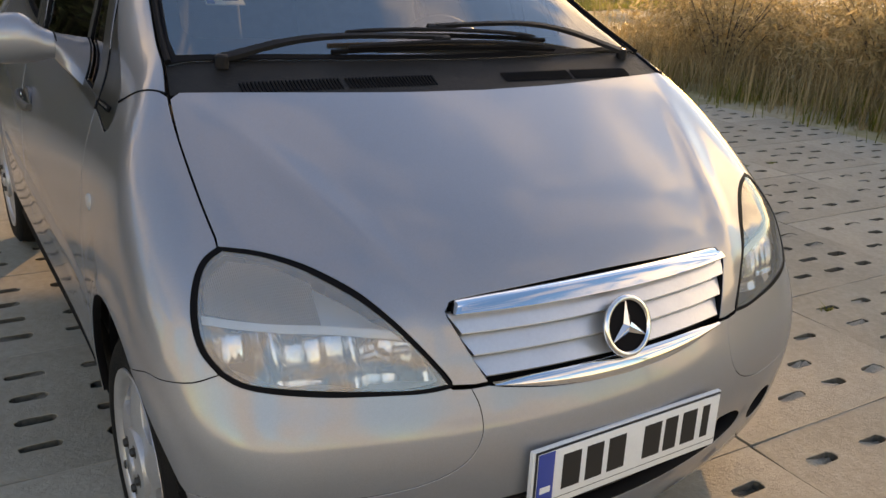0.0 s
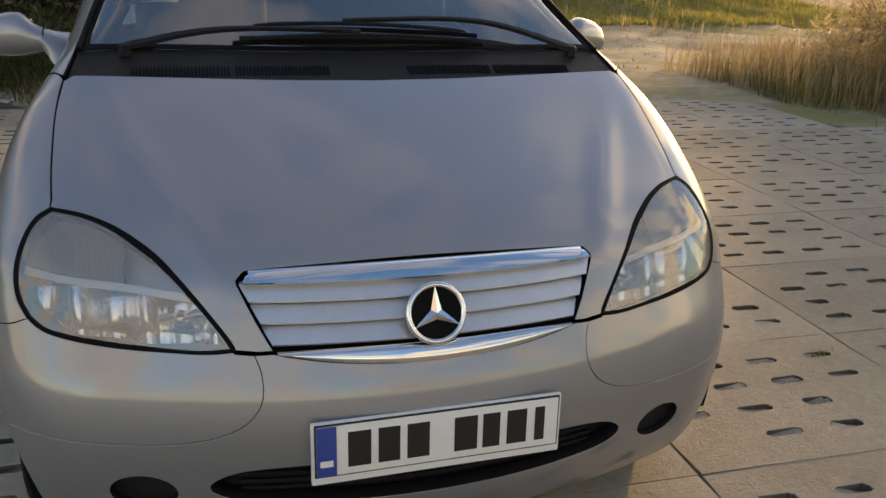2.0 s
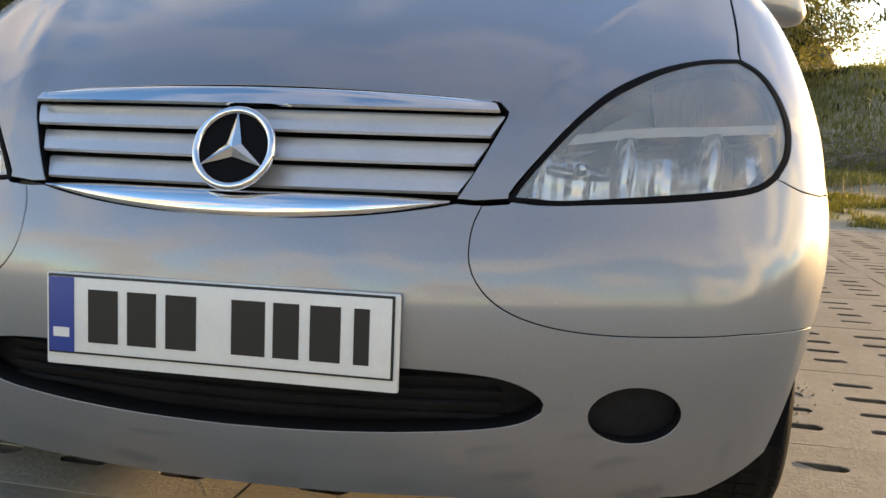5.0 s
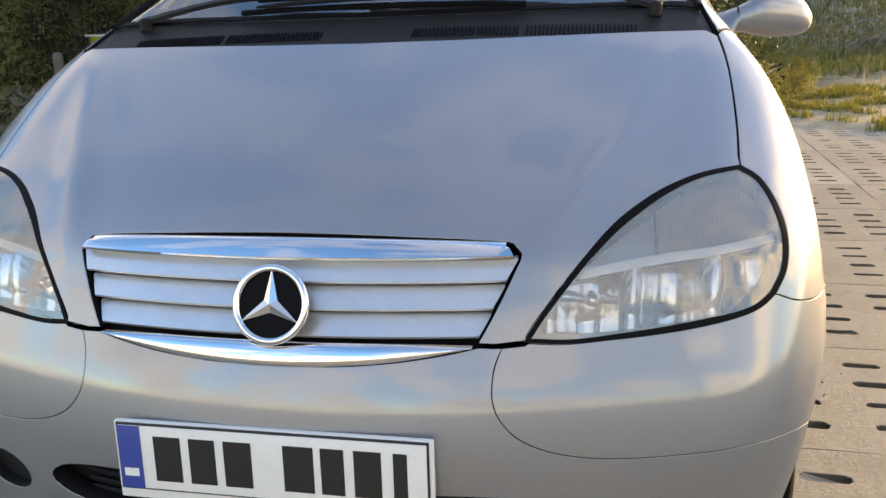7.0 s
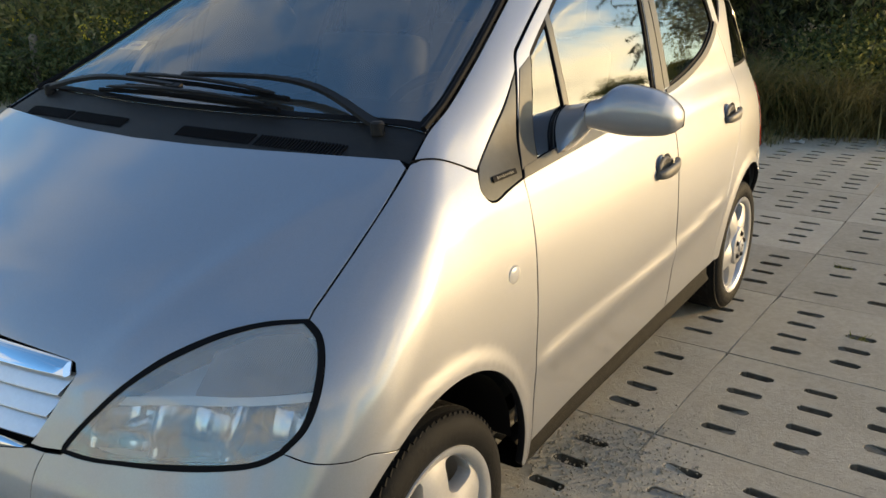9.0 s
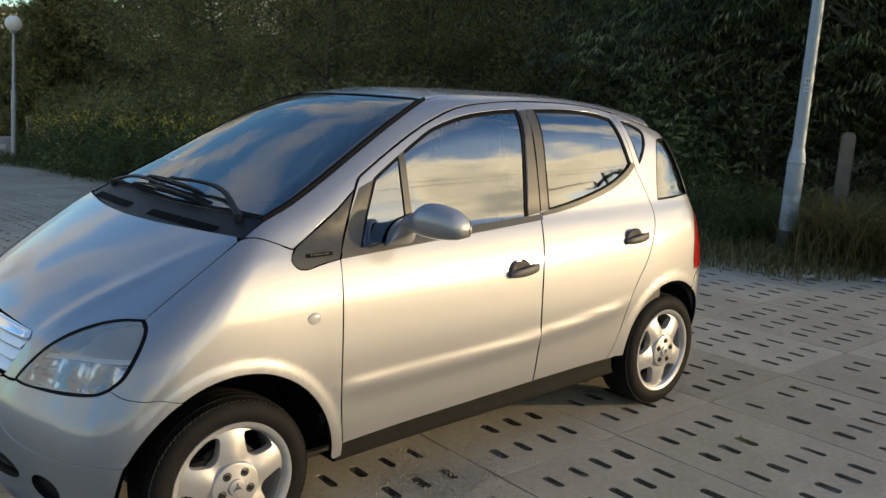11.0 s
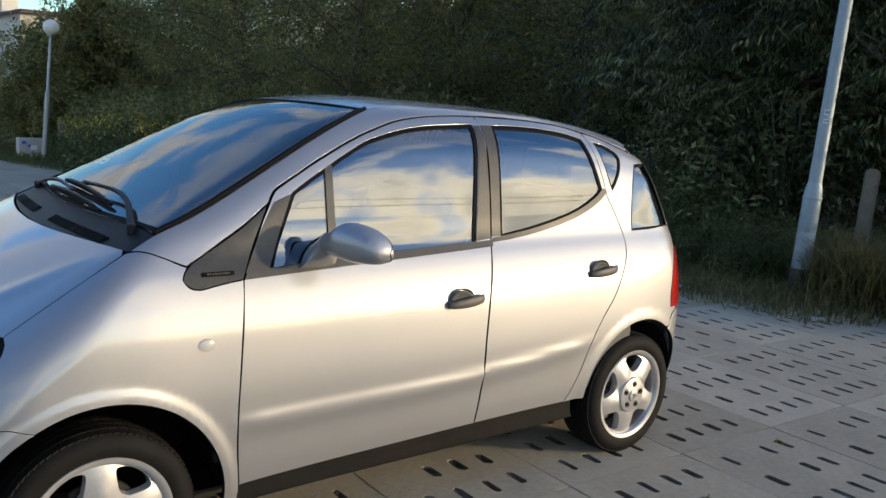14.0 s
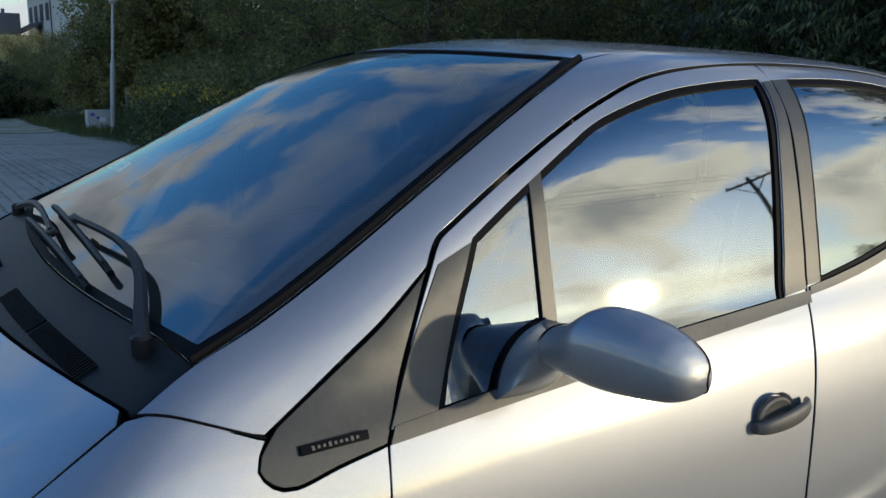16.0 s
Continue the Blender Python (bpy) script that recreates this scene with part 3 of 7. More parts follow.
# front wings
fender = outline(crown((.724, .105), (.7365, 0), (.7395, -.08), (.7395, -.16), (.7365, -.222)), LAMP_OUT[::-1], np.vstack([np.array([LAMP_OUT[0]]), flank((-.335, .652), (-.285, .643), (-.245, .643), (-.185, .6245))]),
                 np.vstack([arc(ARCH_F, 118.3, -3)]), flank((.385, .27), (.425, .27)), flank((.425, .27), *DOOR_FRONT[::-1]),
                 flank((.448, .984), (.37, .975), (.30, .965), (.266, .975), (.250, .998), (.256, 1.015), (.268, 1.031)),
                 np.vstack([flank((.268, 1.031)), crown((.724, .1165))]))
sides("fender", (0, .15, .55), (1, -.1, .25), [fender], PAINT, car, step=.016)

# windscreen pillar and roof rail, one piece down to the tail
rail = outline(np.vstack([crown((.7265, .1185)), flank((.270, 1.036), (.289, 1.045))]), flank((.289, 1.045), (.40, 1.104), (.48, 1.150), (.572, 1.213)),
               flank((.572, 1.213), (.60, 1.252), (.64, 1.276), (.77, 1.346), (.92, 1.418), (1.04, 1.464), (1.19, 1.506), (1.4, 1.529), (1.65, 1.537), (1.85, 1.533), (2.08, 1.517), (2.24, 1.490), (2.36, 1.458), (2.50, 1.415)),
               np.vstack([flank((2.50, 1.415)), crown((.43, 2.505))]), np.vstack([crown(*ROOF_EDGE[::-1])]), crown(*EDGE[::-1]))
sides("roof_rail", (0, 1.1, .8), (1, 0, .7), [rail], PAINT, car, gap=.0035, step=.025)

# dark joint between wing and pillar
for s in (1, -1):
    p = np.linspace(crown((.7225, .112))[0], flank((.2695, 1.0335))[0], 16)
    for _ in range(6):
        p = p - body(p)[:, None] * normal(p)
    bm = bmesh.new()
    tube(bm, [(s * q[0], q[1], q[2]) for q in p + normal(p) * .0004], .0021, 6)
    part("wing_joint", bm, SEAL, car)

# roof
roof_half = np.vstack([smooth_line(crown((0, .988), (.18, 1.0), (.33, 1.03), (.478, 1.078)))[:-1], smooth_line(crown(*[(x - .006, y) for x, y in ROOF_EDGE]))[:-1],
                       smooth_line(crown((.424, 2.50), (.3, 2.53), (0, 2.55)))])
roof = panel("roof", (0, 1.6, .5), (0, .05, 1), [both_sides(roof_half)], PAINT, car, sink=.002)

# windscreen with its black rim, and the cowl below it
cowl_half = np.vstack([smooth_line(crown(*[(x, y + .006) for x, y in HOOD_BACK], (.718, .112)))[:-1], smooth_line(crown((.718, .112), (.700, .20)))[:-1],
                       smooth_line(crown((.700, .20), (.6, .185), (.4, .155), (.2, .135), (0, .128)))])
cowl = panel("cowl", (0, .3, .5), (0, -.3, 1), [both_sides(cowl_half)], COWL_BLACK, car, sink=.008, gap=.001)
screen_half = np.vstack([smooth_line(crown((0, .130), (.2, .137), (.4, .157), (.6, .187), (.699, .202)))[:-1], smooth_line(crown(*[(x - .005, y) for x, y in EDGE[1:]]))[:-1],
                         smooth_line(crown((.480, 1.074), (.33, 1.024), (.18, .994), (0, .982)))])
rim_half = np.vstack([smooth_line(crown((0, .215), (.2, .222), (.4, .24), (.585, .268), (.618, .285), (.628, .32)))[:-1], smooth_line(crown((.628, .32), (.598, .48), (.556, .68), (.515, .85), (.468, .975), (.44, .985)))[:-1],
                      smooth_line(crown((.44, .985), (.33, .965), (.18, .945), (0, .938)))])
windscreen = panel("windscreen", (0, .6, .6), (0, -.4, 1), [both_sides(screen_half)], SCREEN_GLASS, car, sink=.006, gap=.001, depth=.005, label="tinted windscreen reflecting the sky")
windscreen.visible_shadow = False
panel("screen_rim", (0, .6, .6), (0, -.4, 1), [both_sides(screen_half), both_sides(rim_half)], SEAL, windscreen, sink=.0125, gap=.002, depth=.004, label="black rim of the windscreen")

gasket_half = np.vstack([smooth_line(crown((0, .145), (.2, .152), (.4, .172), (.6, .203), (.672, .218)))[:-1], smooth_line(crown((.672, .218), (.664, .31), (.631, .48), (.588, .68), (.548, .85), (.506, .97), (.452, 1.058)))[:-1],
                         smooth_line(crown((.452, 1.058), (.33, 1.012), (.18, .982), (0, .970)))])
panel("screen_gasket", (0, .6, .6), (0, -.4, 1), [both_sides(screen_half), both_sides(gasket_half)], SEAL, windscreen, sink=.002, gap=.0005, depth=.004, label="matt black gasket round the windscreen")
for sx in (1, -1):
    bm = bmesh.new()
    tube(bm, [(sx * x, y, z + .001) for x, y, z in smooth_line(crown(*[(x - .010, y) for x, y in EDGE[1:]]))], .0075, 8)
    part("side_seal", bm, SEAL, windscreen, "black rubber strip up the side of the windscreen")

# front doors with frames
WIN_F = outline(flank((.545, 1.003), (.60, 1.115), (.668, 1.248)), flank((.668, 1.248), (.74, 1.290), (.826, 1.337), (.92, 1.386), (1.02, 1.430), (1.2, 1.474), (1.38, 1.494), (1.535, 1.502)),
                flank((1.535, 1.502), (1.505, 1.35), (1.468, 1.18), (1.440, 1.045)), flank((1.440, 1.045), (1.2, 1.036), (.9, 1.024), (.7, 1.012), (.545, 1.003)))
door_f = outline(flank(*DOOR_FRONT), flank((.428, .315), (.9, .325), (1.432, .335)), flank(*DOOR_MID[::-1]), flank((1.522, 1.05), (1.545, 1.2), (1.566, 1.38), (1.578, 1.531)),
                 flank((1.578, 1.531), (1.4, 1.525), (1.19, 1.502), (1.04, 1.460), (.92, 1.414), (.77, 1.342), (.64, 1.272), (.603, 1.249), (.577, 1.213)), flank((.577, 1.213), (.518, 1.11), (.448, .984)))
fdoors = sides("front_door", SIDE, (1, 0, 0), [door_f, WIN_F], PAINT, car, step=.024, gap=.0042)
# rear doors
WIN_R = outline(flank((1.645, 1.502), (1.80, 1.503), (1.95, 1.497), (2.08, 1.483), (2.175, 1.462)), flank((2.175, 1.462), (2.20, 1.38), (2.222, 1.29), (2.232, 1.245)),
                flank((2.232, 1.245), (2.19, 1.213), (2.10, 1.172), (1.98, 1.135), (1.80, 1.098), (1.65, 1.075), (1.582, 1.066)), flank((1.582, 1.066), (1.60, 1.2), (1.622, 1.35), (1.645, 1.502)))
door_r = outline(flank(*DOOR_MID), flank((1.432, .335), (1.7, .337), (1.945, .335)), flank(*DOOR_BACK), flank((2.262, 1.215), (2.25, 1.30), (2.232, 1.38), (2.205, 1.487)),
                 flank((2.205, 1.487), (2.08, 1.511), (1.85, 1.527), (1.583, 1.531)), flank((1.583, 1.531), (1.571, 1.38), (1.55, 1.2), (1.522, 1.05)))
rdoors = sides("rear_door", (0, 1.85, .7), (1, 0, 0), [door_r, WIN_R], PAINT, car, step=.024, gap=.0042)
for pane in sides("window_glass", SIDE, (1, 0, 0), [WIN_F], GLASS, fdoors, sink=.009, gap=-.004, depth=.004):
    pane.visible_shadow = False
for pane in sides("window_glass", (0, 1.85, .7), (1, 0, 0), [WIN_R], GLASS, rdoors, sink=.009, gap=-.004, depth=.004):
    pane.visible_shadow = False


def grown(loop, origin, d):
    """A line on the flank moved outwards by about d metres."""
    q = loop[:, 1:3]
    s = shrink(q if area(q) > 0 else q[::-1], -d)
    return flank(*s)


sides("window_seal", SIDE, (1, 0, 0), [grown(WIN_F, SIDE, .004), grown(WIN_F, SIDE, -.010)], SEAL, fdoors, sink=.004, gap=0, depth=.01)
sides("window_seal", (0, 1.85, .7), (1, 0, 0), [grown(WIN_R, SIDE, .004), grown(WIN_R, SIDE, -.010)], SEAL, rdoors, sink=.004, gap=0, depth=.01)
# waist strips
sides("waist_strip", SIDE, (1, 0, 0), [outline(flank((.452, .984), (.7, .994), (1.0, 1.008), (1.3, 1.022), (1.525, 1.033)), flank((1.525, 1.033), (1.530, 1.056)), flank((1.530, 1.056), (1.3, 1.048), (1.0, 1.036), (.7, 1.020), (.465, 1.006)), flank((.465, 1.006), (.452, .984)))],
      GREY_TRIM, fdoors, sink=-.004, gap=0, depth=.012)
sides("waist_strip", (0, 1.85, .7), (1, 0, 0), [outline(flank((1.53, 1.048), (1.65, 1.058), (1.8, 1.078), (1.98, 1.114), (2.10, 1.15), (2.2, 1.193), (2.262, 1.235)), flank((2.262, 1.235), (2.238, 1.25)),
      flank((2.238, 1.25), (2.185, 1.214), (2.09, 1.171), (1.97, 1.134), (1.8, 1.098), (1.65, 1.076), (1.535, 1.064)), flank((1.535, 1.064), (1.53, 1.048)))], GREY_TRIM, rdoors, sink=-.004, gap=0, depth=.012)
# fixed division bar, pillar covers
sides("division_bar", SIDE, (1, 0, 0), [outline(flank((.782, 1.016), (.792, 1.17), (.806, 1.334)), flank((.806, 1.334), (.836, 1.352)), flank((.836, 1.352), (.822, 1.17), (.812, 1.018)), flank((.812, 1.018), (.782, 1.016)))], GREY_TRIM, fdoors, sink=.003, gap=0, depth=.02)
sides("front_pillar_cover", SIDE, (1, 0, 0), [outline(flank((.458, 1.003), (.52, 1.105), (.592, 1.216)), flank((.592, 1.216), (.66, 1.242)), flank((.66, 1.242), (.596, 1.115), (.541, 1.006)), flank((.541, 1.006), (.458, 1.003)))], GREY_TRIM, fdoors, sink=-.002, gap=0, depth=.014)
sides("pillar_cover", SIDE, (1, 0, 0), [outline(flank((1.446, 1.056), (1.474, 1.18), (1.511, 1.35), (1.541, 1.494)), flank((1.541, 1.494), (1.570, 1.496)), flank((1.570, 1.496), (1.561, 1.38), (1.540, 1.2), (1.522, 1.062)), flank((1.522, 1.062), (1.446, 1.056)))], GREY_TRIM, fdoors, sink=-.002, gap=0, depth=.014)
sides("pillar_cover", (0, 1.85, .7), (1, 0, 0), [outline(flank((1.530, 1.068), (1.548, 1.2), (1.570, 1.38), (1.580, 1.498)), flank((1.580, 1.498), (1.640, 1.500)), flank((1.640, 1.500), (1.617, 1.35), (1.594, 1.2), (1.577, 1.070)), flank((1.577, 1.070), (1.530, 1.068)))], GREY_TRIM, rdoors, sink=-.002, gap=0, depth=.014)
# grey corner triangle between wing, pillar and door
tri = outline(flank((.450, .986), (.37, .977), (.302, .967), (.268, .977), (.252, .998), (.258, 1.015), (.287, 1.042)), flank((.287, 1.042), (.40, 1.100), (.48, 1.146), (.568, 1.208)), flank((.568, 1.208), (.512, 1.105), (.450, .986)))
triangles = sides("corner_triangle", (0, .4, .7), (1, 0, 0), [tri], CORNER_GREY, car, sink=.002, gap=.002, label="dark grey plastic triangle with a small badge")

# rear quarter with tail pillar
QGLASS = outline(flank((2.252, 1.452), (2.32, 1.440), (2.385, 1.412), (2.405, 1.385)), flank((2.405, 1.385), (2.385, 1.335), (2.345, 1.28), (2.302, 1.238)), flank((2.302, 1.238), (2.284, 1.31), (2.268, 1.38), (2.252, 1.452)))
TAILGLASS = outline(flank((2.405, 1.060), (2.418, 1.13), (2.445, 1.22), (2.473, 1.30), (2.505, 1.355)), flank((2.505, 1.355), (2.604, 1.357)), flank((2.604, 1.357), (2.694, 1.19), (2.740, 1.066)), flank((2.740, 1.066), (2.56, 1.062), (2.405, 1.060)))
quarter = outline(flank(*DOOR_BACK), flank((2.262, 1.215), (2.25, 1.30), (2.232, 1.38), (2.212, 1.484)), flank((2.212, 1.484), (2.25, 1.480), (2.36, 1.45), (2.50, 1.407)),
                  flank((2.50, 1.407), (2.61, 1.365)), flank((2.61, 1.365), (2.70, 1.19), (2.745, 1.06), (2.735, .95)), flank((2.735, .95), (2.73, .82), (2.712, .670)), flank((2.712, .670), (2.68, .657), (2.655, .60)),
                  flank((2.655, .60), (2.63, .595)), np.vstack([arc(ARCH_R, 57, 172)]), flank((2.068, .335), (1.945, .335)))
sides("rear_quarter", (0, 2.2, .7), (1, .1, 0), [quarter, QGLASS, TAILGLASS], PAINT, car, step=.022)
sides("quarter_glass", (0, 2.2, .7), (1, .1, 0), [QGLASS], GLASS, car, sink=.007, gap=-.004, depth=.004)
sides("tail_side_glass", (0, 2.2, .7), (1, .1, 0), [TAILGLASS], GLASS, car, sink=.007, gap=-.004, depth=.004)
for g in (QGLASS, TAILGLASS):
    sides("glass_seal", (0, 2.2, .7), (1, .1, 0), [grown(g, SIDE, .003), grown(g, SIDE, -.009)], SEAL, car, sink=.003, gap=0, depth=.01)
lamp_loop = outline(flank((2.722, .965), (2.680, .87), (2.658, .765), (2.660, .690)), flank((2.660, .690), (2.73, .690), (2.80, .705), (2.855, .75)), flank((2.855, .75), (2.86, .85), (2.845, .95)), flank((2.845, .95), (2.78, .962), (2.722, .965)))
sides("tail_light", (0, 2.3, .7), (1, .8, 0), [lamp_loop], RED_LENS, car, gap=.001, sink=-.004, label="red tail light")
# tail gate and rear bumper
gate_half = np.vstack([smooth_line(crown((0, 2.555), (.3, 2.535), (.42, 2.51)))[:-1], smooth_line(np.vstack([crown((.42, 2.51)), back((.50, 1.35), (.57, 1.2), (.61, 1.05), (.62, .9), (.60, .675))]))[:-1], smooth_line(back((.60, .675), (0, .675)))])
panel("tailgate", (0, 2.0, .9), (0, 1, .2), [both_sides(gate_half)], PAINT, car, step=.06)
pane_half = np.vstack([smooth_line(back((0, 1.40), (.25, 1.395), (.485, 1.365)))[:-1], smooth_line(back((.485, 1.365), (.565, 1.2), (.606, 1.068)))[:-1], smooth_line(back((.606, 1.068), (.3, 1.06), (0, 1.055)))])
panel("rear_window", (0, 2.0, .9), (0, 1, .2), [both_sides(pane_half)], PANE_DARK, car, sink=-.003, gap=0, depth=.006, step=.06)
wrap = outline(flank((2.590, 1.356), (2.672, 1.19), (2.716, 1.066)), np.vstack([flank((2.716, 1.066)), flank((2.76, 1.064)), back((.58, 1.064))]), back((.58, 1.064), (.54, 1.2), (.468, 1.366)), np.vstack([back((.468, 1.366)), flank((2.590, 1.356))]))
sides("tail_corner_glass", (0, 2.2, 1.05), (.6, .8, .15), [wrap], PANE_DARK, car, sink=-.004, gap=0, depth=.008, step=.03)
bump_half = np.vstack([smooth_line(back((0, .67), (.3, .67), (.58, .67)))[:-1], smooth_line(np.vstack([back((.58, .67)), flank((2.80, .695), (2.752, .674), (2.70, .658), (2.655, .597))]))[:-1],
                       smooth_line(np.vstack([flank((2.655, .597)), arc(ARCH_R, 55, 2)]))[:-1], smooth_line(flank((2.795, .30), (2.76, .22)))[:-1], smooth_line(np.vstack([flank((2.76, .22)), back((.5, .20), (0, .20))]))])
panel("rear_bumper", (0, 1.7, .45), (0, 1, 0), [both_sides(bump_half)], PAINT, car, step=.05)

# front bumper in three pieces
seam = [(.362, .624), (.351, .59), (.352, .545), (.372, .508), (.41, .479), (.47, .459), (.55, .449), (.66, .447), (.74, .449)]
SEAM = np.vstack([face(*seam), flank((-.395, .4465), (-.357, .446))])
corner = outline(SEAM[:9], np.vstack([SEAM[8:]]), np.vstack([flank((-.357, .446)), arc(ARCH_F, 154, 118.3, 6)]), np.vstack([flank((-.185, .6245), (-.245, .643), (-.285, .643), (-.335, .652)), np.array([LAMP_LOW[-1]])]),
                 np.array(LAMP_LOW[::-1]), face((.398, .627), (.362, .624)))
sides("bumper_corner", (0, .12, .5), (.6, -1, 0), [corner], PAINT, car, gap=.0015, step=.02)
low_half = np.vstack([smooth_line(face((0, .598), (.1, .599), (.2, .606), (.28, .617), (.326, .626)))[:-1], smooth_line(face((.326, .626), (.362, .624)))[:-1], smooth_line(SEAM[:9])[:-1], smooth_line(SEAM[8:])[:-1],
                      smooth_line(flank((-.357, .446), (-.373, .38), (-.382, .31), (-.384, .25)))[:-1], smooth_line(np.vstack([flank((-.384, .25), (-.42, .185))]))[:-1], smooth_line(np.vstack([flank((-.42, .185)), face((.6, .18), (.3, .18), (0, .18))]))])
intake = both_sides(np.vstack([smooth_line(face((0, .395), (.2, .395), (.36, .388), (.43, .372), (.462, .345), (.445, .322), (.38, .305), (.2, .292), (0, .288)))]))
FOG = [(.592, .327), (.066, .044)]
fog_l = ring_of(FOG[0], *FOG[1], where=face)
fog_r = fog_l * [-1, 1, 1]
bumper = panel("front_bumper", (0, .12, .42), (0, -1, 0), [both_sides(low_half), intake, fog_l, fog_r], PAINT, car, gap=.0015, step=.03, depth=.035)
panel("intake_panel", (0, .12, .42), (0, -1, 0), [intake], BLACK_TRIM, bumper, sink=.045, gap=-.02, depth=.01)
for s in (1, -1):
    panel("fog_cover", (0, .12, .42), (.5, -1, 0), [ring_of(FOG[0], .068, .046, where=face)], BLACK_TRIM, bumper, sink=.022, gap=-.004, depth=.01, flip=s < 0)
for i in range(4):
    bm = bmesh.new()
    z = .312 + i * .020
    pts = [(x, -float(NOSE(z)) + .27 * x * x + .038, z) for x in np.linspace(-.40, .40, 17)]
    tube(bm, pts, .0045, 6)
    part("intake_slat", bm, BLACK_TRIM, bumper)

# grille with its slats and round emblem
grille_half = np.vstack([smooth_line(face((0, .784), (.2, .779), (.33, .772), (.368, .767), (.381, .756), (.374, .735), (.348, .68), (.323, .633)))[:-1], smooth_line(face((.323, .633), (.2, .631), (0, .630)))])
grille = panel("grille", (0, .1, .7), (0, -1, 0), [both_sides(grille_half)], SEAL, car, sink=.035, gap=-.012, depth=.01, label="silver slatted radiator grille with chrome edges")


def grille_bar(name, z0, z1, w0, w1, proud, tilt, material, label="", sag=0.0):
    """A slat bent with the nose: upper edge z1, lower edge z0, half widths w0 below and w1 above."""
    bm = bmesh.new()
    rows = []
    for v, (z, w, d) in enumerate(((z0, w0, proud + tilt), (z0 + .004, w0, proud + tilt + .004), ((z0 + z1) / 2, (w0 + w1) / 2, proud + tilt * .5 + .004), (z1 - .003, w1, proud + .003), (z1, w1, proud), (z1, w1, proud - .012), (z0, w0, proud - .012))):
        xs = np.linspace(-w, w, 33)
        rows.append([bm.verts.new((x, -float(NOSE(z)) + .27 * x * x + .008 - d, z - (sag * (x / .37) ** 2 if z > z1 - .004 else 0))) for x in xs])
    rows.append(rows[0])
    for a, b in zip(rows, rows[1:]):
        for i in range(32):
            bm.faces.new((a[i], a[i + 1], b[i + 1], b[i]))
    bm.faces.new([r[0] for r in rows[:-1]])
    bm.faces.new([r[-1] for r in rows[:-1]][::-1])
    return part(name, bm, material, grille, label)


half_at = lambda z: .330 + (z - .632) / (.757 - .632) * .060
grille_bar("top_bar", .755, .784, .376, .362, .0, .004, CHROME, "polished chrome top bar", sag=.011)
for z0, z1 in ((.7180, .7510), (.6770, .7105), (.6365, .6695)):
    grille_bar("slat", z0, z1, half_at(z0) - .006, half_at(z1) - .006, -.016, .014, SILVER_SLAT)
bm = bmesh.new()
rows = []
for k in range(9):
    a = math.pi * k / 8
    row = []
    for x in np.linspace(-.318, .318, 41):
        low_z = .5965 + .027 * (abs(x) / .318) ** 2
        mid, hgt = (.6315 + low_z) / 2, (.6315 - low_z) / 2 * (1 - (abs(x) / .325) ** 8) + .001
        z = mid + hgt * math.cos(a)
        row.append(bm.verts.new((x, -float(NOSE(z)) + .27 * x * x - .009 * math.sin(a) + .001, z)))
    rows.append(row)
for a, b in zip(rows, rows[1:]):
    for i in range(40):
        bm.faces.new((a[i], a[i + 1], b[i + 1], b[i]))
part("chrome_strip", bm, CHROME, car, "curved chrome strip under the grille")

emblem_at = Matrix.Translation((0, -.556, .690)) @ pose(0, 0, 0, 90 - 20)
emblem = part("emblem", (lambda b: (spin(b, [(0, .0), (.060, .0), (.060, .006), (0, .007)], 48), b)[1])(bmesh.new()), SEAL, grille, "dark round emblem with chrome ring and three arms")
emblem.matrix_local = emblem_at
bm = bmesh.new()
spin(bm, [(.058 + .0065 * math.cos(a), .007 + .0065 * math.sin(a)) for a in np.linspace(0, 2 * math.pi, 12, endpoint=False)], 56, closed=True)
part("emblem_ring", bm, CHROME, emblem)
for k in range(3):
    bm = bmesh.new()
    a = math.pi / 2 + k * 2 * math.pi / 3
    tip = bm.verts.new((.056 * math.cos(a), .056 * math.sin(a), .010))
    l = bm.verts.new((.013 * math.cos(a + 1.05), .013 * math.sin(a + 1.05), .008))
    r = bm.verts.new((.013 * math.cos(a - 1.05), .013 * math.sin(a - 1.05), .008))
    c = bm.verts.new((0, 0, .015))
    bm.faces.new((c, l, tip))
    bm.faces.new((c, tip, r))
    part("emblem_arm", bm, CHROME, emblem, smooth=False)

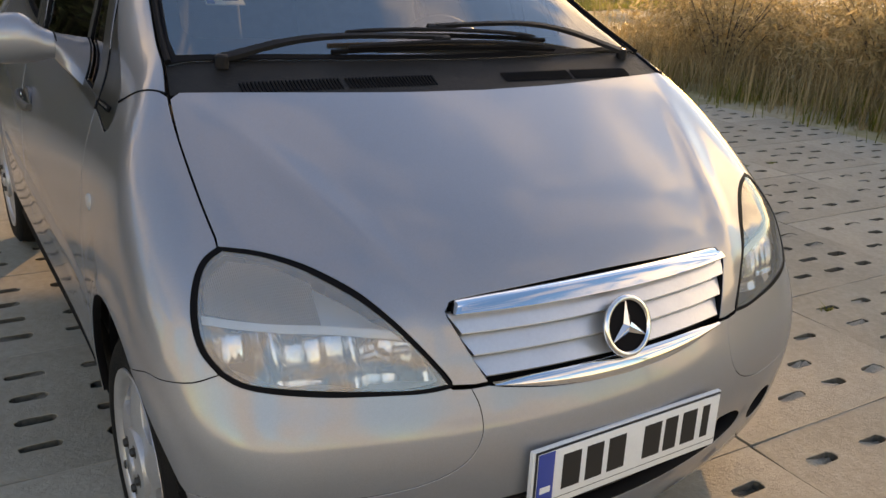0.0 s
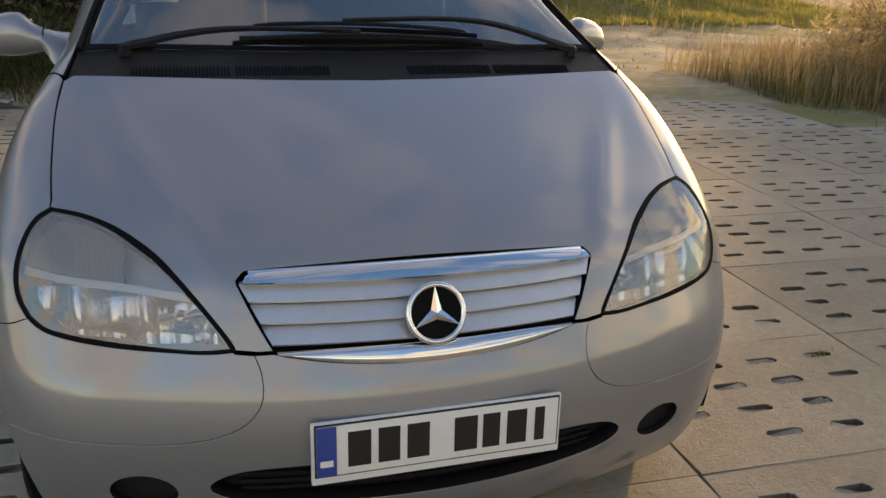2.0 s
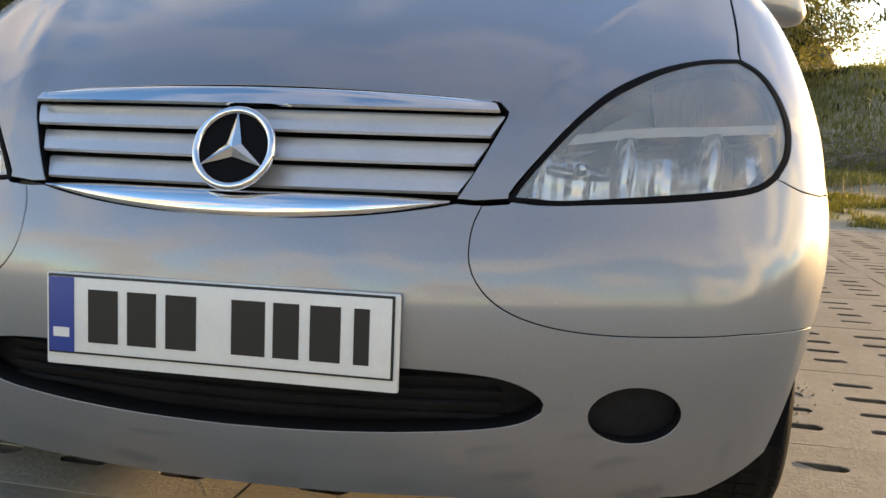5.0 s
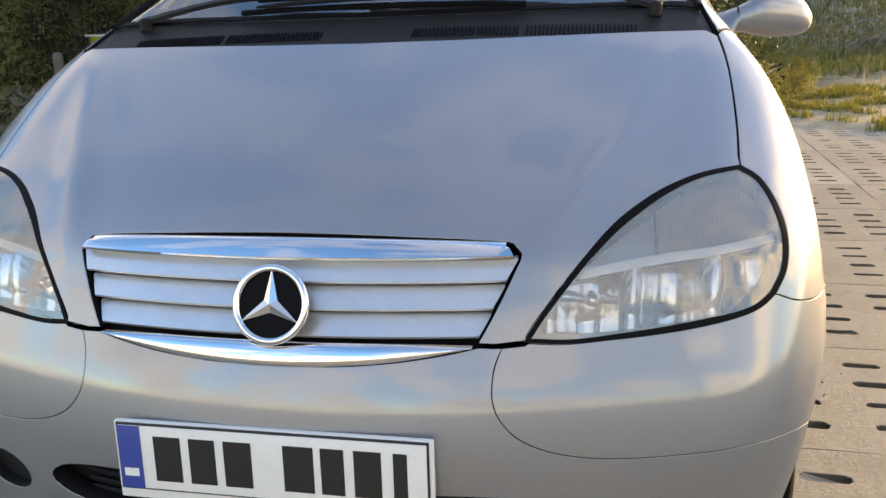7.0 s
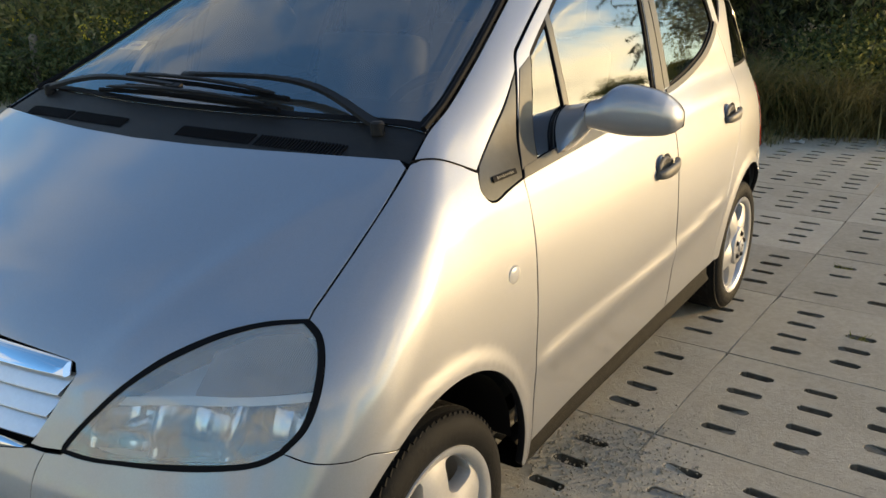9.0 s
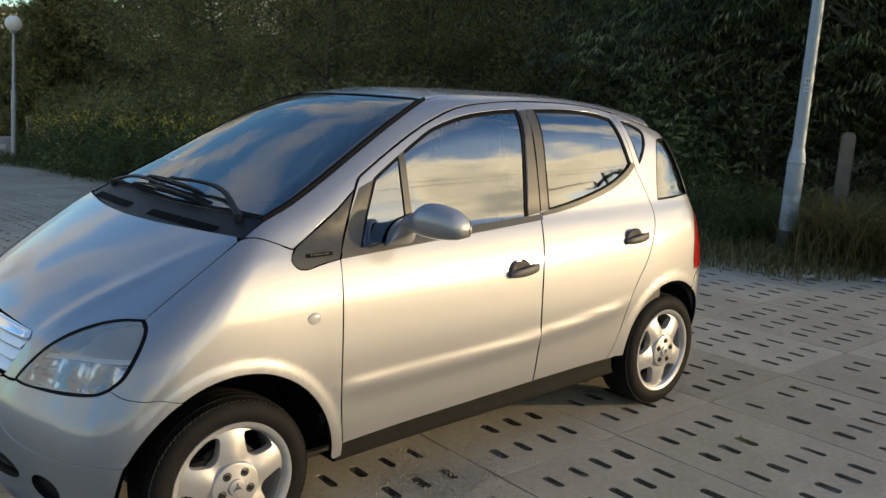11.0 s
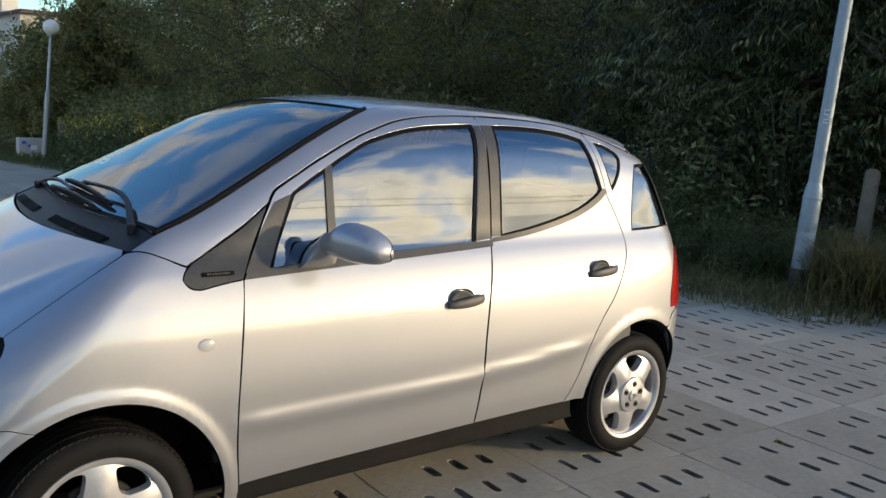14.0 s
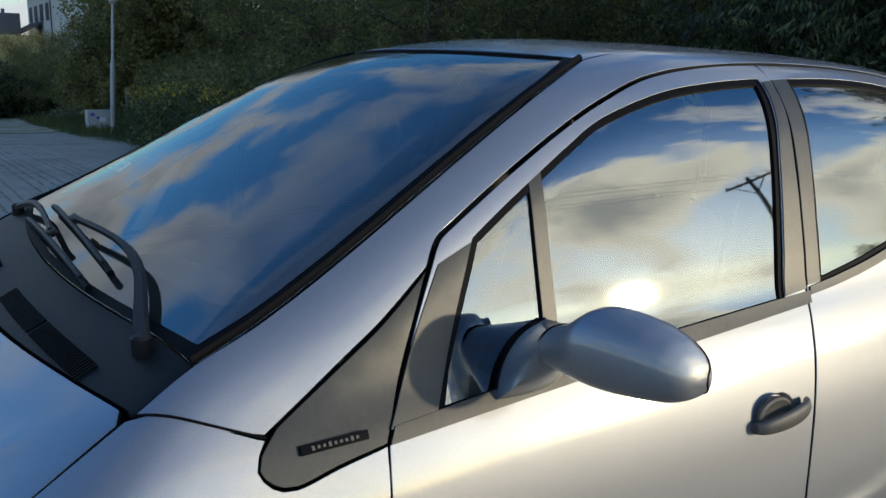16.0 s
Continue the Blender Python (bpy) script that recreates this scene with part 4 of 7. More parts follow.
# headlights
for flip in (False, True):
    s = -1 if flip else 1
    loop = outline(LAMP_TOP, LAMP_LOW, LAMP_OUT, step=.01)
    d = np.asarray(loop) - np.array([.35, .1, .55])
    lens = panel("headlight", (.35, .1, .55), (.55, -.75, .3), [loop], LENS, car, gap=.004, depth=.02, sink=.001, step=.02, flip=flip, label="clear headlight with cloudy lens and black rim")
    lens.visible_shadow = False
    q = loop - np.array([.62, -.38, .73])
    inner = loop - q / np.linalg.norm(q, axis=1, keepdims=True) * .012
    panel("lamp_rim", (.35, .1, .55), (.55, -.75, .3), [loop, inner], SEAL, lens, gap=.0, depth=.02, sink=-.001, step=.02, flip=flip)
    panel("lamp_housing", (.35, .1, .55), (.55, -.75, .3), [inner], LAMP_WHITE, lens, gap=-.006, depth=.01, sink=.075, step=.02, flip=flip)
    # upper indicator chamber, lower bowls
    ind = outline([(.60, -.335, .815), (.66, -.285, .842), (.725, -.24, .846)], [(.725, -.24, .846), (.775, -.25, .81), (.792, -.285, .765)], [(.792, -.285, .765), (.70, -.36, .760), (.61, -.405, .757)], [(.61, -.405, .757), (.60, -.335, .815)], step=.01)
    panel("indicator_bowl", (.35, .1, .55), (.55, -.75, .3), [ind], AMBER, lens, gap=0, depth=.02, sink=.03, step=.02, flip=flip)
    bar = outline([(.49, -.45, .735), (.60, -.41, .752), (.70, -.365, .757), (.80, -.29, .762)], [(.80, -.29, .762), (.80, -.30, .748)], [(.80, -.30, .748), (.70, -.372, .742), (.60, -.42, .737), (.48, -.47, .722)], [(.48, -.47, .722), (.49, -.45, .735)], step=.01)
    panel("lamp_divider", (.35, .1, .55), (.55, -.75, .3), [bar], LAMP_WHITE, lens, gap=0, depth=.03, sink=.018, step=.02, flip=flip)
    low = outline([(.455, -.480, .712), (.53, -.450, .728), (.62, -.41, .738), (.71, -.362, .743), (.792, -.30, .748)], [(.792, -.30, .748), (.797, -.335, .70), (.782, -.368, .672)],
                  [(.782, -.368, .672), (.715, -.42, .655), (.63, -.462, .648), (.53, -.497, .643), (.425, -.525, .645)], [(.425, -.525, .645), (.455, -.480, .712)], step=.01)

    def flutes(p):
        """Three scooped reflectors side by side."""
        x = (np.abs(p[:, 0]) - .425) / .125
        return .048 * np.abs(np.cos(np.pi * x)) ** 3 - .012 * np.clip((p[:, 2] - .69) / .05, -1, 1) ** 2

    panel("lamp_reflector", (.35, .1, .55), (.55, -.75, .3), [low], REFLECTOR, lens, gap=.001, depth=.01, sink=.058, step=.010, flip=flip, lift=flutes)
    for cx, cy, cz in ((.495, -.440, .676),):
        bm = bmesh.new()
        spin(bm, [(.0, .016), (.006, .014), (.010, .006), (.011, -.004), (.011, -.03)], 14)
        bulb = part("bulb", bm, CHROME, lens)
        bulb.matrix_local = look((s * cx, cy, cz), (s * (cx - .05), cy + 1, cz - .12))

# number plate in its holder, writing as plain bars
plate = thing("number_plate", "white number plate with blue band in a pale holder", "number plate")
bm = bmesh.new()
box(bm, (.536, .012, .137), pose(0, -.618, .4355, -2), .004)
part("holder", bm, PLATE_WHITE, plate, "off-white plastic holder")
bm = bmesh.new()
box(bm, (.524, .004, .117), pose(0, -.6255, .4440, -2), .0015)
part("plate_rim", bm, INK, plate)
bm = bmesh.new()
box(bm, (.517, .004, .110), pose(0, -.6275, .4440, -2), .0015)
part("plate_face", bm, PLATE_WHITE, plate)
bm = bmesh.new()
box(bm, (.040, .002, .110), pose(-.2385, -.6300, .4440, -2), .0005)
part("blue_band", bm, PLATE_BLUE, plate)
for x, w in ((-.172, .047), (-.111, .045), (-.050, .047), (.052, .050), (.108, .038), (.165, .044), (.217, .022)):
    bm = bmesh.new()
    box(bm, (w, .0015, .078), pose(x, -.6298, .4440, -2))
    part("character_bar", bm, INK, plate, smooth=False)
bm = bmesh.new()
box(bm, (.026, .0015, .014), pose(-.2385, -.6315, .418, -2))
part("character_bar", bm, PLATE_WHITE, plate, smooth=False)

# sills, inner dark shell, underbody
for s in (1, -1):
    bm = bmesh.new()
    rows = []
    for y in np.linspace(.405, 2.02, 24):
        top = .315 + .02 * (y - .42)
        x = float(WIDTH(.3) - PLAN(y))
        rows.append([bm.verts.new((s * px, y, pz)) for px, pz in ((x - .06, top + .02), (x - .030, top - .004), (x - .022, top - .03), (x - .020, .275), (x - .010, .258), (x - .011, .250), (x - .03, .244), (x - .12, .243))])
    for a, b in zip(rows, rows[1:]):
        for i in range(7):
            bm.faces.new((a[i], a[i + 1], b[i + 1], b[i]))
    part("sill", bm, SILL_BLACK, car, "black plastic sill")
bm = bmesh.new()
box(bm, (1.30, 2.9, .04), pose(0, 1.25, .21), .01)
part("underbody", bm, STEEL_DARK, car)
bm = bmesh.new()
box(bm, (.90, .45, .36), pose(0, -.10, .45), .03)
box(bm, (1.02, .5, .25), pose(0, .05, .72), .03)
part("engine_block", bm, SEAL, car)

# ---- wheels ----
def rim_face():
    """The five-spoke face of a wheel, outwards along z."""
    loops = [np.stack([.190 * np.cos(a), .190 * np.sin(a)], 1) for a in [np.linspace(0, 2 * np.pi, 90, endpoint=False)]]
    for k in range(5):
        mid = 2 * np.pi * k / 5 + np.pi / 2 + np.pi / 5
        pts = []
        for r, h in ((.108, .0), (.113, .15), (.128, .25), (.150, .335), (.170, .375), (.180, .33), (.1845, .18), (.1855, 0)):
            pts.append((r, h))
        shape = [(r, h) for r, h in pts] + [(r, -h) for r, h in pts[-2:0:-1]]
        q = np.array([(r * math.cos(mid + h), r * math.sin(mid + h), 0) for r, h in shape])
        q = smooth_line(np.vstack([q, q[:1]]), .006)[:-1, :2]
        loops.append(q[::-1] if area(q) > 0 else q)
    co, F = fill(loops, .011)
    prof = curve([(0, .030), (.04, .030), (.07, .024), (.11, .020), (.16, .012), (.19, .004)])
    r = np.linalg.norm(co, axis=1)
    ang = np.arctan2(co[:, 1], co[:, 0])
    bulge = .006 * np.cos(5 * (ang - np.pi / 2)) * np.clip((r - .05) / .05, 0, 1)
    top = np.column_stack([co, prof(r) + bulge])
    n = len(co)
    verts, faces = [top], [F]
    start, base = 0, n
    for l in loops:
        m = len(l)
        i = np.arange(m)
        j = (i + 1) % m
        q = top[start:start + m]
        verts += [q - [0, 0, .004] + np.column_stack([(q[:, :2] - q[:, :2].mean(0)) * -.03, np.zeros(m)]) * (0 if start == 0 else 1), q - [0, 0, .035]]
        faces += [np.stack([start + i, base + i, base + j], 1), np.stack([start + i, base + j, start + j], 1),
                  np.stack([base + i, base + m + i, base + m + j], 1), np.stack([base + i, base + m + j, base + j], 1)]
        start += m
        base += 2 * m
    me = bpy.data.meshes.new("rim_face")
    me.from_pydata(np.vstack(verts).tolist(), [], np.vstack(faces).tolist())
    me.polygons.foreach_set("use_smooth", [True] * len(me.polygons))
    me.set_sharp_from_angle(angle=radians(35))
    return me


RIM_FACE = rim_face()


def make_wheel():
    """A wheel whose outer side looks along its local z; z = 0 at the tyre's outer wall."""
    w = new("wheel")
    R = .288
    bm = bmesh.new()
    spin(bm, [(.206, -.010), (.216, -.001), (.235, .004), (.255, .003), (.272, -.006), (.283, -.020), (.287, -.040), (.288, -.1), (.287, -.160), (.278, -.185), (.25, -.198), (.206, -.19)], 96)
    part("tyre", bm, RUBBER, w, "worn black tyre with dusty wall")
    # tread blocks round the shoulder
    bm = bmesh.new()
    for k in range(84):
        a = 2 * math.pi * k / 84
        for dz, sl in ((-.030, .25), (-.166, -.25)):
            m = Matrix.Rotation(a, 4, "Z") @ Matrix.Translation((R - .0095, 0, dz)) @ Matrix.Rotation(sl, 4, "X")
            box(bm, (.012, .0195, .030), m)
    for dz in (-.062, -.100, -.138):
        for k in range(60):
            a = 2 * math.pi * (k + .5) / 60
            m = Matrix.Rotation(a, 4, "Z") @ Matrix.Translation((R - .003, 0, dz))
            box(bm, (.010, .026, .032), m)
    part("tread", bm, RUBBER, w, smooth=False)
    bm = bmesh.new()
    spin(bm, [(.188, -.03), (.1905, -.010), (.196, -.004), (.206, .0005), (.2125, .001), (.2145, -.004), (.2135, -.012), (.205, -.014), (.198, -.02), (.190, -.05), (.185, -.15)], 96)
    rim = part("rim", bm, ALLOY, w, "silver five-spoke alloy rim")
    f = put("rim_face", RIM_FACE, ALLOY, w)
    f.location = (0, 0, -.024)
    bm = bmesh.new()
    spin(bm, [(0, .010), (.020, .010), (.027, .008), (.030, .002), (.031, -.004)], 32)
    cap = part("hub_cap", bm, ALLOY, w)
    bm = bmesh.new()
    spin(bm, [(0, .013), (.030, .013), (.034, .0115), (.072, .0105), (.080, .008), (.084, .002), (.085, -.006)], 56)
    part("hub_plate", bm, ALLOY, w)
    cap.location = (0, 0, .010)
    bm = bmesh.new()
    for k in range(3):
        a = math.pi / 2 + k * 2 * math.pi / 3
        c, l, r = (0, 0, .0), (.006 * math.cos(a + 1), .006 * math.sin(a + 1), -.001), (.006 * math.cos(a - 1), .006 * math.sin(a - 1), -.001)
        vs = [bm.verts.new(v) for v in (c, l, (.021 * math.cos(a), .021 * math.sin(a), -.001), r)]
        bm.faces.new(vs)
    star = part("cap_star", bm, CHROME, cap, smooth=False)
    star.location = (0, 0, .0125)
    bolt_me = None
    for k in range(5):
        a = math.pi / 2 + 2 * math.pi * k / 5 + math.pi / 5
        if bolt_me is None:
            bm = bmesh.new()
            spin(bm, [(.0155, -.004), (.015, .001), (.0115, .0015)], 16)
            spin(bm, [(0, .010), (.0075, .0095), (.0095, .007), (.010, -.002)], 6)
            b = part("wheel_bolt", bm, BOLT, w)
            bolt_me = b.data
        else:
            b = put("wheel_bolt", bolt_me, BOLT, w)
        b.location = (.053 * math.cos(a), .053 * math.sin(a), .0105)
    bm = bmesh.new()
    spin(bm, [(0, -.052), (.125, -.052), (.128, -.056), (.128, -.066), (.12, -.07), (.06, -.09), (0, -.09)], 48)
    part("brake_disc", bm, STEEL_DARK, w)
    bm = bmesh.new()
    box(bm, (.06, .14, .06), pose(-.105, .03, -.065), .012)
    part("brake_caliper", bm, SEAL, w)
    w.parent = car
    return w


STEER = 0
first = make_wheel()
spots = ((.858, 0, STEER, 0), (.822, 2.423, 0, 31), (-.858, 0, 180 + STEER, 10), (-.822, 2.423, 180, 50))
for i, (x, y, turn, spinning) in enumerate(spots):
    m = Matrix.Translation((x, y, .2885)) @ Matrix.Rotation(radians(-turn), 4, "Z") @ Matrix.Rotation(radians(90), 4, "Y") @ Matrix.Rotation(radians(90 + spinning), 4, "Z")
    if i == 0:
        first.matrix_basis = m
    else:
        copy_thing(first, m)

# wheel housings
for cy, r, cz in ((0, .376, .285), (2.43, .358, .285)):
    for s in (1, -1):
        bm = bmesh.new()
        n = 24
        rings = []
        for k in range(n + 1):
            a = math.pi * (.06 + .965 * k / n)
            rings.append([bm.verts.new((s * (float(WIDTH(cz + rr * math.sin(a)) - PLAN(cy + rr * math.cos(a))) + x), cy + rr * math.cos(a), cz + rr * math.sin(a))) for x, rr in ((-.030, r - .004), (-.06, r - .003), (-.33, r), (-.35, .06))])
        for a, b in zip(rings, rings[1:]):
            for i in range(3):
                bm.faces.new((a[i], b[i], b[i + 1], a[i + 1]))
        part("wheel_housing", bm, SEAL, car)

# ---- mirrors ----
def mirror(s):
    # shell: an egg lying across, blunt in front, cut flat behind, narrower where it meets the foot
    key = (0, .06, .13, .18, .22, .30, .40, .50, .70, .85, .93, .98, 1)
    high = (1.1290, 1.1350, 1.1400, 1.1490, 1.1600, 1.1720, 1.1735, 1.1710, 1.1610, 1.1440, 1.1260, 1.1080, 1.0930)
    deep_z = (1.0630, 1.0610, 1.0570, 1.0545, 1.0525, 1.0490, 1.0455, 1.0440, 1.0445, 1.0480, 1.0550, 1.0650, 1.0820)
    n, m = 34, 32
    rings = []
    for i in range(n + 1):
        u = math.sin(math.pi / 2 * i / n) ** .9
        x = .834 + .208 * u
        hi_z, lo_z = float(np.interp(u, key, high)), float(np.interp(u, key, deep_z))
        hz, cz = (hi_z - lo_z) / 2, (hi_z + lo_z) / 2
        hy = .064 * (hz / .0639) ** .62
        cy = .736 + .092 * u
        ring = []
        for k in range(m):
            a = 2 * math.pi * k / m
            c, d = math.cos(a), math.sin(a)
            ry = math.copysign(abs(c) ** .89, c) * hy
            rz = math.copysign(abs(d) ** (.92 if d > 0 else .84), d) * hz
            if ry > .024:
                ry = .024 + (ry - .024) * .25
            ring.append((s * x, cy + ry, cz + rz))
        rings.append(ring)
    R = np.array(rings)
    for _ in range(1):
        R[1:-1] = R[1:-1] * .5 + (R[:-2] + R[2:]) * .25
    bm = bmesh.new()
    V = [[bm.verts.new(p) for p in r] for r in R]
    for a, b in zip(V, V[1:]):
        for k in range(m):
            bm.faces.new((a[k], a[(k + 1) % m], b[(k + 1) % m], b[k]))
    bm.faces.new(V[0])
    bm.faces.new(V[-1])
    shell = part("door_mirror", bm, PAINT, fdoors[0] if s > 0 else fdoors[1], "silver door mirror shell")
    bm = bmesh.new()
    box(bm, (.125, .004, .080), pose(s * .930, .806, 1.110, 0, 0, s * 22), .012, 3)
    part("mirror_glass", bm, CHROME, shell)
    # foot: a fan that sweeps from the corner of the side window out to the shell's neck
    front = smooth_line([(.786, .650, 1.000), (.767, .673, 1.036), (.753, .701, 1.065), (.743, .740, 1.090), (.738, .790, 1.105)], .004)
    behind = smooth_line([(.738, .790, 1.105), (.748, .806, 1.080), (.768, .806, 1.030), (.780, .790, 1.004), (.786, .720, .998), (.786, .650, 1.000)], .004)
    base = np.vstack([front[np.linspace(0, len(front) - 1, 16).astype(int)], behind[np.linspace(0, len(behind) - 1, 17).astype(int)[1:-1]]])
    turns = np.radians(np.concatenate([np.linspace(225, 70, 16), np.linspace(70, -135, 17)[1:-1]]))
    neck = np.stack([np.full(31, .838), .738 + .050 * np.cos(turns), 1.0965 + .0335 * np.sin(turns)], 1)
    neck[:, 1] = np.minimum(neck[:, 1], .764)
    bm = bmesh.new()
    V = []
    for v in np.linspace(0, 1, 12):
        ring = base + (neck - base) * np.array([v ** .75, v, v ** .9]) - [.004 * (1 - v), 0, 0]
        V.append([bm.verts.new((s * x, y, z)) for x, y, z in ring])
    for a, b in zip(V, V[1:]):
        for k in range(31):
            bm.faces.new((a[k], a[(k + 1) % 31], b[(k + 1) % 31], b[k]))
    bm.faces.new(V[0])
    bm.faces.new(V[-1])
    part("mirror_foot", bm, PAINT, shell)
    bm = bmesh.new()
    tube(bm, [R[0][k % m] for k in range(m + 1)], .0022, 6)
    part("mirror_seam", bm, SEAL, shell)
    bm = bmesh.new()
    tube(bm, [(s * (x + .001), y, z) for x, y, z in front[::3]], .0035, 6)
    part("foot_seal", bm, SEAL, shell)
    bm = bmesh.new()
    tube(bm, [R[i][5] for i in range(9, n)] + [R[i][-5] for i in range(n - 1, 14, -1)], .0018, 6)
    part("mirror_rim", bm, SEAL, shell)


mirror(1)
mirror(-1)

# ---- door handles, side repeaters, badges ----
def handle(y, z, owner, s):
    """A chunky pull grip across an oval cup: dark plate above the grip, painted hollow below."""
    x = float(flank((y, z))[0, 0])
    place = Matrix.Translation((s * x, y, z)) @ Matrix.Rotation(radians(90 * s), 4, "Y") @ Matrix.Rotation(radians(90), 4, "Z")
    bm = bmesh.new()
    spin(bm, [(.062, .0030), (.059, .0012), (.054, -.007), (.04, -.016), (0, -.020)], 32)
    bmesh.ops.scale(bm, vec=(1.0, .76, 1.0), verts=bm.verts)
    cup = part("handle_cup", bm, PAINT, owner)
    cup.matrix_local = Matrix.Translation((s * .002, -.012, 0)) @ place
    bm = bmesh.new()
    n = 24
    rim = [(.056 * math.cos(math.pi * k / n), .038 * math.sin(math.pi * k / n)) for k in range(n + 1)]
    lay = [[bm.verts.new((s * (x + d), y - .012 + f * a, z + f * c)) for a, c in rim] for d, f in ((.001, 1.0), (.008, .97), (.011, .86), (.006, .5))]
    for p, q in zip(lay, lay[1:]):
        for k in range(n):
            bm.faces.new((p[k], p[k + 1], q[k + 1], q[k]))
    bm.faces.new(lay[-1])
    part("handle_plate", bm, HANDLE_GREY, owner)
    bm = bmesh.new()
    rings = []
    for k in range(15):
        u = k / 14
        out = .010 + .020 * math.sin(u * math.pi) ** .5
        tall = .011 + .006 * math.sin(u * math.pi) ** .5 + .004 * u
        yy, zz = y - .080 + .170 * u, z - .012 + .016 * u
        rings.append([bm.verts.new((s * (x + out + .009 * math.cos(a)), yy, zz + tall * math.copysign(abs(math.sin(a)) ** .7, math.sin(a)))) for a in np.linspace(0, 2 * math.pi, 14, endpoint=False)])
    for p, q in zip(rings, rings[1:]):
        for k in range(14):
            bm.faces.new((p[k], p[(k + 1) % 14], q[(k + 1) % 14], q[k]))
    bm.faces.new(rings[0])
    bm.faces.new(rings[-1])
    part("handle_grip", bm, HANDLE_GREY, owner, "dark grey pull handle")
    bm = bmesh.new()
    spin(bm, [(0, .006), (.006, .006), (.0075, .003), (.008, -.01)], 16)
    lock = part("lock", bm, CHROME, owner)
    lock.matrix_local = Matrix.Translation((s * (x + .021), y + .076, z + .003)) @ Matrix.Rotation(radians(90 * s), 4, "Y")


for k, s in enumerate((1, -1)):
    handle(1.337, .846, fdoors[k], s)
    handle(2.135, .905, rdoors[k], s)
    bm = bmesh.new()
    spin(bm, [(0, .007), (.018, .006), (.026, .003), (.029, -.002)], 28)
    bmesh.ops.scale(bm, vec=(1, .72, 1), verts=bm.verts)
    x = float(flank((.305, .802))[0, 0])
    rep = part("side_repeater", bm, REPEATER, car, "small oval side indicator lamp")
    rep.matrix_local = Matrix.Translation((s * x, .305, .802)) @ Matrix.Rotation(radians(90 * s), 4, "Y") @ Matrix.Rotation(radians(90), 4, "Z")
    p = flank((.365, 1.0085))[0]
    nn = normal(p[None])[0]
    bm = bmesh.new()
    box(bm, (.105, .014, .004), None, .0015)
    badge = part("badge", bm, SEAL, triangles[k])
    tilt = math.degrees(math.asin(nn[2]))
    badge.matrix_local = Matrix.Translation((s * (p[0] + .004), p[1], p[2])) @ (Matrix.Rotation(radians(90 * s), 4, "Z") @ Matrix.Rotation(radians(90 - tilt), 4, "X"))
    bm = bmesh.new()
    for j in range(9):
        box(bm, (.0042, .0042 + .0022 * (j in (0, 3, 7)), .001), pose(-.034 + j * .0085, 0, .0025, 0, 0, 8))
    part("badge_mark", bm, HANDLE_GREY, badge, smooth=False)

# ---- wipers ----
def on_screen(x, y, up):
    p = crown((abs(x), y))[0]
    n = normal(p[None])[0]
    q = p + n * up
    return (math.copysign(1, x) * q[0] if x else q[0], q[1], q[2])


def wiper(name, pivot, bend, joint, blade):
    """Flat arm from its pivot over a bend to the blade's middle; the blade is a bow over a rubber lip."""
    w = new(name)
    w.parent = car
    tagged(w, "black wiper lying along the foot of the windscreen")
    bm = bmesh.new()
    way = smooth_line([(*pivot, .012), (*bend, .026), (*joint, .030)], .03)
    pts = [Vector(on_screen(x, y, h)) for x, y, h in way]
    rings = []
    for k, p in enumerate(pts):
        d = (pts[min(k + 1, len(pts) - 1)] - pts[max(k - 1, 0)]).normalized()
        up = Vector((0, -.5, .86))
        across = d.cross(up).normalized()
        u = k / (len(pts) - 1)
        wide, tall = (.013 - .007 * min(1, u * 1.6)), .0045
        rings.append([bm.verts.new(p + across * a * wide + up * b * tall) for a, b in ((-1, -1), (-.7, 1), (.7, 1), (1, -1))])
    for a, b in zip(rings, rings[1:]):
        for k in range(4):
            bm.faces.new((a[k], a[(k + 1) % 4], b[(k + 1) % 4], b[k]))
    bm.faces.new(rings[0])
    bm.faces.new(rings[-1])
    part("arm", bm, BLACK_TRIM, w, smooth=False)
    bm = bmesh.new()
    spin(bm, [(.015, -.02), (.015, .006), (.011, .010), (0, .011)], 18, Matrix.Translation(on_screen(*pivot, .008)))
    part("pivot", bm, BLACK_TRIM, w)
    (a0, b0), (a1, b1) = blade
    bm = bmesh.new()
    pts = [on_screen(a0 + (a1 - a0) * u, b0 + (b1 - b0) * u, .018 + .008 * math.sin(u * math.pi)) for u in np.linspace(0.06, .94, 13)]
    tube(bm, pts, [.003] + [.0055] * 11 + [.003], 6)
    part("blade_bow", bm, BLACK_TRIM, w)
    bm = bmesh.new()
    pts = [on_screen(a0 + (a1 - a0) * u, b0 + (b1 - b0) * u, .008) for u in np.linspace(0, 1, 13)]
    tube(bm, pts, .0065, 6)
    part("rubber_blade", bm, SEAL, w)
    bm = bmesh.new()
    box(bm, (.05, .016, .012), Matrix.Translation(on_screen(*joint, .026)) @ pose(0, 0, 0, 28), .003)
    part("blade_clip", bm, BLACK_TRIM, w)
    return w


wiper("wiper", (.600, .166), (.345, .229), (-.02, .212), ((.325, .190), (-.31, .212)))
wiper("wiper", (-.585, .172), (-.36, .190), (-.03, .168), ((.33, .152), (-.33, .158)))
for x0 in (-.57, -.33, .10, .34):
    bm = bmesh.new()
    for k in range(27):
        x = x0 + k * .0085
        p = on_screen(x, .050 + .040 * min(1, (abs(x) / .55) ** 2), -.0065)
        box(bm, (.0034, .036, .004), pose(p[0], p[1], p[2], 28))
    tagged(part("cowl_vent", bm, SEAL, cowl, smooth=False), kind="stuff")
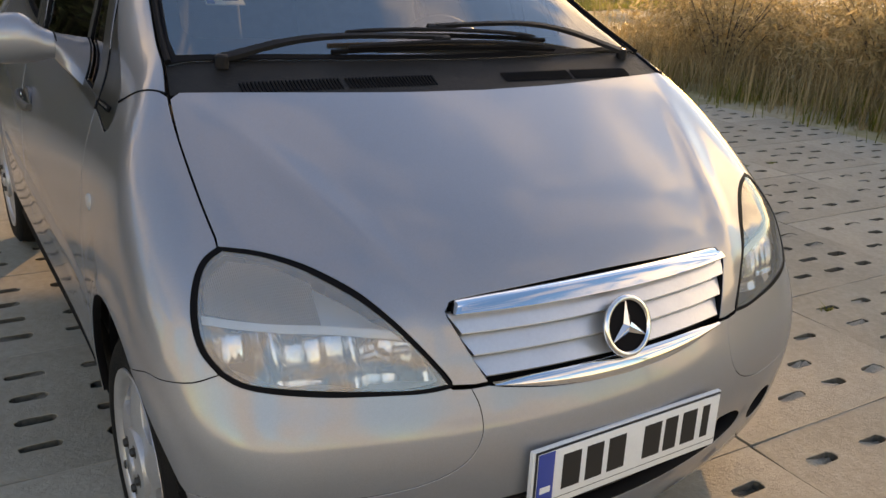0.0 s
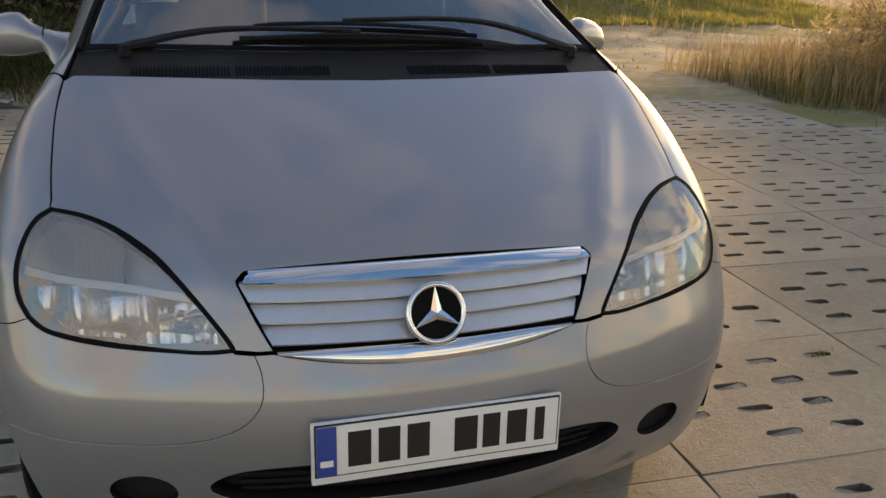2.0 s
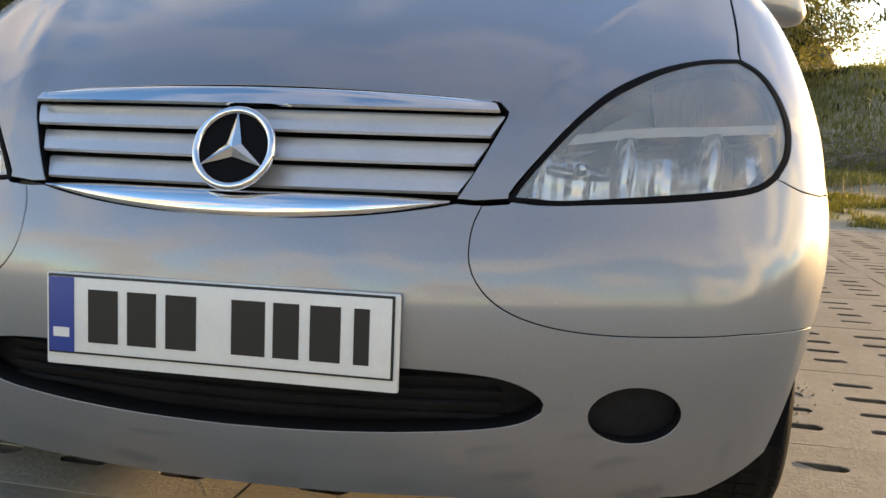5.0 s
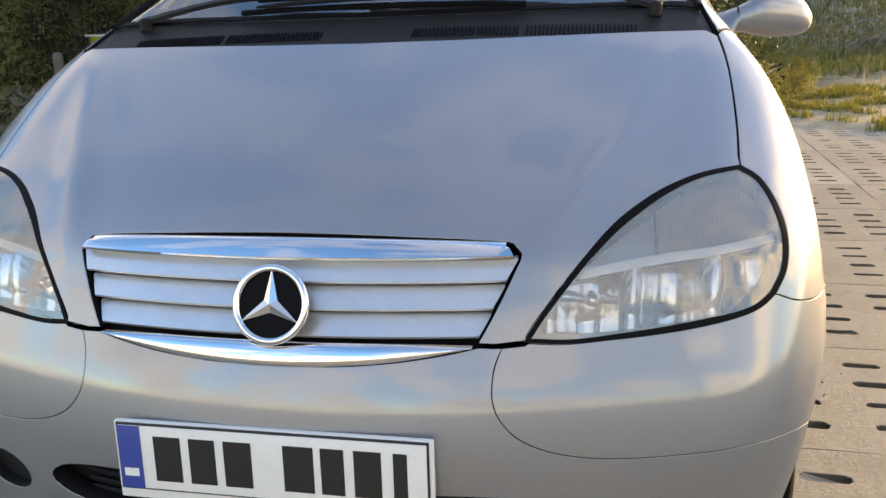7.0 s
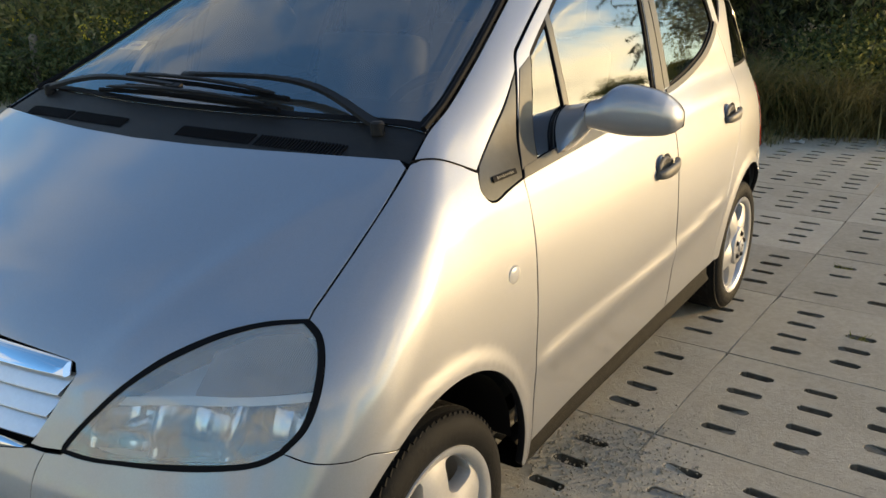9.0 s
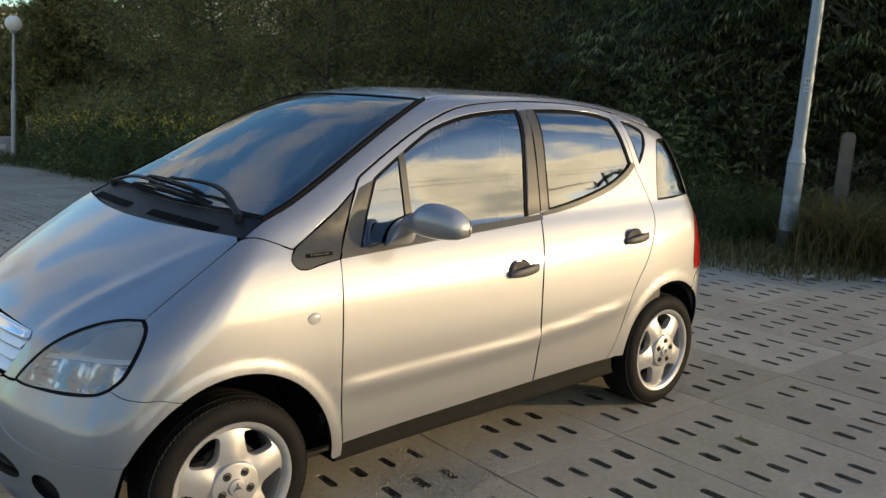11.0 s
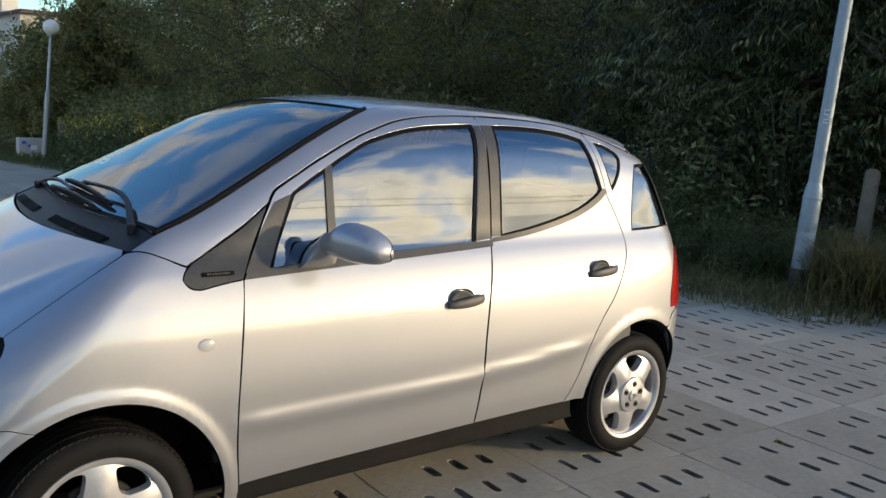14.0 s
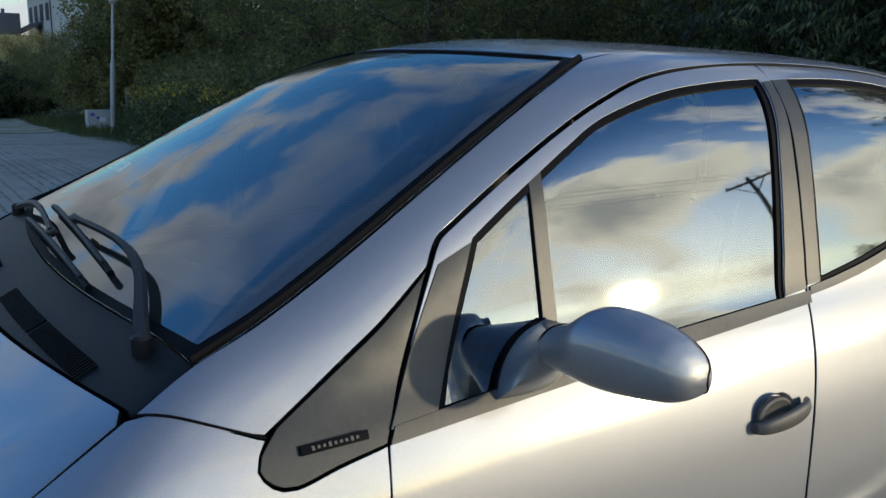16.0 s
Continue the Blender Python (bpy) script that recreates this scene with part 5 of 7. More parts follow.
# inspection sticker behind the screen
p = on_screen(-.50, .395, -.016)
bm = bmesh.new()
box(bm, (.095, .002, .040), pose(0, 0, 0))
st = part("inspection_sticker", bm, PLATE_WHITE, windscreen, "small pale blue sticker inside the windscreen")
st.matrix_local = pose(p[0], p[1], p[2], -58)
for size, at in (((.018, .002, .034), -.036), ((.040, .002, .010), .015)):
    bm = bmesh.new()
    box(bm, size, pose(at, -.002, 0))
    part("sticker_bar", bm, PLATE_BLUE, st, smooth=False)

# ---- inside ----
bm = bmesh.new()
rows = []
for z_off, y in ((.0, .26), (.012, .40), (.015, .52), (-.02, .60), (-.14, .64), (-.32, .62)):
    rows.append([bm.verts.new((x, y + .04 * (1 - (x / .62) ** 2), .985 + z_off - .03 * (abs(x) / .62) ** 3)) for x in np.linspace(-.64, .64, 21)])
for a, b in zip(rows, rows[1:]):
    for i in range(20):
        bm.faces.new((a[i], a[i + 1], b[i + 1], b[i]))
part("dashboard", bm, DASH, car, "dark grey dashboard")
bm = bmesh.new()
rows = []
for y, z in ((.20, 1.0), (.26, .97), (.45, .955)):
    rows.append([bm.verts.new((x, y, z)) for x in np.linspace(-.66, .66, 9)])
for a, b in zip(rows, rows[1:]):
    for i in range(8):
        bm.faces.new((a[i], a[i + 1], b[i + 1], b[i]))
part("bulkhead", bm, SEAL, car)
bm = bmesh.new()
m = Matrix.Translation((.36, .70, 1.0)) @ Matrix.Rotation(radians(62), 4, "X")
spin(bm, [(.18 + .015 * math.cos(a), .015 * math.sin(a)) for a in np.linspace(0, 2 * math.pi, 10, endpoint=False)], 48, m, closed=True)
for a in (0, 180, 270):
    box(bm, (.16, .035, .012), m @ Matrix.Rotation(radians(a), 4, "Z") @ Matrix.Translation((.10, 0, 0)), .004)
spin(bm, [(0, .03), (.055, .025), (.065, 0), (.06, -.03)], 24, m)
part("steering_wheel", bm, BLACK_TRIM, car, "black steering wheel")


def seat(x, y, back=.66):
    s = new("seat")
    s.parent = car
    tagged(s, "dark cloth car seat with headrest")
    bm = bmesh.new()
    box(bm, (.50, .52, .16), pose(x, y, .56, 6), .05, 3)
    part("cushion", bm, CLOTH, s)
    bm = bmesh.new()
    box(bm, (.48, .13, back), pose(x, y + .30, .90, -14), .055, 3)
    part("backrest", bm, CLOTH, s)
    bm = bmesh.new()
    box(bm, (.27, .09, .19), pose(x, y + .40, 1.325, -10), .04, 3)
    part("headrest", bm, CLOTH, s)
    for dx in (-.06, .06):
        bm = bmesh.new()
        tube(bm, [(x + dx, y + .37, 1.17), (x + dx, y + .395, 1.27)], .006)
        part("headrest_post", bm, CHROME, s)


for x, y in ((.36, 1.02), (-.36, 1.02), (.36, 1.80), (-.36, 1.80)):
    seat(x, y)
bm = bmesh.new()
box(bm, (1.40, 2.2, .05), pose(0, 1.5, .36), .01)
part("cabin_floor", bm, DASH, car)
for s in (1, -1):
    bm = bmesh.new()
    rows = []
    for y in np.linspace(.42, 2.4, 12):
        rows.append([bm.verts.new((s * (float(flank((y, z))[0, 0]) - .05), y, z)) for z in (.36, .6, .8, .97 + .05 * max(0, y - 1.5))])
    for a, b in zip(rows, rows[1:]):
        for i in range(3):
            bm.faces.new((a[i], a[i + 1], b[i + 1], b[i]))
    part("door_lining", bm, DASH, car)
bm = bmesh.new()
rows = []
for y in np.linspace(1.0, 2.45, 10):
    rows.append([bm.verts.new((x, y, float(TOP(y)) - .035 - float(DROP(y)) * (abs(x) / .72) ** 2.2)) for x in np.linspace(-.46, .46, 9)])
for a, b in zip(rows, rows[1:]):
    for i in range(8):
        bm.faces.new((a[i], a[i + 1], b[i + 1], b[i]))
part("headliner", bm, PALE_TRIM, car)
bm = bmesh.new()
box(bm, (.235, .03, .065), pose(0, .80, 1.40, 10), .014, 3)
part("inner_mirror", bm, BLACK_TRIM, car, "inner mirror")
bm = bmesh.new()
rows = []
for y, z in ((2.40, .5), (2.45, .95), (2.42, 1.0)):
    rows.append([bm.verts.new((x, y, z)) for x in np.linspace(-.66, .66, 7)])
for a, b in zip(rows, rows[1:]):
    for i in range(6):
        bm.faces.new((a[i], a[i + 1], b[i + 1], b[i]))
part("boot_wall", bm, SEAL, car)

# ---- posts, lamps and small things round the lot ----
POLE = varied("pole_paint", [(0.20, 0.26, 0.31), (0.29, 0.35, 0.40)], 5.0, 0.45, 0.2, 60.0, metal=0.2)
POLE_BASE = varied("pole_tar", [(0.025, 0.024, 0.022), (0.07, 0.065, 0.06)], 9.0, 0.8, 0.4, 60.0)
GALV = varied("galvanised", [(0.30, 0.31, 0.31), (0.42, 0.43, 0.43)], 8.0, 0.5, 0.15, 90.0, metal=0.4)
GLOBE = principled("milky_globe", (0.75, 0.74, 0.68), 0.35)
CONCRETE_POST = varied("old_concrete", [(0.11, 0.095, 0.078), (0.21, 0.185, 0.15)], 6.0, 0.95, 0.6, 45.0)
BOX_GREY = varied("box_grey", [(0.36, 0.36, 0.35), (0.45, 0.45, 0.43)], 6.0, 0.6, 0.2, 40.0)
STICKER_BLUE = principled("sticker_blue", (0.08, 0.10, 0.45), 0.5)
STICKER_WHITE = principled("sticker_white", (0.7, 0.7, 0.7), 0.5)
BARK = varied("bark", [(0.045, 0.036, 0.028), (0.11, 0.09, 0.07)], 9.0, 0.95, 0.8, 30.0)


def at_ground(x, y):
    return float(height([(x, y)])[0])


LAMPX, LAMPY = -0.90, 7.05


def street_lamp(x, y):
    z = at_ground(x, y)
    t = thing("street_lamp", "blue-grey steel street lamp pole with a thicker tarred foot in weeds", "street lamp", (x, y, z))
    t.matrix_basis = Matrix.Translation((x, y, z)) @ Matrix.Rotation(0.0320, 4, Vector((-0.779, 0.625, 0)))
    bm = bmesh.new()
    spin(bm, [(.092, -.1), (.092, .24), (.089, .25)], 28)
    part("foot", bm, POLE_BASE, t, "black tarred foot")
    bm = bmesh.new()
    spin(bm, [(.087, .24), (.086, .60), (.0845, .605), (.0845, .612), (.086, .617), (.085, .95), (.080, 1.01), (.062, 1.09)], 28)
    part("lower_tube", bm, POLE, t)
    bm = bmesh.new()
    spin(bm, [(.0865, .925), (.090, .93), (.090, .945), (.0865, .95)], 28)
    part("collar", bm, POLE, t)
    bm = bmesh.new()
    spin(bm, [(.062, 1.08), (.060, 1.4), (.055, 3.0), (.045, 5.6), (.04, 6.2)], 28)
    tube(bm, [(0, 0, 6.1), (.05, -.1, 6.4), (.2, -.5, 6.6), (.35, -.9, 6.65)], .03, 10)
    part("upper_tube", bm, POLE, t)
    bm = bmesh.new()
    box(bm, (.22, .6, .13), pose(.42, -1.15, 6.68, 0, 0, 20), .04, 3)
    part("lamp_head", bm, GALV, t)
    for dz, h, mt in ((1.72, .05, STICKER_WHITE), (1.645, .035, STICKER_WHITE)):
        bm = bmesh.new()
        rows = [[bm.verts.new((.0612 * math.cos(a), .0612 * math.sin(a), dz + dd)) for a in np.linspace(-1.45, -.75, 7)] for dd in (0, h)]
        for k in range(6):
            bm.faces.new((rows[0][k], rows[0][k + 1], rows[1][k + 1], rows[1][k]))
        st = part("pole_sticker", bm, mt, t)
        bm = bmesh.new()
        for k in range(3):
            c = -1.35 + .22 * k
            vs = [bm.verts.new((.0618 * math.cos(c + da), .0618 * math.sin(c + da), dz + dd)) for da, dd in ((0, .008), (.14, .008), (.14, h - .008), (0, h - .008))]
            bm.faces.new(vs)
        part("sticker_mark", bm, INK, st, smooth=False)


street_lamp(LAMPX, LAMPY)


def park_lamp(x, y):
    z = at_ground(x, y)
    t = thing("park_lamp", "thin grey lamp post with a white globe beside the paving", "lamp post", (x, y, z))
    bm = bmesh.new()
    spin(bm, [(.085, -.2), (.085, 2.35), (.078, 2.40), (.055, 2.45), (.048, 4.38)], 20)
    part("post", bm, GALV, t)
    bm = bmesh.new()
    spin(bm, [(.048, 4.35), (.12, 4.39), (.125, 4.44), (.10, 4.47)], 20)
    part("cup", bm, GALV, t)
    bm = bmesh.new()
    spin(bm, [(.27 * math.sin(a), 4.69 - .27 * math.cos(a)) for a in np.linspace(.25, math.pi, 14)], 28)
    part("globe", bm, GLOBE, t, "milky white globe")
    t.rotation_euler = (radians(-3.4), 0, 0)


park_lamp(-29.2, 6.90)
bx = thing("utility_box", "pale grey utility box with blue marks at the verge", "utility box", (-31.0, 6.9, at_ground(-31, 6.9)))
bm = bmesh.new()
box(bm, (.5, .95, .85), pose(0, 0, .38), .02)
part("cabinet", bm, BOX_GREY, bx)
for (y, z, w, h), mt in (((-.31, .66, .15, .11), STICKER_BLUE), ((-.13, .54, .11, .09), STICKER_BLUE), ((.03, .48, .22, .16), STICKER_WHITE)):
    bm = bmesh.new()
    box(bm, (.004, w, h), pose(.253, y, z))
    part("mark", bm, mt, bx, smooth=False)
bm = bmesh.new()
box(bm, (.18, .18, 1.7), pose(-30.0, 7.7, at_ground(-30, 7.7) + .75), .03)
tagged(part("fence_post", bm, CONCRETE_POST), "weathered grey post beside the lamp", "post", group="old posts")


def concrete_post(x, y, h, w=.19):
    bm = bmesh.new()
    n = 10
    rings = []
    for u in (0, .2, .4, .6, .8, .9, .94, .955, .97, .98, .988, .995, 1.0):
        r = w / 2 * (1 - .06 * u) * (1 if u < .95 else math.sqrt(max(.15, 1 - ((u - .95) / .053) ** 2)))
        rings.append([bm.verts.new((r * math.copysign(abs(math.cos(a)) ** .6, math.cos(a)), .75 * r * math.copysign(abs(math.sin(a)) ** .6, math.sin(a)), -.2 + (h + .2) * u)) for a in np.linspace(0, 2 * math.pi, 16, endpoint=False)])
    for a, b in zip(rings, rings[1:]):
        for k in range(16):
            bm.faces.new((a[k], a[(k + 1) % 16], b[(k + 1) % 16], b[k]))
    bm.faces.new(rings[-1])
    ob = tagged(part("concrete_post", bm, CONCRETE_POST), "weathered concrete post with rounded top among dark weeds", "post", group="old posts")
    ob.location = (x, y, at_ground(x, y))
    ob.rotation_euler = (radians(random.uniform(-2, 2)), radians(random.uniform(-2, 2)), radians(random.uniform(0, 60)))


concrete_post(-1.19, 8.85, 1.12, .17)
concrete_post(-10.6, 6.2, .95, .13)
concrete_post(-7.9, 10.0, .85, .17)
PAPER = varied("litter_paper", [(0.55, 0.54, 0.50), (0.72, 0.71, 0.68)], 20.0, 0.8)
for x, y, s, r in ((-1.9, 6.05, .07, 20), (-1.55, 6.1, .10, 70), (-.2, 6.15, .07, 120), (.25, 6.55, .06, 10), (6.3, 5.7, .09, 40)):
    bm = bmesh.new()
    vs = [[bm.verts.new((s * (i - 2) * .5, s * (j - 1.5) * .5, .02 + s * .22 * math.sin(i * 2.1 + j * 1.3 + r))) for i in range(5)] for j in range(4)]
    for j in range(3):
        for i in range(4):
            bm.faces.new((vs[j][i], vs[j][i + 1], vs[j + 1][i + 1], vs[j + 1][i]))
    bmesh.ops.solidify(bm, geom=bm.faces[:], thickness=.002)
    ob = tagged(part("litter", bm, PAPER), "crumpled white scrap of paper on the verge", "litter", group="litter on the verge")
    ob.location = (x, y, max(0, at_ground(x, y)))
    ob.rotation_euler = (0, 0, radians(r))

# banner and white tarpaulin behind the bank
BANNER = varied("banner_yellow", [(0.60, 0.52, 0.05), (0.68, 0.60, 0.08)], 4.0, 0.6)
TARP = varied("white_tarp", [(0.58, 0.58, 0.57), (0.74, 0.74, 0.73)], 3.0, 0.6, 0.5, 8.0)
bn = thing("banner", "yellow banner with black letters hung from a white pipe", "banner", (-7.95, 11.7, .05))
bn.rotation_euler = (0, 0, radians(31))
bm = bmesh.new()
vs = [[bm.verts.new((-.42 + .07 * i, .015 * math.sin(i * .9 + j), .26 + .078 * j)) for i in range(13)] for j in range(11)]
for j in range(10):
    for i in range(12):
        bm.faces.new((vs[j][i], vs[j][i + 1], vs[j + 1][i + 1], vs[j + 1][i]))
bmesh.ops.solidify(bm, geom=bm.faces[:], thickness=.004)
part("sheet", bm, BANNER, bn)


def lettering(text, size, m):
    """Raised letters as a mesh of their own under the banner."""
    tc = bpy.data.curves.new("letters", "FONT")
    tc.body, tc.size, tc.extrude = text, size, .004
    ob = new("letters", tc)
    bpy.context.view_layer.update()
    lm = bpy.data.meshes.new_from_object(ob.evaluated_get(bpy.context.evaluated_depsgraph_get()))
    bpy.data.objects.remove(ob)
    lt = put("letters", lm, INK, bn, "black letters")
    lt.matrix_local = m


lettering("DZI", .20, pose(-.22, -.03, .50, 90))
lettering("S", .42, pose(-.24, -.03, .70, 90))
for x in (-.44, .44):
    bm = bmesh.new()
    tube(bm, [(x, .02, -.1), (x, .02, 1.06)], .020, 8)
    part("stake", bm, BARK, bn)
bm = bmesh.new()
tube(bm, [(-.5, .0, 1.06), (1.0, .02, 1.03)], .018, 8)
part("pipe", bm, STICKER_WHITE, bn, "white pipe")
bm = bmesh.new()
n = 22
vs = [[bm.verts.new((-1.0 + 2.0 * i / n, .18 * math.sin(i * .7) + .08 * math.sin(j * 1.7 + i * .4), (.12 + .55 * i / n) * (1 - j / 12) + 1.0 * (j / 12) + .04 * math.sin(i * 1.3 + j))) for i in range(n + 1)] for j in range(13)]
for j in range(12):
    for i in range(n):
        bm.faces.new((vs[j][i], vs[j][i + 1], vs[j + 1][i + 1], vs[j + 1][i]))
bmesh.ops.solidify(bm, geom=bm.faces[:], thickness=.006)
tp = tagged(part("tarpaulin", bm, TARP), "white tarpaulin hanging in folds behind the bank", "tarpaulin")
tp.location, tp.rotation_euler = (-6.75, 11.9, .05), (0, 0, radians(29))

# ---- plants ----
def leaf_material(name, colors, scale=1.3, through=0.3, mix=0.5):
    m = varied(name, colors, scale, 0.5, fine=7.0, mix=mix, spec=0.3, per="island")
    t = m.node_tree
    b = t.nodes["Principled BSDF"]
    ramp = next(n for n in t.nodes if n.type == "VALTORGB")
    tr = node(m, "ShaderNodeBsdfTranslucent")
    link(m, ramp, "Color", tr, "Color")
    mixer = node(m, "ShaderNodeMixShader")
    mixer.inputs[0].default_value = through
    link(m, b, "BSDF", mixer, 1)
    link(m, tr, 0, mixer, 2)
    link(m, mixer, 0, t.nodes["Material Output"], "Surface")
    return m


# Far leaves raised in tone: light that misses these trees put into their colour
LEAF_FAR_LIFTED = leaf_material("leaves_far_lifted", [(0.055, 0.074, 0.026), (0.135, 0.148, 0.050), (0.25, 0.225, 0.082), (0.40, 0.30, 0.12)], through=0.4)
# Near trees' shade, lit sprays and dark gaps are painted in these leaf tones
LEAF_NEAR_SHADED = leaf_material("leaves_near_shaded", [(0.005, 0.009, 0.003), (0.020, 0.030, 0.012), (0.10, 0.12, 0.05), (0.26, 0.265, 0.13)], 0.9, mix=0.3)
LEAF_GOLD = leaf_material("leaves_golden", [(0.10, 0.12, 0.035), (0.21, 0.205, 0.06), (0.34, 0.29, 0.10)], through=0.5)
LEAF_WEED = leaf_material("leaves_weed", [(0.023, 0.040, 0.014), (0.060, 0.085, 0.028), (0.15, 0.156, 0.056)])
# Darker copy of the weed leaves: shade over the far shrubs put into colour
LEAF_SHADE = leaf_material("leaves_far_shaded", [(0.012, 0.025, 0.010), (0.028, 0.045, 0.018), (0.06, 0.075, 0.03)])
GRASS_GREEN = leaf_material("grass_green", [(0.09, 0.105, 0.02), (0.18, 0.18, 0.036), (0.29, 0.25, 0.075)], 0.8, 0.6)
# Brighter copy of the green grass: sun on the hill put into its colour
GRASS_SUN_TONE = leaf_material("grass_sun_tone", [(0.17, 0.18, 0.045), (0.29, 0.28, 0.08), (0.42, 0.37, 0.14)], 0.8, 0.7)
GRASS_OLIVE = leaf_material("grass_olive", [(0.06, 0.055, 0.02), (0.15, 0.13, 0.05), (0.30, 0.25, 0.12)], 0.8, 0.4)
GRASS_FAR = leaf_material("grass_far", [(0.05, 0.065, 0.018), (0.09, 0.105, 0.03), (0.16, 0.145, 0.05)], 0.8, 0.4)
GRASS_DRY = leaf_material("grass_dry", [(0.20, 0.155, 0.08), (0.34, 0.265, 0.145), (0.54, 0.44, 0.27)], 0.8, 0.6)
FLOWER = principled("yellow_flower", (0.55, 0.42, 0.03), 0.6)


def leaf_mesh(name, centres, spread, length, width, rng, droop=.2):
    """Many small folded leaves round the given centres."""
    n = len(centres)
    d = rng.normal(size=(n, 3))
    d[:, 2] -= droop
    d /= np.linalg.norm(d, axis=1, keepdims=True)
    s = np.cross(d, rng.normal(size=(n, 3)))
    s /= np.linalg.norm(s, axis=1, keepdims=True)
    k = np.cross(d, s)
    L = length * rng.uniform(.6, 1.35, (n, 1))
    W = width * rng.uniform(.6, 1.3, (n, 1))
    c = centres + rng.normal(size=(n, 3)) * spread
    V = np.stack([c, c + d * L * .5 + s * W * .5 + k * W * .18, c + d * L, c + d * L * .5 - s * W * .5 + k * W * .18], 1).reshape(-1, 3)
    i = np.arange(n) * 4
    F = np.concatenate([np.stack([i, i + 1, i + 2], 1), np.stack([i, i + 2, i + 3], 1)])
    me = bpy.data.meshes.new(name)
    me.from_pydata(V.tolist(), [], F.tolist())
    return me


def spray_mesh(name, tips, rng, length, width, twigs=5, pairs=7):
    """Drooping twigs at the given tips, each with two rows of long hanging leaves."""
    T = tips.repeat(twigs, 0) + rng.normal(size=(len(tips) * twigs, 3)) * .16
    n = len(T)
    a = rng.uniform(0, 2 * np.pi, n)
    d = np.stack([np.cos(a), np.sin(a), rng.uniform(-.5, .15, n)], 1)
    side = np.stack([-np.sin(a), np.cos(a), np.zeros(n)], 1)
    reach = rng.uniform(.22, .5, n)
    V = []
    for k in range(pairs):
        u = k / (pairs - 1)
        root = T + d * (reach * u)[:, None] + np.array([0, 0, -.22]) * (reach * u * u)[:, None]
        for sgn in (-1, 1):
            w = side * sgn * rng.uniform(.35, .9, (n, 1)) + d * rng.uniform(.1, .6, (n, 1)) + np.array([0, 0, -1.0]) * rng.uniform(.35, 1.1, (n, 1))
            w /= np.linalg.norm(w, axis=1, keepdims=True)
            c = np.cross(w, side * sgn + np.array([0, 0, .6]) + rng.normal(size=(n, 3)) * .3)
            c /= np.linalg.norm(c, axis=1, keepdims=True)
            f = np.cross(w, c)
            L = length * rng.uniform(.6, 1.25, (n, 1)) * (1 - .35 * u)
            W = width * rng.uniform(.7, 1.25, (n, 1))
            V.append(np.stack([root, root + w * L * .42 + c * W * .5 + f * W * .2, root + w * L + np.array([0, 0, -.15]) * L, root + w * L * .42 - c * W * .5 + f * W * .2], 1))
    V = np.concatenate(V).reshape(-1, 3)
    i = np.arange(len(V) // 4) * 4
    F = np.concatenate([np.stack([i, i + 1, i + 2], 1), np.stack([i, i + 2, i + 3], 1)])
    me = bpy.data.meshes.new(name)
    me.from_pydata(V.tolist(), [], F.tolist())
    return me


def make_tree(kind, h, spread, leaves, length, width, material, seed, trunk=.11, low=.25, label="", droop=.2, sprays=False):
    rng = np.random.default_rng(seed)
    t = thing("tree", label, "tree")
    bm = bmesh.new()
    tips = []
    lean = rng.normal(size=2) * .06 * h
    base = [(lean[0] * u * u, lean[1] * u * u, h * .85 * u - .2) for u in np.linspace(0, 1, 8)]
    tube(bm, base, [trunk * (1 - .8 * u) for u in np.linspace(0, 1, 8)], 8)
    for k in range(26):
        u = low + (1 - low) * (k + rng.uniform()) / 26
        z0 = h * .85 * u
        a = k * 2.4 + rng.uniform(-.4, .4)
        reach = spread * (1.05 - .65 * ((u - .35) / .65) ** 2 if u > .35 else .9) * rng.uniform(.65, 1.1)
        p0 = np.array([lean[0] * u * u, lean[1] * u * u, z0 - .2])
        d = np.array([math.cos(a), math.sin(a), rng.uniform(.1, .7)])
        line = [p0 + d * reach * s + np.array([0, 0, -.18 * reach * s * s]) + rng.normal(size=3) * .03 * reach for s in np.linspace(0, 1, 5)]
        tube(bm, line, [trunk * .38 * (1 - u * .6) * (1 - .8 * s) + .004 for s in np.linspace(0, 1, 5)], 5)
        for s in np.linspace(.35, 1, 5):
            q = p0 + d * reach * s + np.array([0, 0, -.18 * reach * s * s])
            for _ in range(3):
                side = rng.normal(size=3) * reach * .26
                tips.append(q + side)
                if rng.uniform() < .4:
                    tube(bm, [q, q + side * .9], [.008, .003], 4, caps=False)
    part("trunk", bm, BARK, t)
    tips = np.array(tips)
    foliage = spray_mesh("crown", tips, rng, length, width) if sprays else leaf_mesh("crown", tips[rng.integers(0, len(tips), leaves)], spread * .075, length, width, rng, droop)
    crown_ob = put("crown", foliage, material, t)
    tagged(crown_ob, kind="stuff")
    return t


def plant(first, spots, group):
    """Puts the first tree at the first spot and copies at the others: x, y, scale, turn."""
    tagged(first, group=group)
    for i, (x, y, s, r) in enumerate(spots):
        m = Matrix.Translation((x, y, at_ground(x, y))) @ Matrix.Rotation(radians(r), 4, "Z")
        if i == 0:
            first.matrix_basis = m
            first.scale = (s, s, s)
        else:
            c = copy_thing(first, m)
            c.scale = (s, s, s)


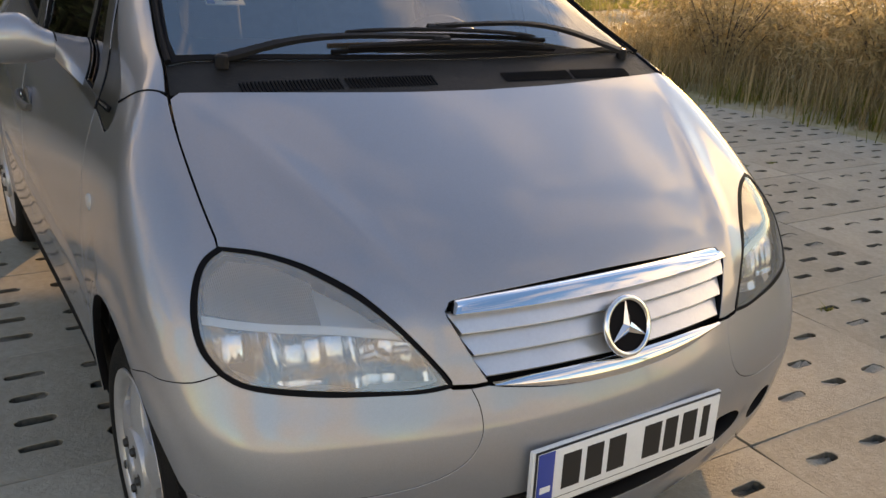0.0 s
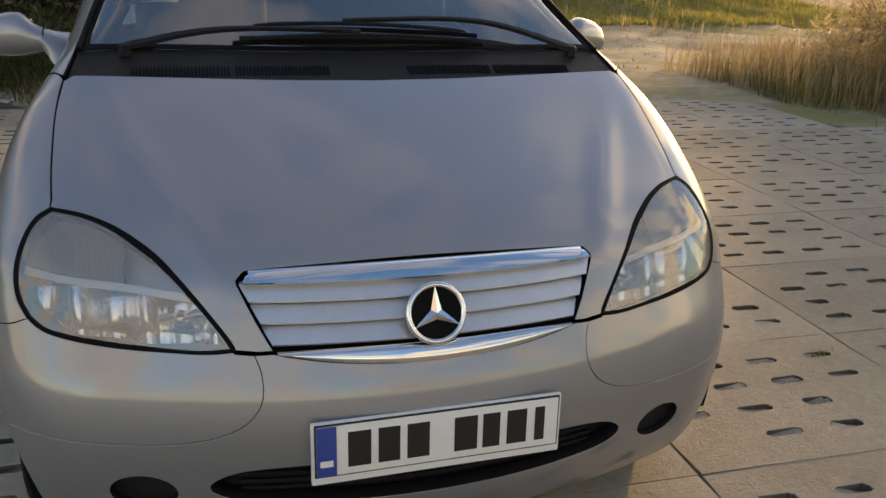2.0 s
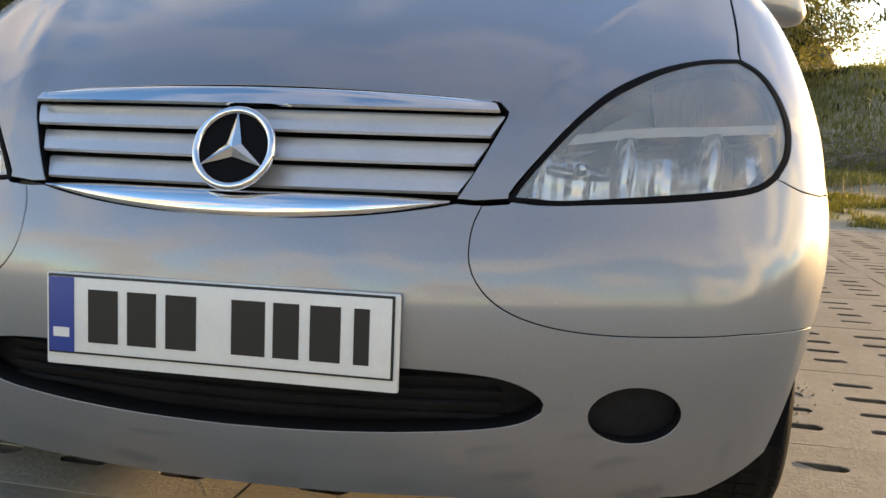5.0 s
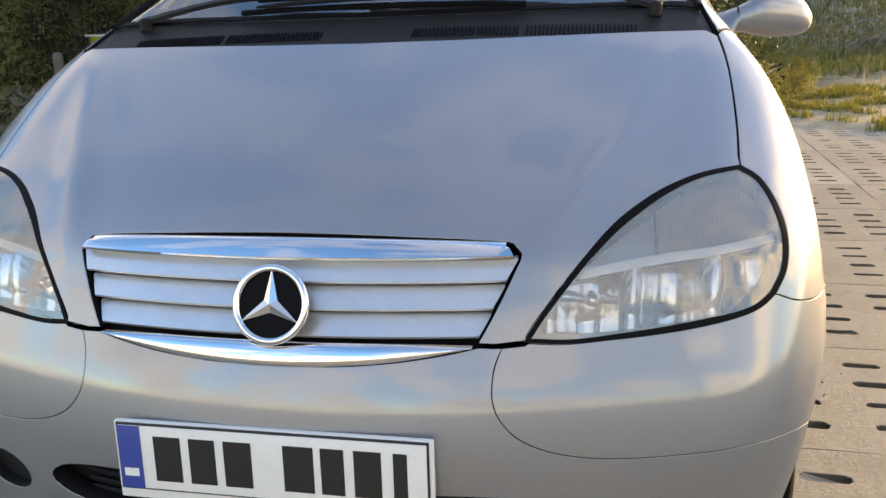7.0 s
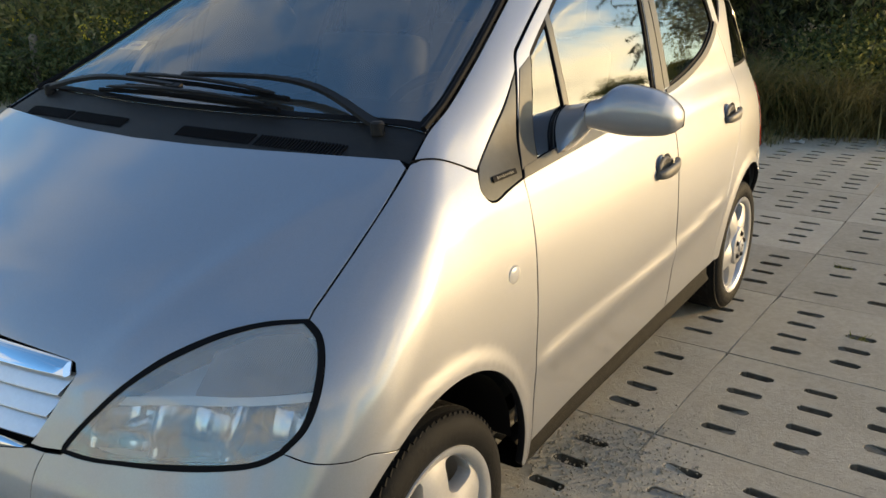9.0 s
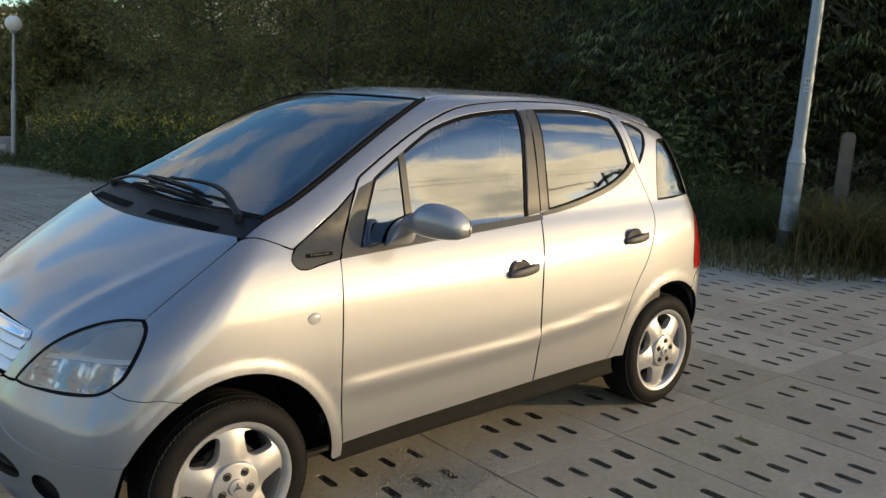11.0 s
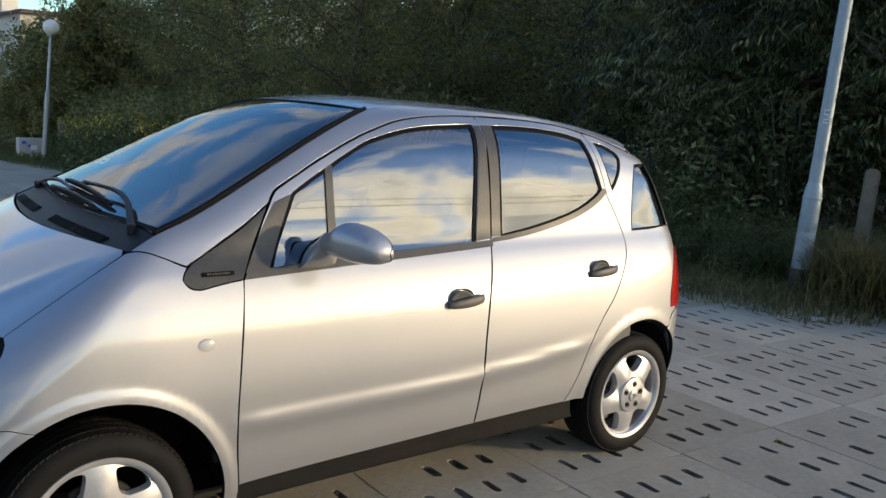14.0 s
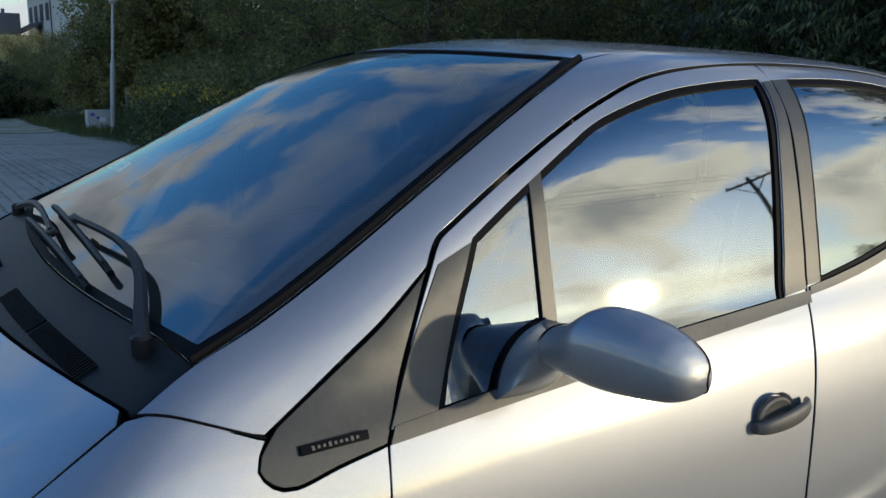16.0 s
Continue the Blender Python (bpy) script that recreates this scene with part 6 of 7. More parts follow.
DARK = "dark leafy tree in shade behind the lot"
plant(make_tree("a", 6.5, 2.3, 21000, .155, .030, LEAF_NEAR_SHADED, 3, label="tree with long drooping leaves in a painted shade tone behind the lamp", low=.20, sprays=True), [(.4, 11.6, 1.0, 0), (-4.2, 13.4, 1.1, 130), (-2.0, 13.5, 1.3, 40), (-3.2, 10.6, 1.0, 20), (1.0, 12.9, 1.1, 250), (-1.1, 10.3, .9, 300), (-5.4, 11.4, 1.05, 75)], "drooping trees")
plant(make_tree("b", 7.5, 2.5, 24000, .075, .04, LEAF_FAR_LIFTED, 5, label=DARK, low=.10), [(-10.0, 13.6, 1.0, 150), (-13.8, 9.8, 1.05, 200), (-21.3, 11.0, 1.2, 10), (-7.2, 15.0, 1.2, 60), (-19.0, 16.5, 1.6, 100), (-29, 13.5, 1.5, 330), (-13.4, 12.6, 1.0, 220), (-17.5, 11.0, 1.15, 70), (-12.5, 15.5, 1.4, 300), (-25, 12.5, 1.4, 15), (-5.9, 13.6, .9, 95)], "dark trees")
plant(make_tree("c", 5.2, 2.4, 30000, .115, .07, LEAF_GOLD, 8, label="leafy tree with golden sunlit leaves", low=.03), [(4.5, 21.3, .85, 0), (2.4, 21.6, .9, 90), (14.5, 44, 1.05, 30), (19, 46, 1.2, 80), (24, 47, 1.1, 140), (9.5, 46, 1.15, 190)], "golden trees")
plant(make_tree("d", 8.5, 3.0, 12000, .13, .07, LEAF_FAR_LIFTED, 11, label="tall dark tree at the far end of the verge", low=.2), [(-33, 12.5, 1.0, 0), (-52, 7.5, .55, 100), (-56, 9.6, .62, 160), (-50, 9.5, .6, 210), (-60, 5.5, .6, 20), (-48, 12, .8, 300), (-66, 8.5, .62, 45), (-41, 14, 1.1, 140), (-36, 17, 1.2, 200), (-45, 10.5, .8, 250), (-27, 18, 1.3, 30)], "far trees")
plant(make_tree("e", 6.3, 2.1, 30000, .15, .09, LEAF_FAR_LIFTED, 17, label="dense round dark green tree behind the globe lamp", low=.06), [(-33.5, 9.9, 1.17, 0), (-36.5, 11.6, 1.15, 110), (-36.5, 9.6, .85, 200), (-38, 8.8, .95, 40)], "round trees")


def bushes(spots, r, h, leaves, length, width, material, seed, label, group, flowers=None):
    """Low dense shrubs; one is built and the rest are copies."""
    rng = np.random.default_rng(seed)
    t = thing("shrub", label, "shrub")
    a = rng.uniform(0, 2 * np.pi, leaves)
    q = np.sqrt(rng.uniform(0, 1, leaves)) * r * (1 + .25 * np.sin(3 * a + seed) + .15 * np.sin(7 * a))
    top = h * np.sqrt(np.clip(1 - (q / (r * 1.4)) ** 2, .05, 1)) * (1 + .22 * np.sin(5 * a + 2) * np.sin(q * 9))
    z = top * rng.uniform(0, 1, leaves) ** .6
    crown_ob = put("foliage", leaf_mesh("foliage", np.stack([q * np.cos(a), q * np.sin(a), z], 1), .05, length, width, rng), material, t)
    tagged(crown_ob, kind="stuff")
    bm = bmesh.new()
    for k in range(22):
        b = rng.uniform(0, 2 * np.pi)
        e = rng.uniform(.3, 1.0) * r
        tube(bm, [(.1 * e * math.cos(b), .1 * e * math.sin(b), -.1), (.5 * e * math.cos(b), .5 * e * math.sin(b), h * .5), (e * math.cos(b), e * math.sin(b), h * rng.uniform(.7, 1.15))], [.010, .007, .003], 4, caps=False)
    tagged(part("stem", bm, BARK, t), kind="stuff")
    if flowers:
        n = 42
        b = rng.uniform(0, 2 * np.pi, n)
        e = np.sqrt(rng.uniform(0, 1, n)) * r
        fl = put("blossom", leaf_mesh("blossom", np.stack([e * np.cos(b), e * np.sin(b), h * rng.uniform(.85, 1.25, n)], 1).repeat(5, 0), .03, .045, .03, rng), flowers, t)
        tagged(fl, kind="stuff")
    plant(t, spots, group)


rng = np.random.default_rng(21)
line = [(.3, 8.6), (-2.9, 8.3), (-3.6, 9.0), (-4.4, 9.4), (-9.4, 7.6), (-9.2, 6.7), (-10.4, 6.2), (-11.7, 5.9), (-13.0, 5.8), (-14.4, 6.0), (-15.9, 5.8), (-17.4, 6.1), (-19.0, 6.4), (-20.7, 6.5), (-22.5, 6.7), (-24.5, 7.2), (-26.5, 7.6), (-28.4, 7.9), (-31, 8.9), (-34, 9.0), (-38, 9.2)]
spots = [(x + rng.normal() * .15, y + rng.normal() * .15 - .01 * min(0, x + 12), rng.uniform(.75, 1.15) * (1 - .02 * min(0, x + 10)), rng.uniform(0, 360)) for x, y in line]
bushes(spots[::2], .85, .85, 3600, .075, .035, LEAF_WEED, 31, "dense dark green weeds along the paving", "verge shrubs")
near = [p for p in spots[1::2] if p[0] > -9]
far = [p for p in spots[1::2] if p[0] <= -9]
bushes(near, .80, .85, 3600, .09, .03, LEAF_WEED, 36, "tall dark weeds by the paving", "verge shrubs")
bushes(far, .80, 1.0, 3600, .09, .03, LEAF_WEED, 32, "tall weeds with small yellow flowers", "verge shrubs", FLOWER)
spots = [(x + rng.normal() * .3, y + 1.7 + rng.normal() * .3, rng.uniform(1.2, 1.9) * (1 - .02 * min(0, x + 10)), rng.uniform(0, 360)) for x, y in line]
bushes([p for p in spots if p[0] > -6], .95, .95, 4200, .07, .028, LEAF_NEAR_SHADED, 39, "low shrub in a painted shade tone under the drooping trees", "under shrubs")
bushes([p for p in spots if p[0] <= -6], .95, 1.05, 4200, .08, .036, LEAF_FAR_LIFTED, 33, "leafy green shrub under the trees", "under shrubs")
spots = [(-53 - .9 * k + rng.normal() * .6, 4.6 + .62 * k + rng.normal() * .4, rng.uniform(2.1, 2.7), rng.uniform(0, 360)) for k in range(11)]
spots += [(-56 - 3 * k, 4.2 + rng.normal() * .6, rng.uniform(1.5, 2.2), rng.uniform(0, 360)) for k in range(7)]
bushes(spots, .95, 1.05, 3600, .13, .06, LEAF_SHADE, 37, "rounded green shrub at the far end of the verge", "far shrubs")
spots = [(.4, 8.2, .9, 20), (1.2, 8.5, .75, 80), (1.9, 8.8, .55, 140), (1.5, 9.6, .9, 200), (.6, 9.4, 1.1, 260), (2.6, 9.9, .45, 300), (2.2, 11.0, .55, 30), (1.2, 11.0, 1.2, 0), (3.0, 11.9, .45, 110), (2.6, 13.4, .6, 170)]
bushes(spots, .80, .80, 3800, .07, .032, LEAF_GOLD, 34, "sunlit olive weeds at the sandy edge", "sunlit shrubs")
spots = [(7.6 + rng.normal() * .4, y, rng.uniform(.8, 1.3), rng.uniform(0, 360)) for y in np.arange(-2, 6.5, .9)]
bushes(spots, .9, .9, 3000, .10, .02, GRASS_DRY, 35, "dry golden weeds beside the lot", "dry shrubs")


def grass(name, area_of, count, h, w, material, seed, label, lean=.35):
    """Single blades over a stretch of ground."""
    rng = np.random.default_rng(seed)
    p = area_of(rng, count)
    n = len(p)
    z = np.concatenate([height(c) for c in np.array_split(p, max(1, n // 4000))])
    a = rng.uniform(0, 2 * np.pi, n)
    L = h * rng.uniform(.35, 1.25, n)
    bend = L * rng.uniform(.1, 1.0, n) * lean * 2
    s = np.stack([-np.sin(a), np.cos(a), np.zeros(n)], 1) * (w * rng.uniform(.6, 1.3, n))[:, None]
    d = np.stack([np.cos(a), np.sin(a), np.zeros(n)], 1)
    c = np.column_stack([p, z - .02])
    up = np.array([0, 0, 1.0])
    m1 = c + d * (bend * .3)[:, None] + up * (L * .6)[:, None]
    tip = c + d * bend[:, None] + up * (L * .95)[:, None]
    V = np.stack([c - s, c + s, m1 + s * .7, m1 - s * .7, tip], 1).reshape(-1, 3)
    i = np.arange(n) * 5
    F = np.concatenate([np.stack([i, i + 1, i + 2], 1), np.stack([i, i + 2, i + 3], 1), np.stack([i + 3, i + 2, i + 4], 1)])
    me = bpy.data.meshes.new(name)
    me.from_pydata(V.tolist(), [], F.tolist())
    return tagged(put(name, me, material), label, "grass", kind="stuff")


def band(x0, x1, y0, y1, d0, d1, clump=0.0):
    """Random places in a rectangle that lie between d0 and d1 metres past the lot's edge."""
    def pick(rng, n):
        p = np.stack([rng.uniform(x0, x1, n * 2), rng.uniform(y0, y1, n * 2)], 1)
        if clump:
            keep = ripple(p[:, 0], p[:, 1], 2.2) + .6 * ripple(p[:, 1], p[:, 0], 5.1) > clump
            p = p[keep]
        d = np.concatenate([beyond(c) for c in np.array_split(p, max(1, len(p) // 4000))])
        k = rng.uniform(0, 1, len(p)) * .35
        return p[(d > d0 + k) & (d < d1)][:n]
    return pick


grass("verge_grass", band(-34, 1.2, 4.5, 11, -.10, 2.8), 40000, .13, .006, LEAF_WEED, 41, "dark green grass along the verge", lean=1.1)
grass("far_verge_grass", band(-54, -27, 2.5, 12, .05, 7), 16000, .34, .016, GRASS_FAR, 53, "long green grass on the far verge")
grass("lamp_grass", band(-2.4, .9, 5.6, 8.6, -.16, 2.4), 6000, .20, .005, GRASS_OLIVE, 42, "long arching grass round the lamp pole", lean=1.1)
grass("dry_verge", band(-2.6, 1.0, 5.7, 9, -.15, 2.6), 160, .38, .003, GRASS_DRY, 43, "dry stalks among the weeds", lean=.8)
grass("sunny_grass", band(.3, 4.0, 6.6, 13, -.15, 4.0, .05), 22000, .11, .005, GRASS_GREEN, 44, "short sunlit grass at the sandy edge")
grass("bank_grass", band(5.4, 13, -6, 7.5, .15, 7), 30000, .55, .006, GRASS_DRY, 45, "tall dry golden grass on the bank")
grass("bank_green", band(5.4, 9, -5, 6.5, -.10, 1.6, .1), 9000, .28, .006, GRASS_GREEN, 46, "green grass at the foot of the bank")
grass("hill_grass", band(1.5, 15, 12.5, 27, 1.5, 40), 95000, .15, .012, GRASS_SUN_TONE, 47, "sunlit grass on the hill")
grass("hill_dry", band(2, 22, 11, 34, 3.0, 40, .3), 12000, .30, .008, GRASS_DRY, 48, "dry grass on the hill")
grass("sand_tufts", band(2.4, 9, 7, 16, .4, 9, .75), 5000, .07, .005, GRASS_GREEN, 49, "sparse tufts on the sand", lean=.8)



def clump(x, y, n, h, r, material, seed, label):
    """A tuft of long arching blades from one root."""
    q = np.random.default_rng(seed)
    grass("grass_clump", lambda _, c: np.stack([x + q.normal(size=c) * r, y + q.normal(size=c) * r], 1), n, h, .005, material, seed, label, lean=.9)


weed_spots = [(x, y, s, r) for x, y, s, r in ((-2.3, 6.9, .55, 10), (-1.9, 7.4, .7, 80), (-1.5, 7.0, .5, 150), (-.3, 7.3, .6, 210), (.1, 7.5, .55, 300), (-1.3, 7.9, .7, 40), (-.5, 8.0, .7, 100), (-2.7, 7.7, .75, 170), (-2.1, 8.2, .8, 250))]
bushes(weed_spots, .75, .75, 3200, .06, .028, LEAF_WEED, 38, "low dark weeds with small leaves by the lamp", "lamp weeds")
clump(LAMPX + .48, LAMPY + .12, 1500, .66, .17, GRASS_OLIVE, 81, "arching clump of golden brown grass by the lamp")
clump(LAMPX + 1.25, LAMPY + .22, 1300, .58, .20, GRASS_OLIVE, 84, "arching clump of dull golden grass on the verge")
clump(LAMPX + 1.95, LAMPY + .40, 1000, .50, .20, GRASS_OLIVE, 85, "arching clump of dull golden grass on the verge")
clump(LAMPX + .80, LAMPY + .30, 700, .50, .14, LEAF_WEED, 82, "dark clump of grass on the verge")
clump(LAMPX - .45, LAMPY + .15, 600, .45, .12, LEAF_WEED, 83, "dark clump of grass on the verge")

# a bare stick on the weeds and a heap of dry brush by the sandy track
bm = bmesh.new()
z = at_ground(1.8, 8.0)
tube(bm, [(1.15, 7.75, z + .10), (1.5, 7.95, z + .24), (1.95, 8.2, z + .37), (2.25, 8.3, z + .50)], [.014, .013, .010, .006], 6)
tagged(part("stick", bm, varied("dead_wood", [(0.25, 0.21, 0.16), (0.38, 0.33, 0.27)], 12.0, 0.9)), "pale bare stick leaning on the weeds", "stick")
bm = bmesh.new()
for k in range(160):
    c = np.array([5.6, 15.4, at_ground(5.6, 15.4)]) + rng.normal(size=3) * [.75, .6, .12]
    c[2] = at_ground(c[0], c[1]) + abs(rng.normal()) * .18
    d = rng.normal(size=3) * [.5, .5, .22]
    tube(bm, [c - d * .5, c + rng.normal(size=3) * .06, c + d * .5], [.010, .008, .003], 4, caps=False)
tagged(part("brush_heap", bm, varied("dry_brush", [(0.20, 0.17, 0.14), (0.34, 0.30, 0.26)], 8.0, 0.95)), "heap of dry grey brushwood by the track", "brushwood", kind="stuff")

# ---- house behind the trees ----
PLASTER = varied("house_plaster", [(0.52, 0.50, 0.45), (0.62, 0.60, 0.55)], 1.2, 0.9, 0.2, 20.0)
ROOF_TILE = varied("house_roof", [(0.07, 0.05, 0.045), (0.12, 0.08, 0.07)], 3.0, 0.8, 0.4, 12.0)
PANE = principled("house_pane", (0.03, 0.035, 0.04), 0.6, spec=0.05)
FRAME_W = principled("house_frame", (0.16, 0.16, 0.16), 0.7, spec=0.1)
DARK_PLASTER = varied("dark_plaster", [(0.10, 0.10, 0.11), (0.16, 0.16, 0.17)], 1.5, 0.9, 0.2, 20.0)
YELLOW_PLASTER = varied("yellow_plaster", [(0.52, 0.46, 0.24), (0.60, 0.54, 0.30)], 1.5, 0.9, 0.2, 20.0)


def slab_of(bm, plan, z0, z1, out=0.0):
    """An upright block over a plan, widened all round by out."""
    c = np.mean(plan, 0)
    ring = [np.array(p) + (np.array(p) - c) / np.linalg.norm(np.array(p) - c) * out for p in plan]
    a, b = [[bm.verts.new((x, y, z)) for x, y in ring] for z in (z0, z1)]
    bm.faces.new(a[::-1])
    bm.faces.new(b)
    for i in range(len(a)):
        bm.faces.new((a[i], a[(i + 1) % len(a)], b[(i + 1) % len(a)], b[i]))


house = thing("house", "large pale plastered house with a flat dark eave behind trees", "house", (-82, 14.4, -2.0))
PLAN = [(-18, .7), (0, 0), (10, .9), (12, 9.5), (-16, 11)]
bm = bmesh.new()
slab_of(bm, PLAN, 0, 8.7)
part("wall", bm, PLASTER, house, smooth=False)
bm = bmesh.new()
slab_of(bm, PLAN, 8.7, 8.84, .7)
slab_of(bm, PLAN, 8.84, 9.1, -.9)
part("roof", bm, ROOF_TILE, house, "low dark roof with wide eaves", smooth=False)
bm = bmesh.new()
tube(bm, [(-18.2, -.1, 8.6), (0, -.75, 8.6), (10.2, .2, 8.6)], .09, 8)
tube(bm, [(-.2, -.12, 8.5), (-.2, -.12, .2)], .06, 8)
part("gutter", bm, ROOF_TILE, house)
for cx, w in ((3.3, 1.0), (5.6, 1.25)):
    bm = bmesh.new()
    box(bm, (w, w, 1.5), pose(cx, .95, 9.4), .02)
    box(bm, (w + .16, w + .16, .12), pose(cx, .95, 10.45), .02)
    for dx in (-1, 1):
        for dy in (-1, 1):
            box(bm, (.14, .14, .3), pose(cx + dx * (w / 2 - .07), .95 + dy * (w / 2 - .07), 10.27))
    part("chimney", bm, PLASTER if w > 1.1 else DARK_PLASTER, house, "capped chimney stack", smooth=False)
for wx in (-15.2, -11.2, -7.0, -3.0):
    wy = -.7 / 18 * wx
    for z in (3.6, 6.9):
        bm = bmesh.new()
        box(bm, (1.9, .10, 1.6), pose(wx, wy - .02, z, 0, 0, -2.2))
        win = part("window", bm, FRAME_W, house, smooth=False)
        bm = bmesh.new()
        box(bm, (1.65, .04, 1.4), pose(wx, wy - .075, z, 0, 0, -2.2))
        part("pane", bm, PANE, win, smooth=False)
annex = thing("house", "low yellow house with a dark boxy upper storey", "house", (-92, 12.2, -2.2))
bm = bmesh.new()
box(bm, (6, 4.0, 5.0), pose(0, 0, 2.5))
part("wall", bm, YELLOW_PLASTER, annex, smooth=False)
bm = bmesh.new()
box(bm, (5, 2.5, 2.0), pose(-.2, -.6, 6.0), .03)
box(bm, (.3, .3, .6), pose(1.5, -.7, 7.1), .03)
part("attic", bm, DARK_PLASTER, annex, "dark grey boxy upper storey", smooth=False)
bm = bmesh.new()
box(bm, (6.6, 2.6, .16), pose(0, 1.3, 5.6, 28))
part("roof", bm, ROOF_TILE, annex, "sloping dark roof", smooth=False)

# near-black leaf tone that stands in for the shade inside the wood
WOOD_SHADE_TONE = varied("wood_shade_tone", [(0.008, 0.011, 0.005), (0.02, 0.026, 0.011), (0.04, 0.045, 0.018)], 1.1, 0.95, 0.8, 3.0, fine=8.0)

# bumpy sheet far behind the first trees; near-black tone paints shade between them
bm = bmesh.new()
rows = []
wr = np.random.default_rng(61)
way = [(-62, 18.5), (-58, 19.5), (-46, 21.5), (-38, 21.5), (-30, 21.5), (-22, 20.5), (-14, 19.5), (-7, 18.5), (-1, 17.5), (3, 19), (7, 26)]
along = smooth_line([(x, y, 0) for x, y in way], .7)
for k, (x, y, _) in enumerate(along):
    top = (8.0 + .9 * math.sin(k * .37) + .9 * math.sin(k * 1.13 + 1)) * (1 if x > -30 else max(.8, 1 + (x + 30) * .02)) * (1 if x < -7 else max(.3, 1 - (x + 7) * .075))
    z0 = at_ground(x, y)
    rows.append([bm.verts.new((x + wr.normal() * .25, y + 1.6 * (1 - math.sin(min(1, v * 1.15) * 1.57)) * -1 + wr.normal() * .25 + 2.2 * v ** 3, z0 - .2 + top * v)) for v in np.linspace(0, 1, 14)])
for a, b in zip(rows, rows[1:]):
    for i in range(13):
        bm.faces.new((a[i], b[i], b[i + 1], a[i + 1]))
tagged(part("wood_backdrop", bm, WOOD_SHADE_TONE), "bumpy backdrop sheet in a painted shade tone for the wood behind the first trees", "wood", kind="stuff")

# ---- power line, street lamp and tree line across the road ----
POLE_WOOD = varied("pole_wood", [(0.07, 0.055, 0.045), (0.13, 0.105, 0.085)], 5.0, 0.9, 0.5, 40.0)
tips = []
for x, y in ((18.9, 29.0), (16.0, -16.0)):
    z = at_ground(x, y)
    pl = thing("power_pole", "dark wooden power pole with a braced cross-arm", "power pole", (x, y, z), "power poles")
    bm = bmesh.new()
    tube(bm, [(0, 0, -.3), (0, 0, 10.4 - z)], [.15, .10], 12)
    part("pole", bm, POLE_WOOD, pl)
    bm = bmesh.new()
    box(bm, (2.6, .12, .14), pose(0, -.1, 10.0 - z), .01)
    part("cross_arm", bm, POLE_WOOD, pl)
    for s in (-1, 1):
        bm = bmesh.new()
        tube(bm, [(s * .9, -.12, 9.95 - z), (0, -.12, 9.0 - z)], .035, 6)
        part("brace", bm, POLE_WOOD, pl)
    for dx in (-1.2, -.6, .6, 1.2):
        bm = bmesh.new()
        spin(bm, [(.02, 0), (.05, .04), (.03, .08), (.05, .12), (.03, .18), (0, .19)], 12, Matrix.Translation((dx, -.1, 10.06 - z)))
        part("insulator", bm, STEEL_DARK, pl)
    tips.append([Vector((x + dx, y - .1, 10.24)) for dx in (-1.2, -.6, .6, 1.2)])
for a, b in zip(*tips):
    bm = bmesh.new()
    tube(bm, [a.lerp(b, u) - Vector((0, 0, .9 * 4 * u * (1 - u))) for u in np.linspace(0, 1, 13)], .012, 5)
    tagged(part("power_line", bm, STEEL_DARK), "thin dark power line between two poles", "cable", "power lines")
bm = bmesh.new()
rows = []
tr = np.random.default_rng(71)
for k, az in enumerate(np.linspace(20, 100, 120)):
    r = 95 + 6 * math.sin(k * .2)
    top = 1.2 + (6.0 + 1.6 * math.sin(k * .31) + 1.1 * math.sin(k * .83 + 1) + .6 * tr.normal()) * min(1, max(0, (az - 38) / 14)) ** .7
    rows.append([bm.verts.new(((r + 2 * v * v) * math.cos(radians(az)) + tr.normal() * .3, (r + 2 * v * v) * math.sin(radians(az)) + tr.normal() * .3, -1 + (top + 1) * v)) for v in np.linspace(0, 1, 8)])
for a, b in zip(rows, rows[1:]):
    for i in range(7):
        bm.faces.new((a[i], b[i], b[i + 1], a[i + 1]))
tagged(part("tree_line", bm, LEAF_FAR_LIFTED), "dark line of distant trees beyond the fields", "wood", kind="stuff")

# ---- concrete slabs of the lot ----
SLAB = varied("slab_concrete", [(0.25, 0.222, 0.172), (0.325, 0.292, 0.232), (0.40, 0.362, 0.295)], 2.2, 0.92, 0.6, 70.0, fine=14.0, per="object")
SLAB_FAR = varied("slab_concrete_far", [(0.25, 0.222, 0.172), (0.325, 0.292, 0.232), (0.40, 0.362, 0.295)], 2.2, 0.92, 0.6, 70.0, fine=14.0, per="island")
SLOT_DIRT = varied("slot_dirt", [(0.06, 0.052, 0.041), (0.12, 0.104, 0.08), (0.19, 0.165, 0.13)], 9.0, 0.95, 0.5, 70.0)
SX, SY, TURN_SLABS = 1.03, .748, -1.9


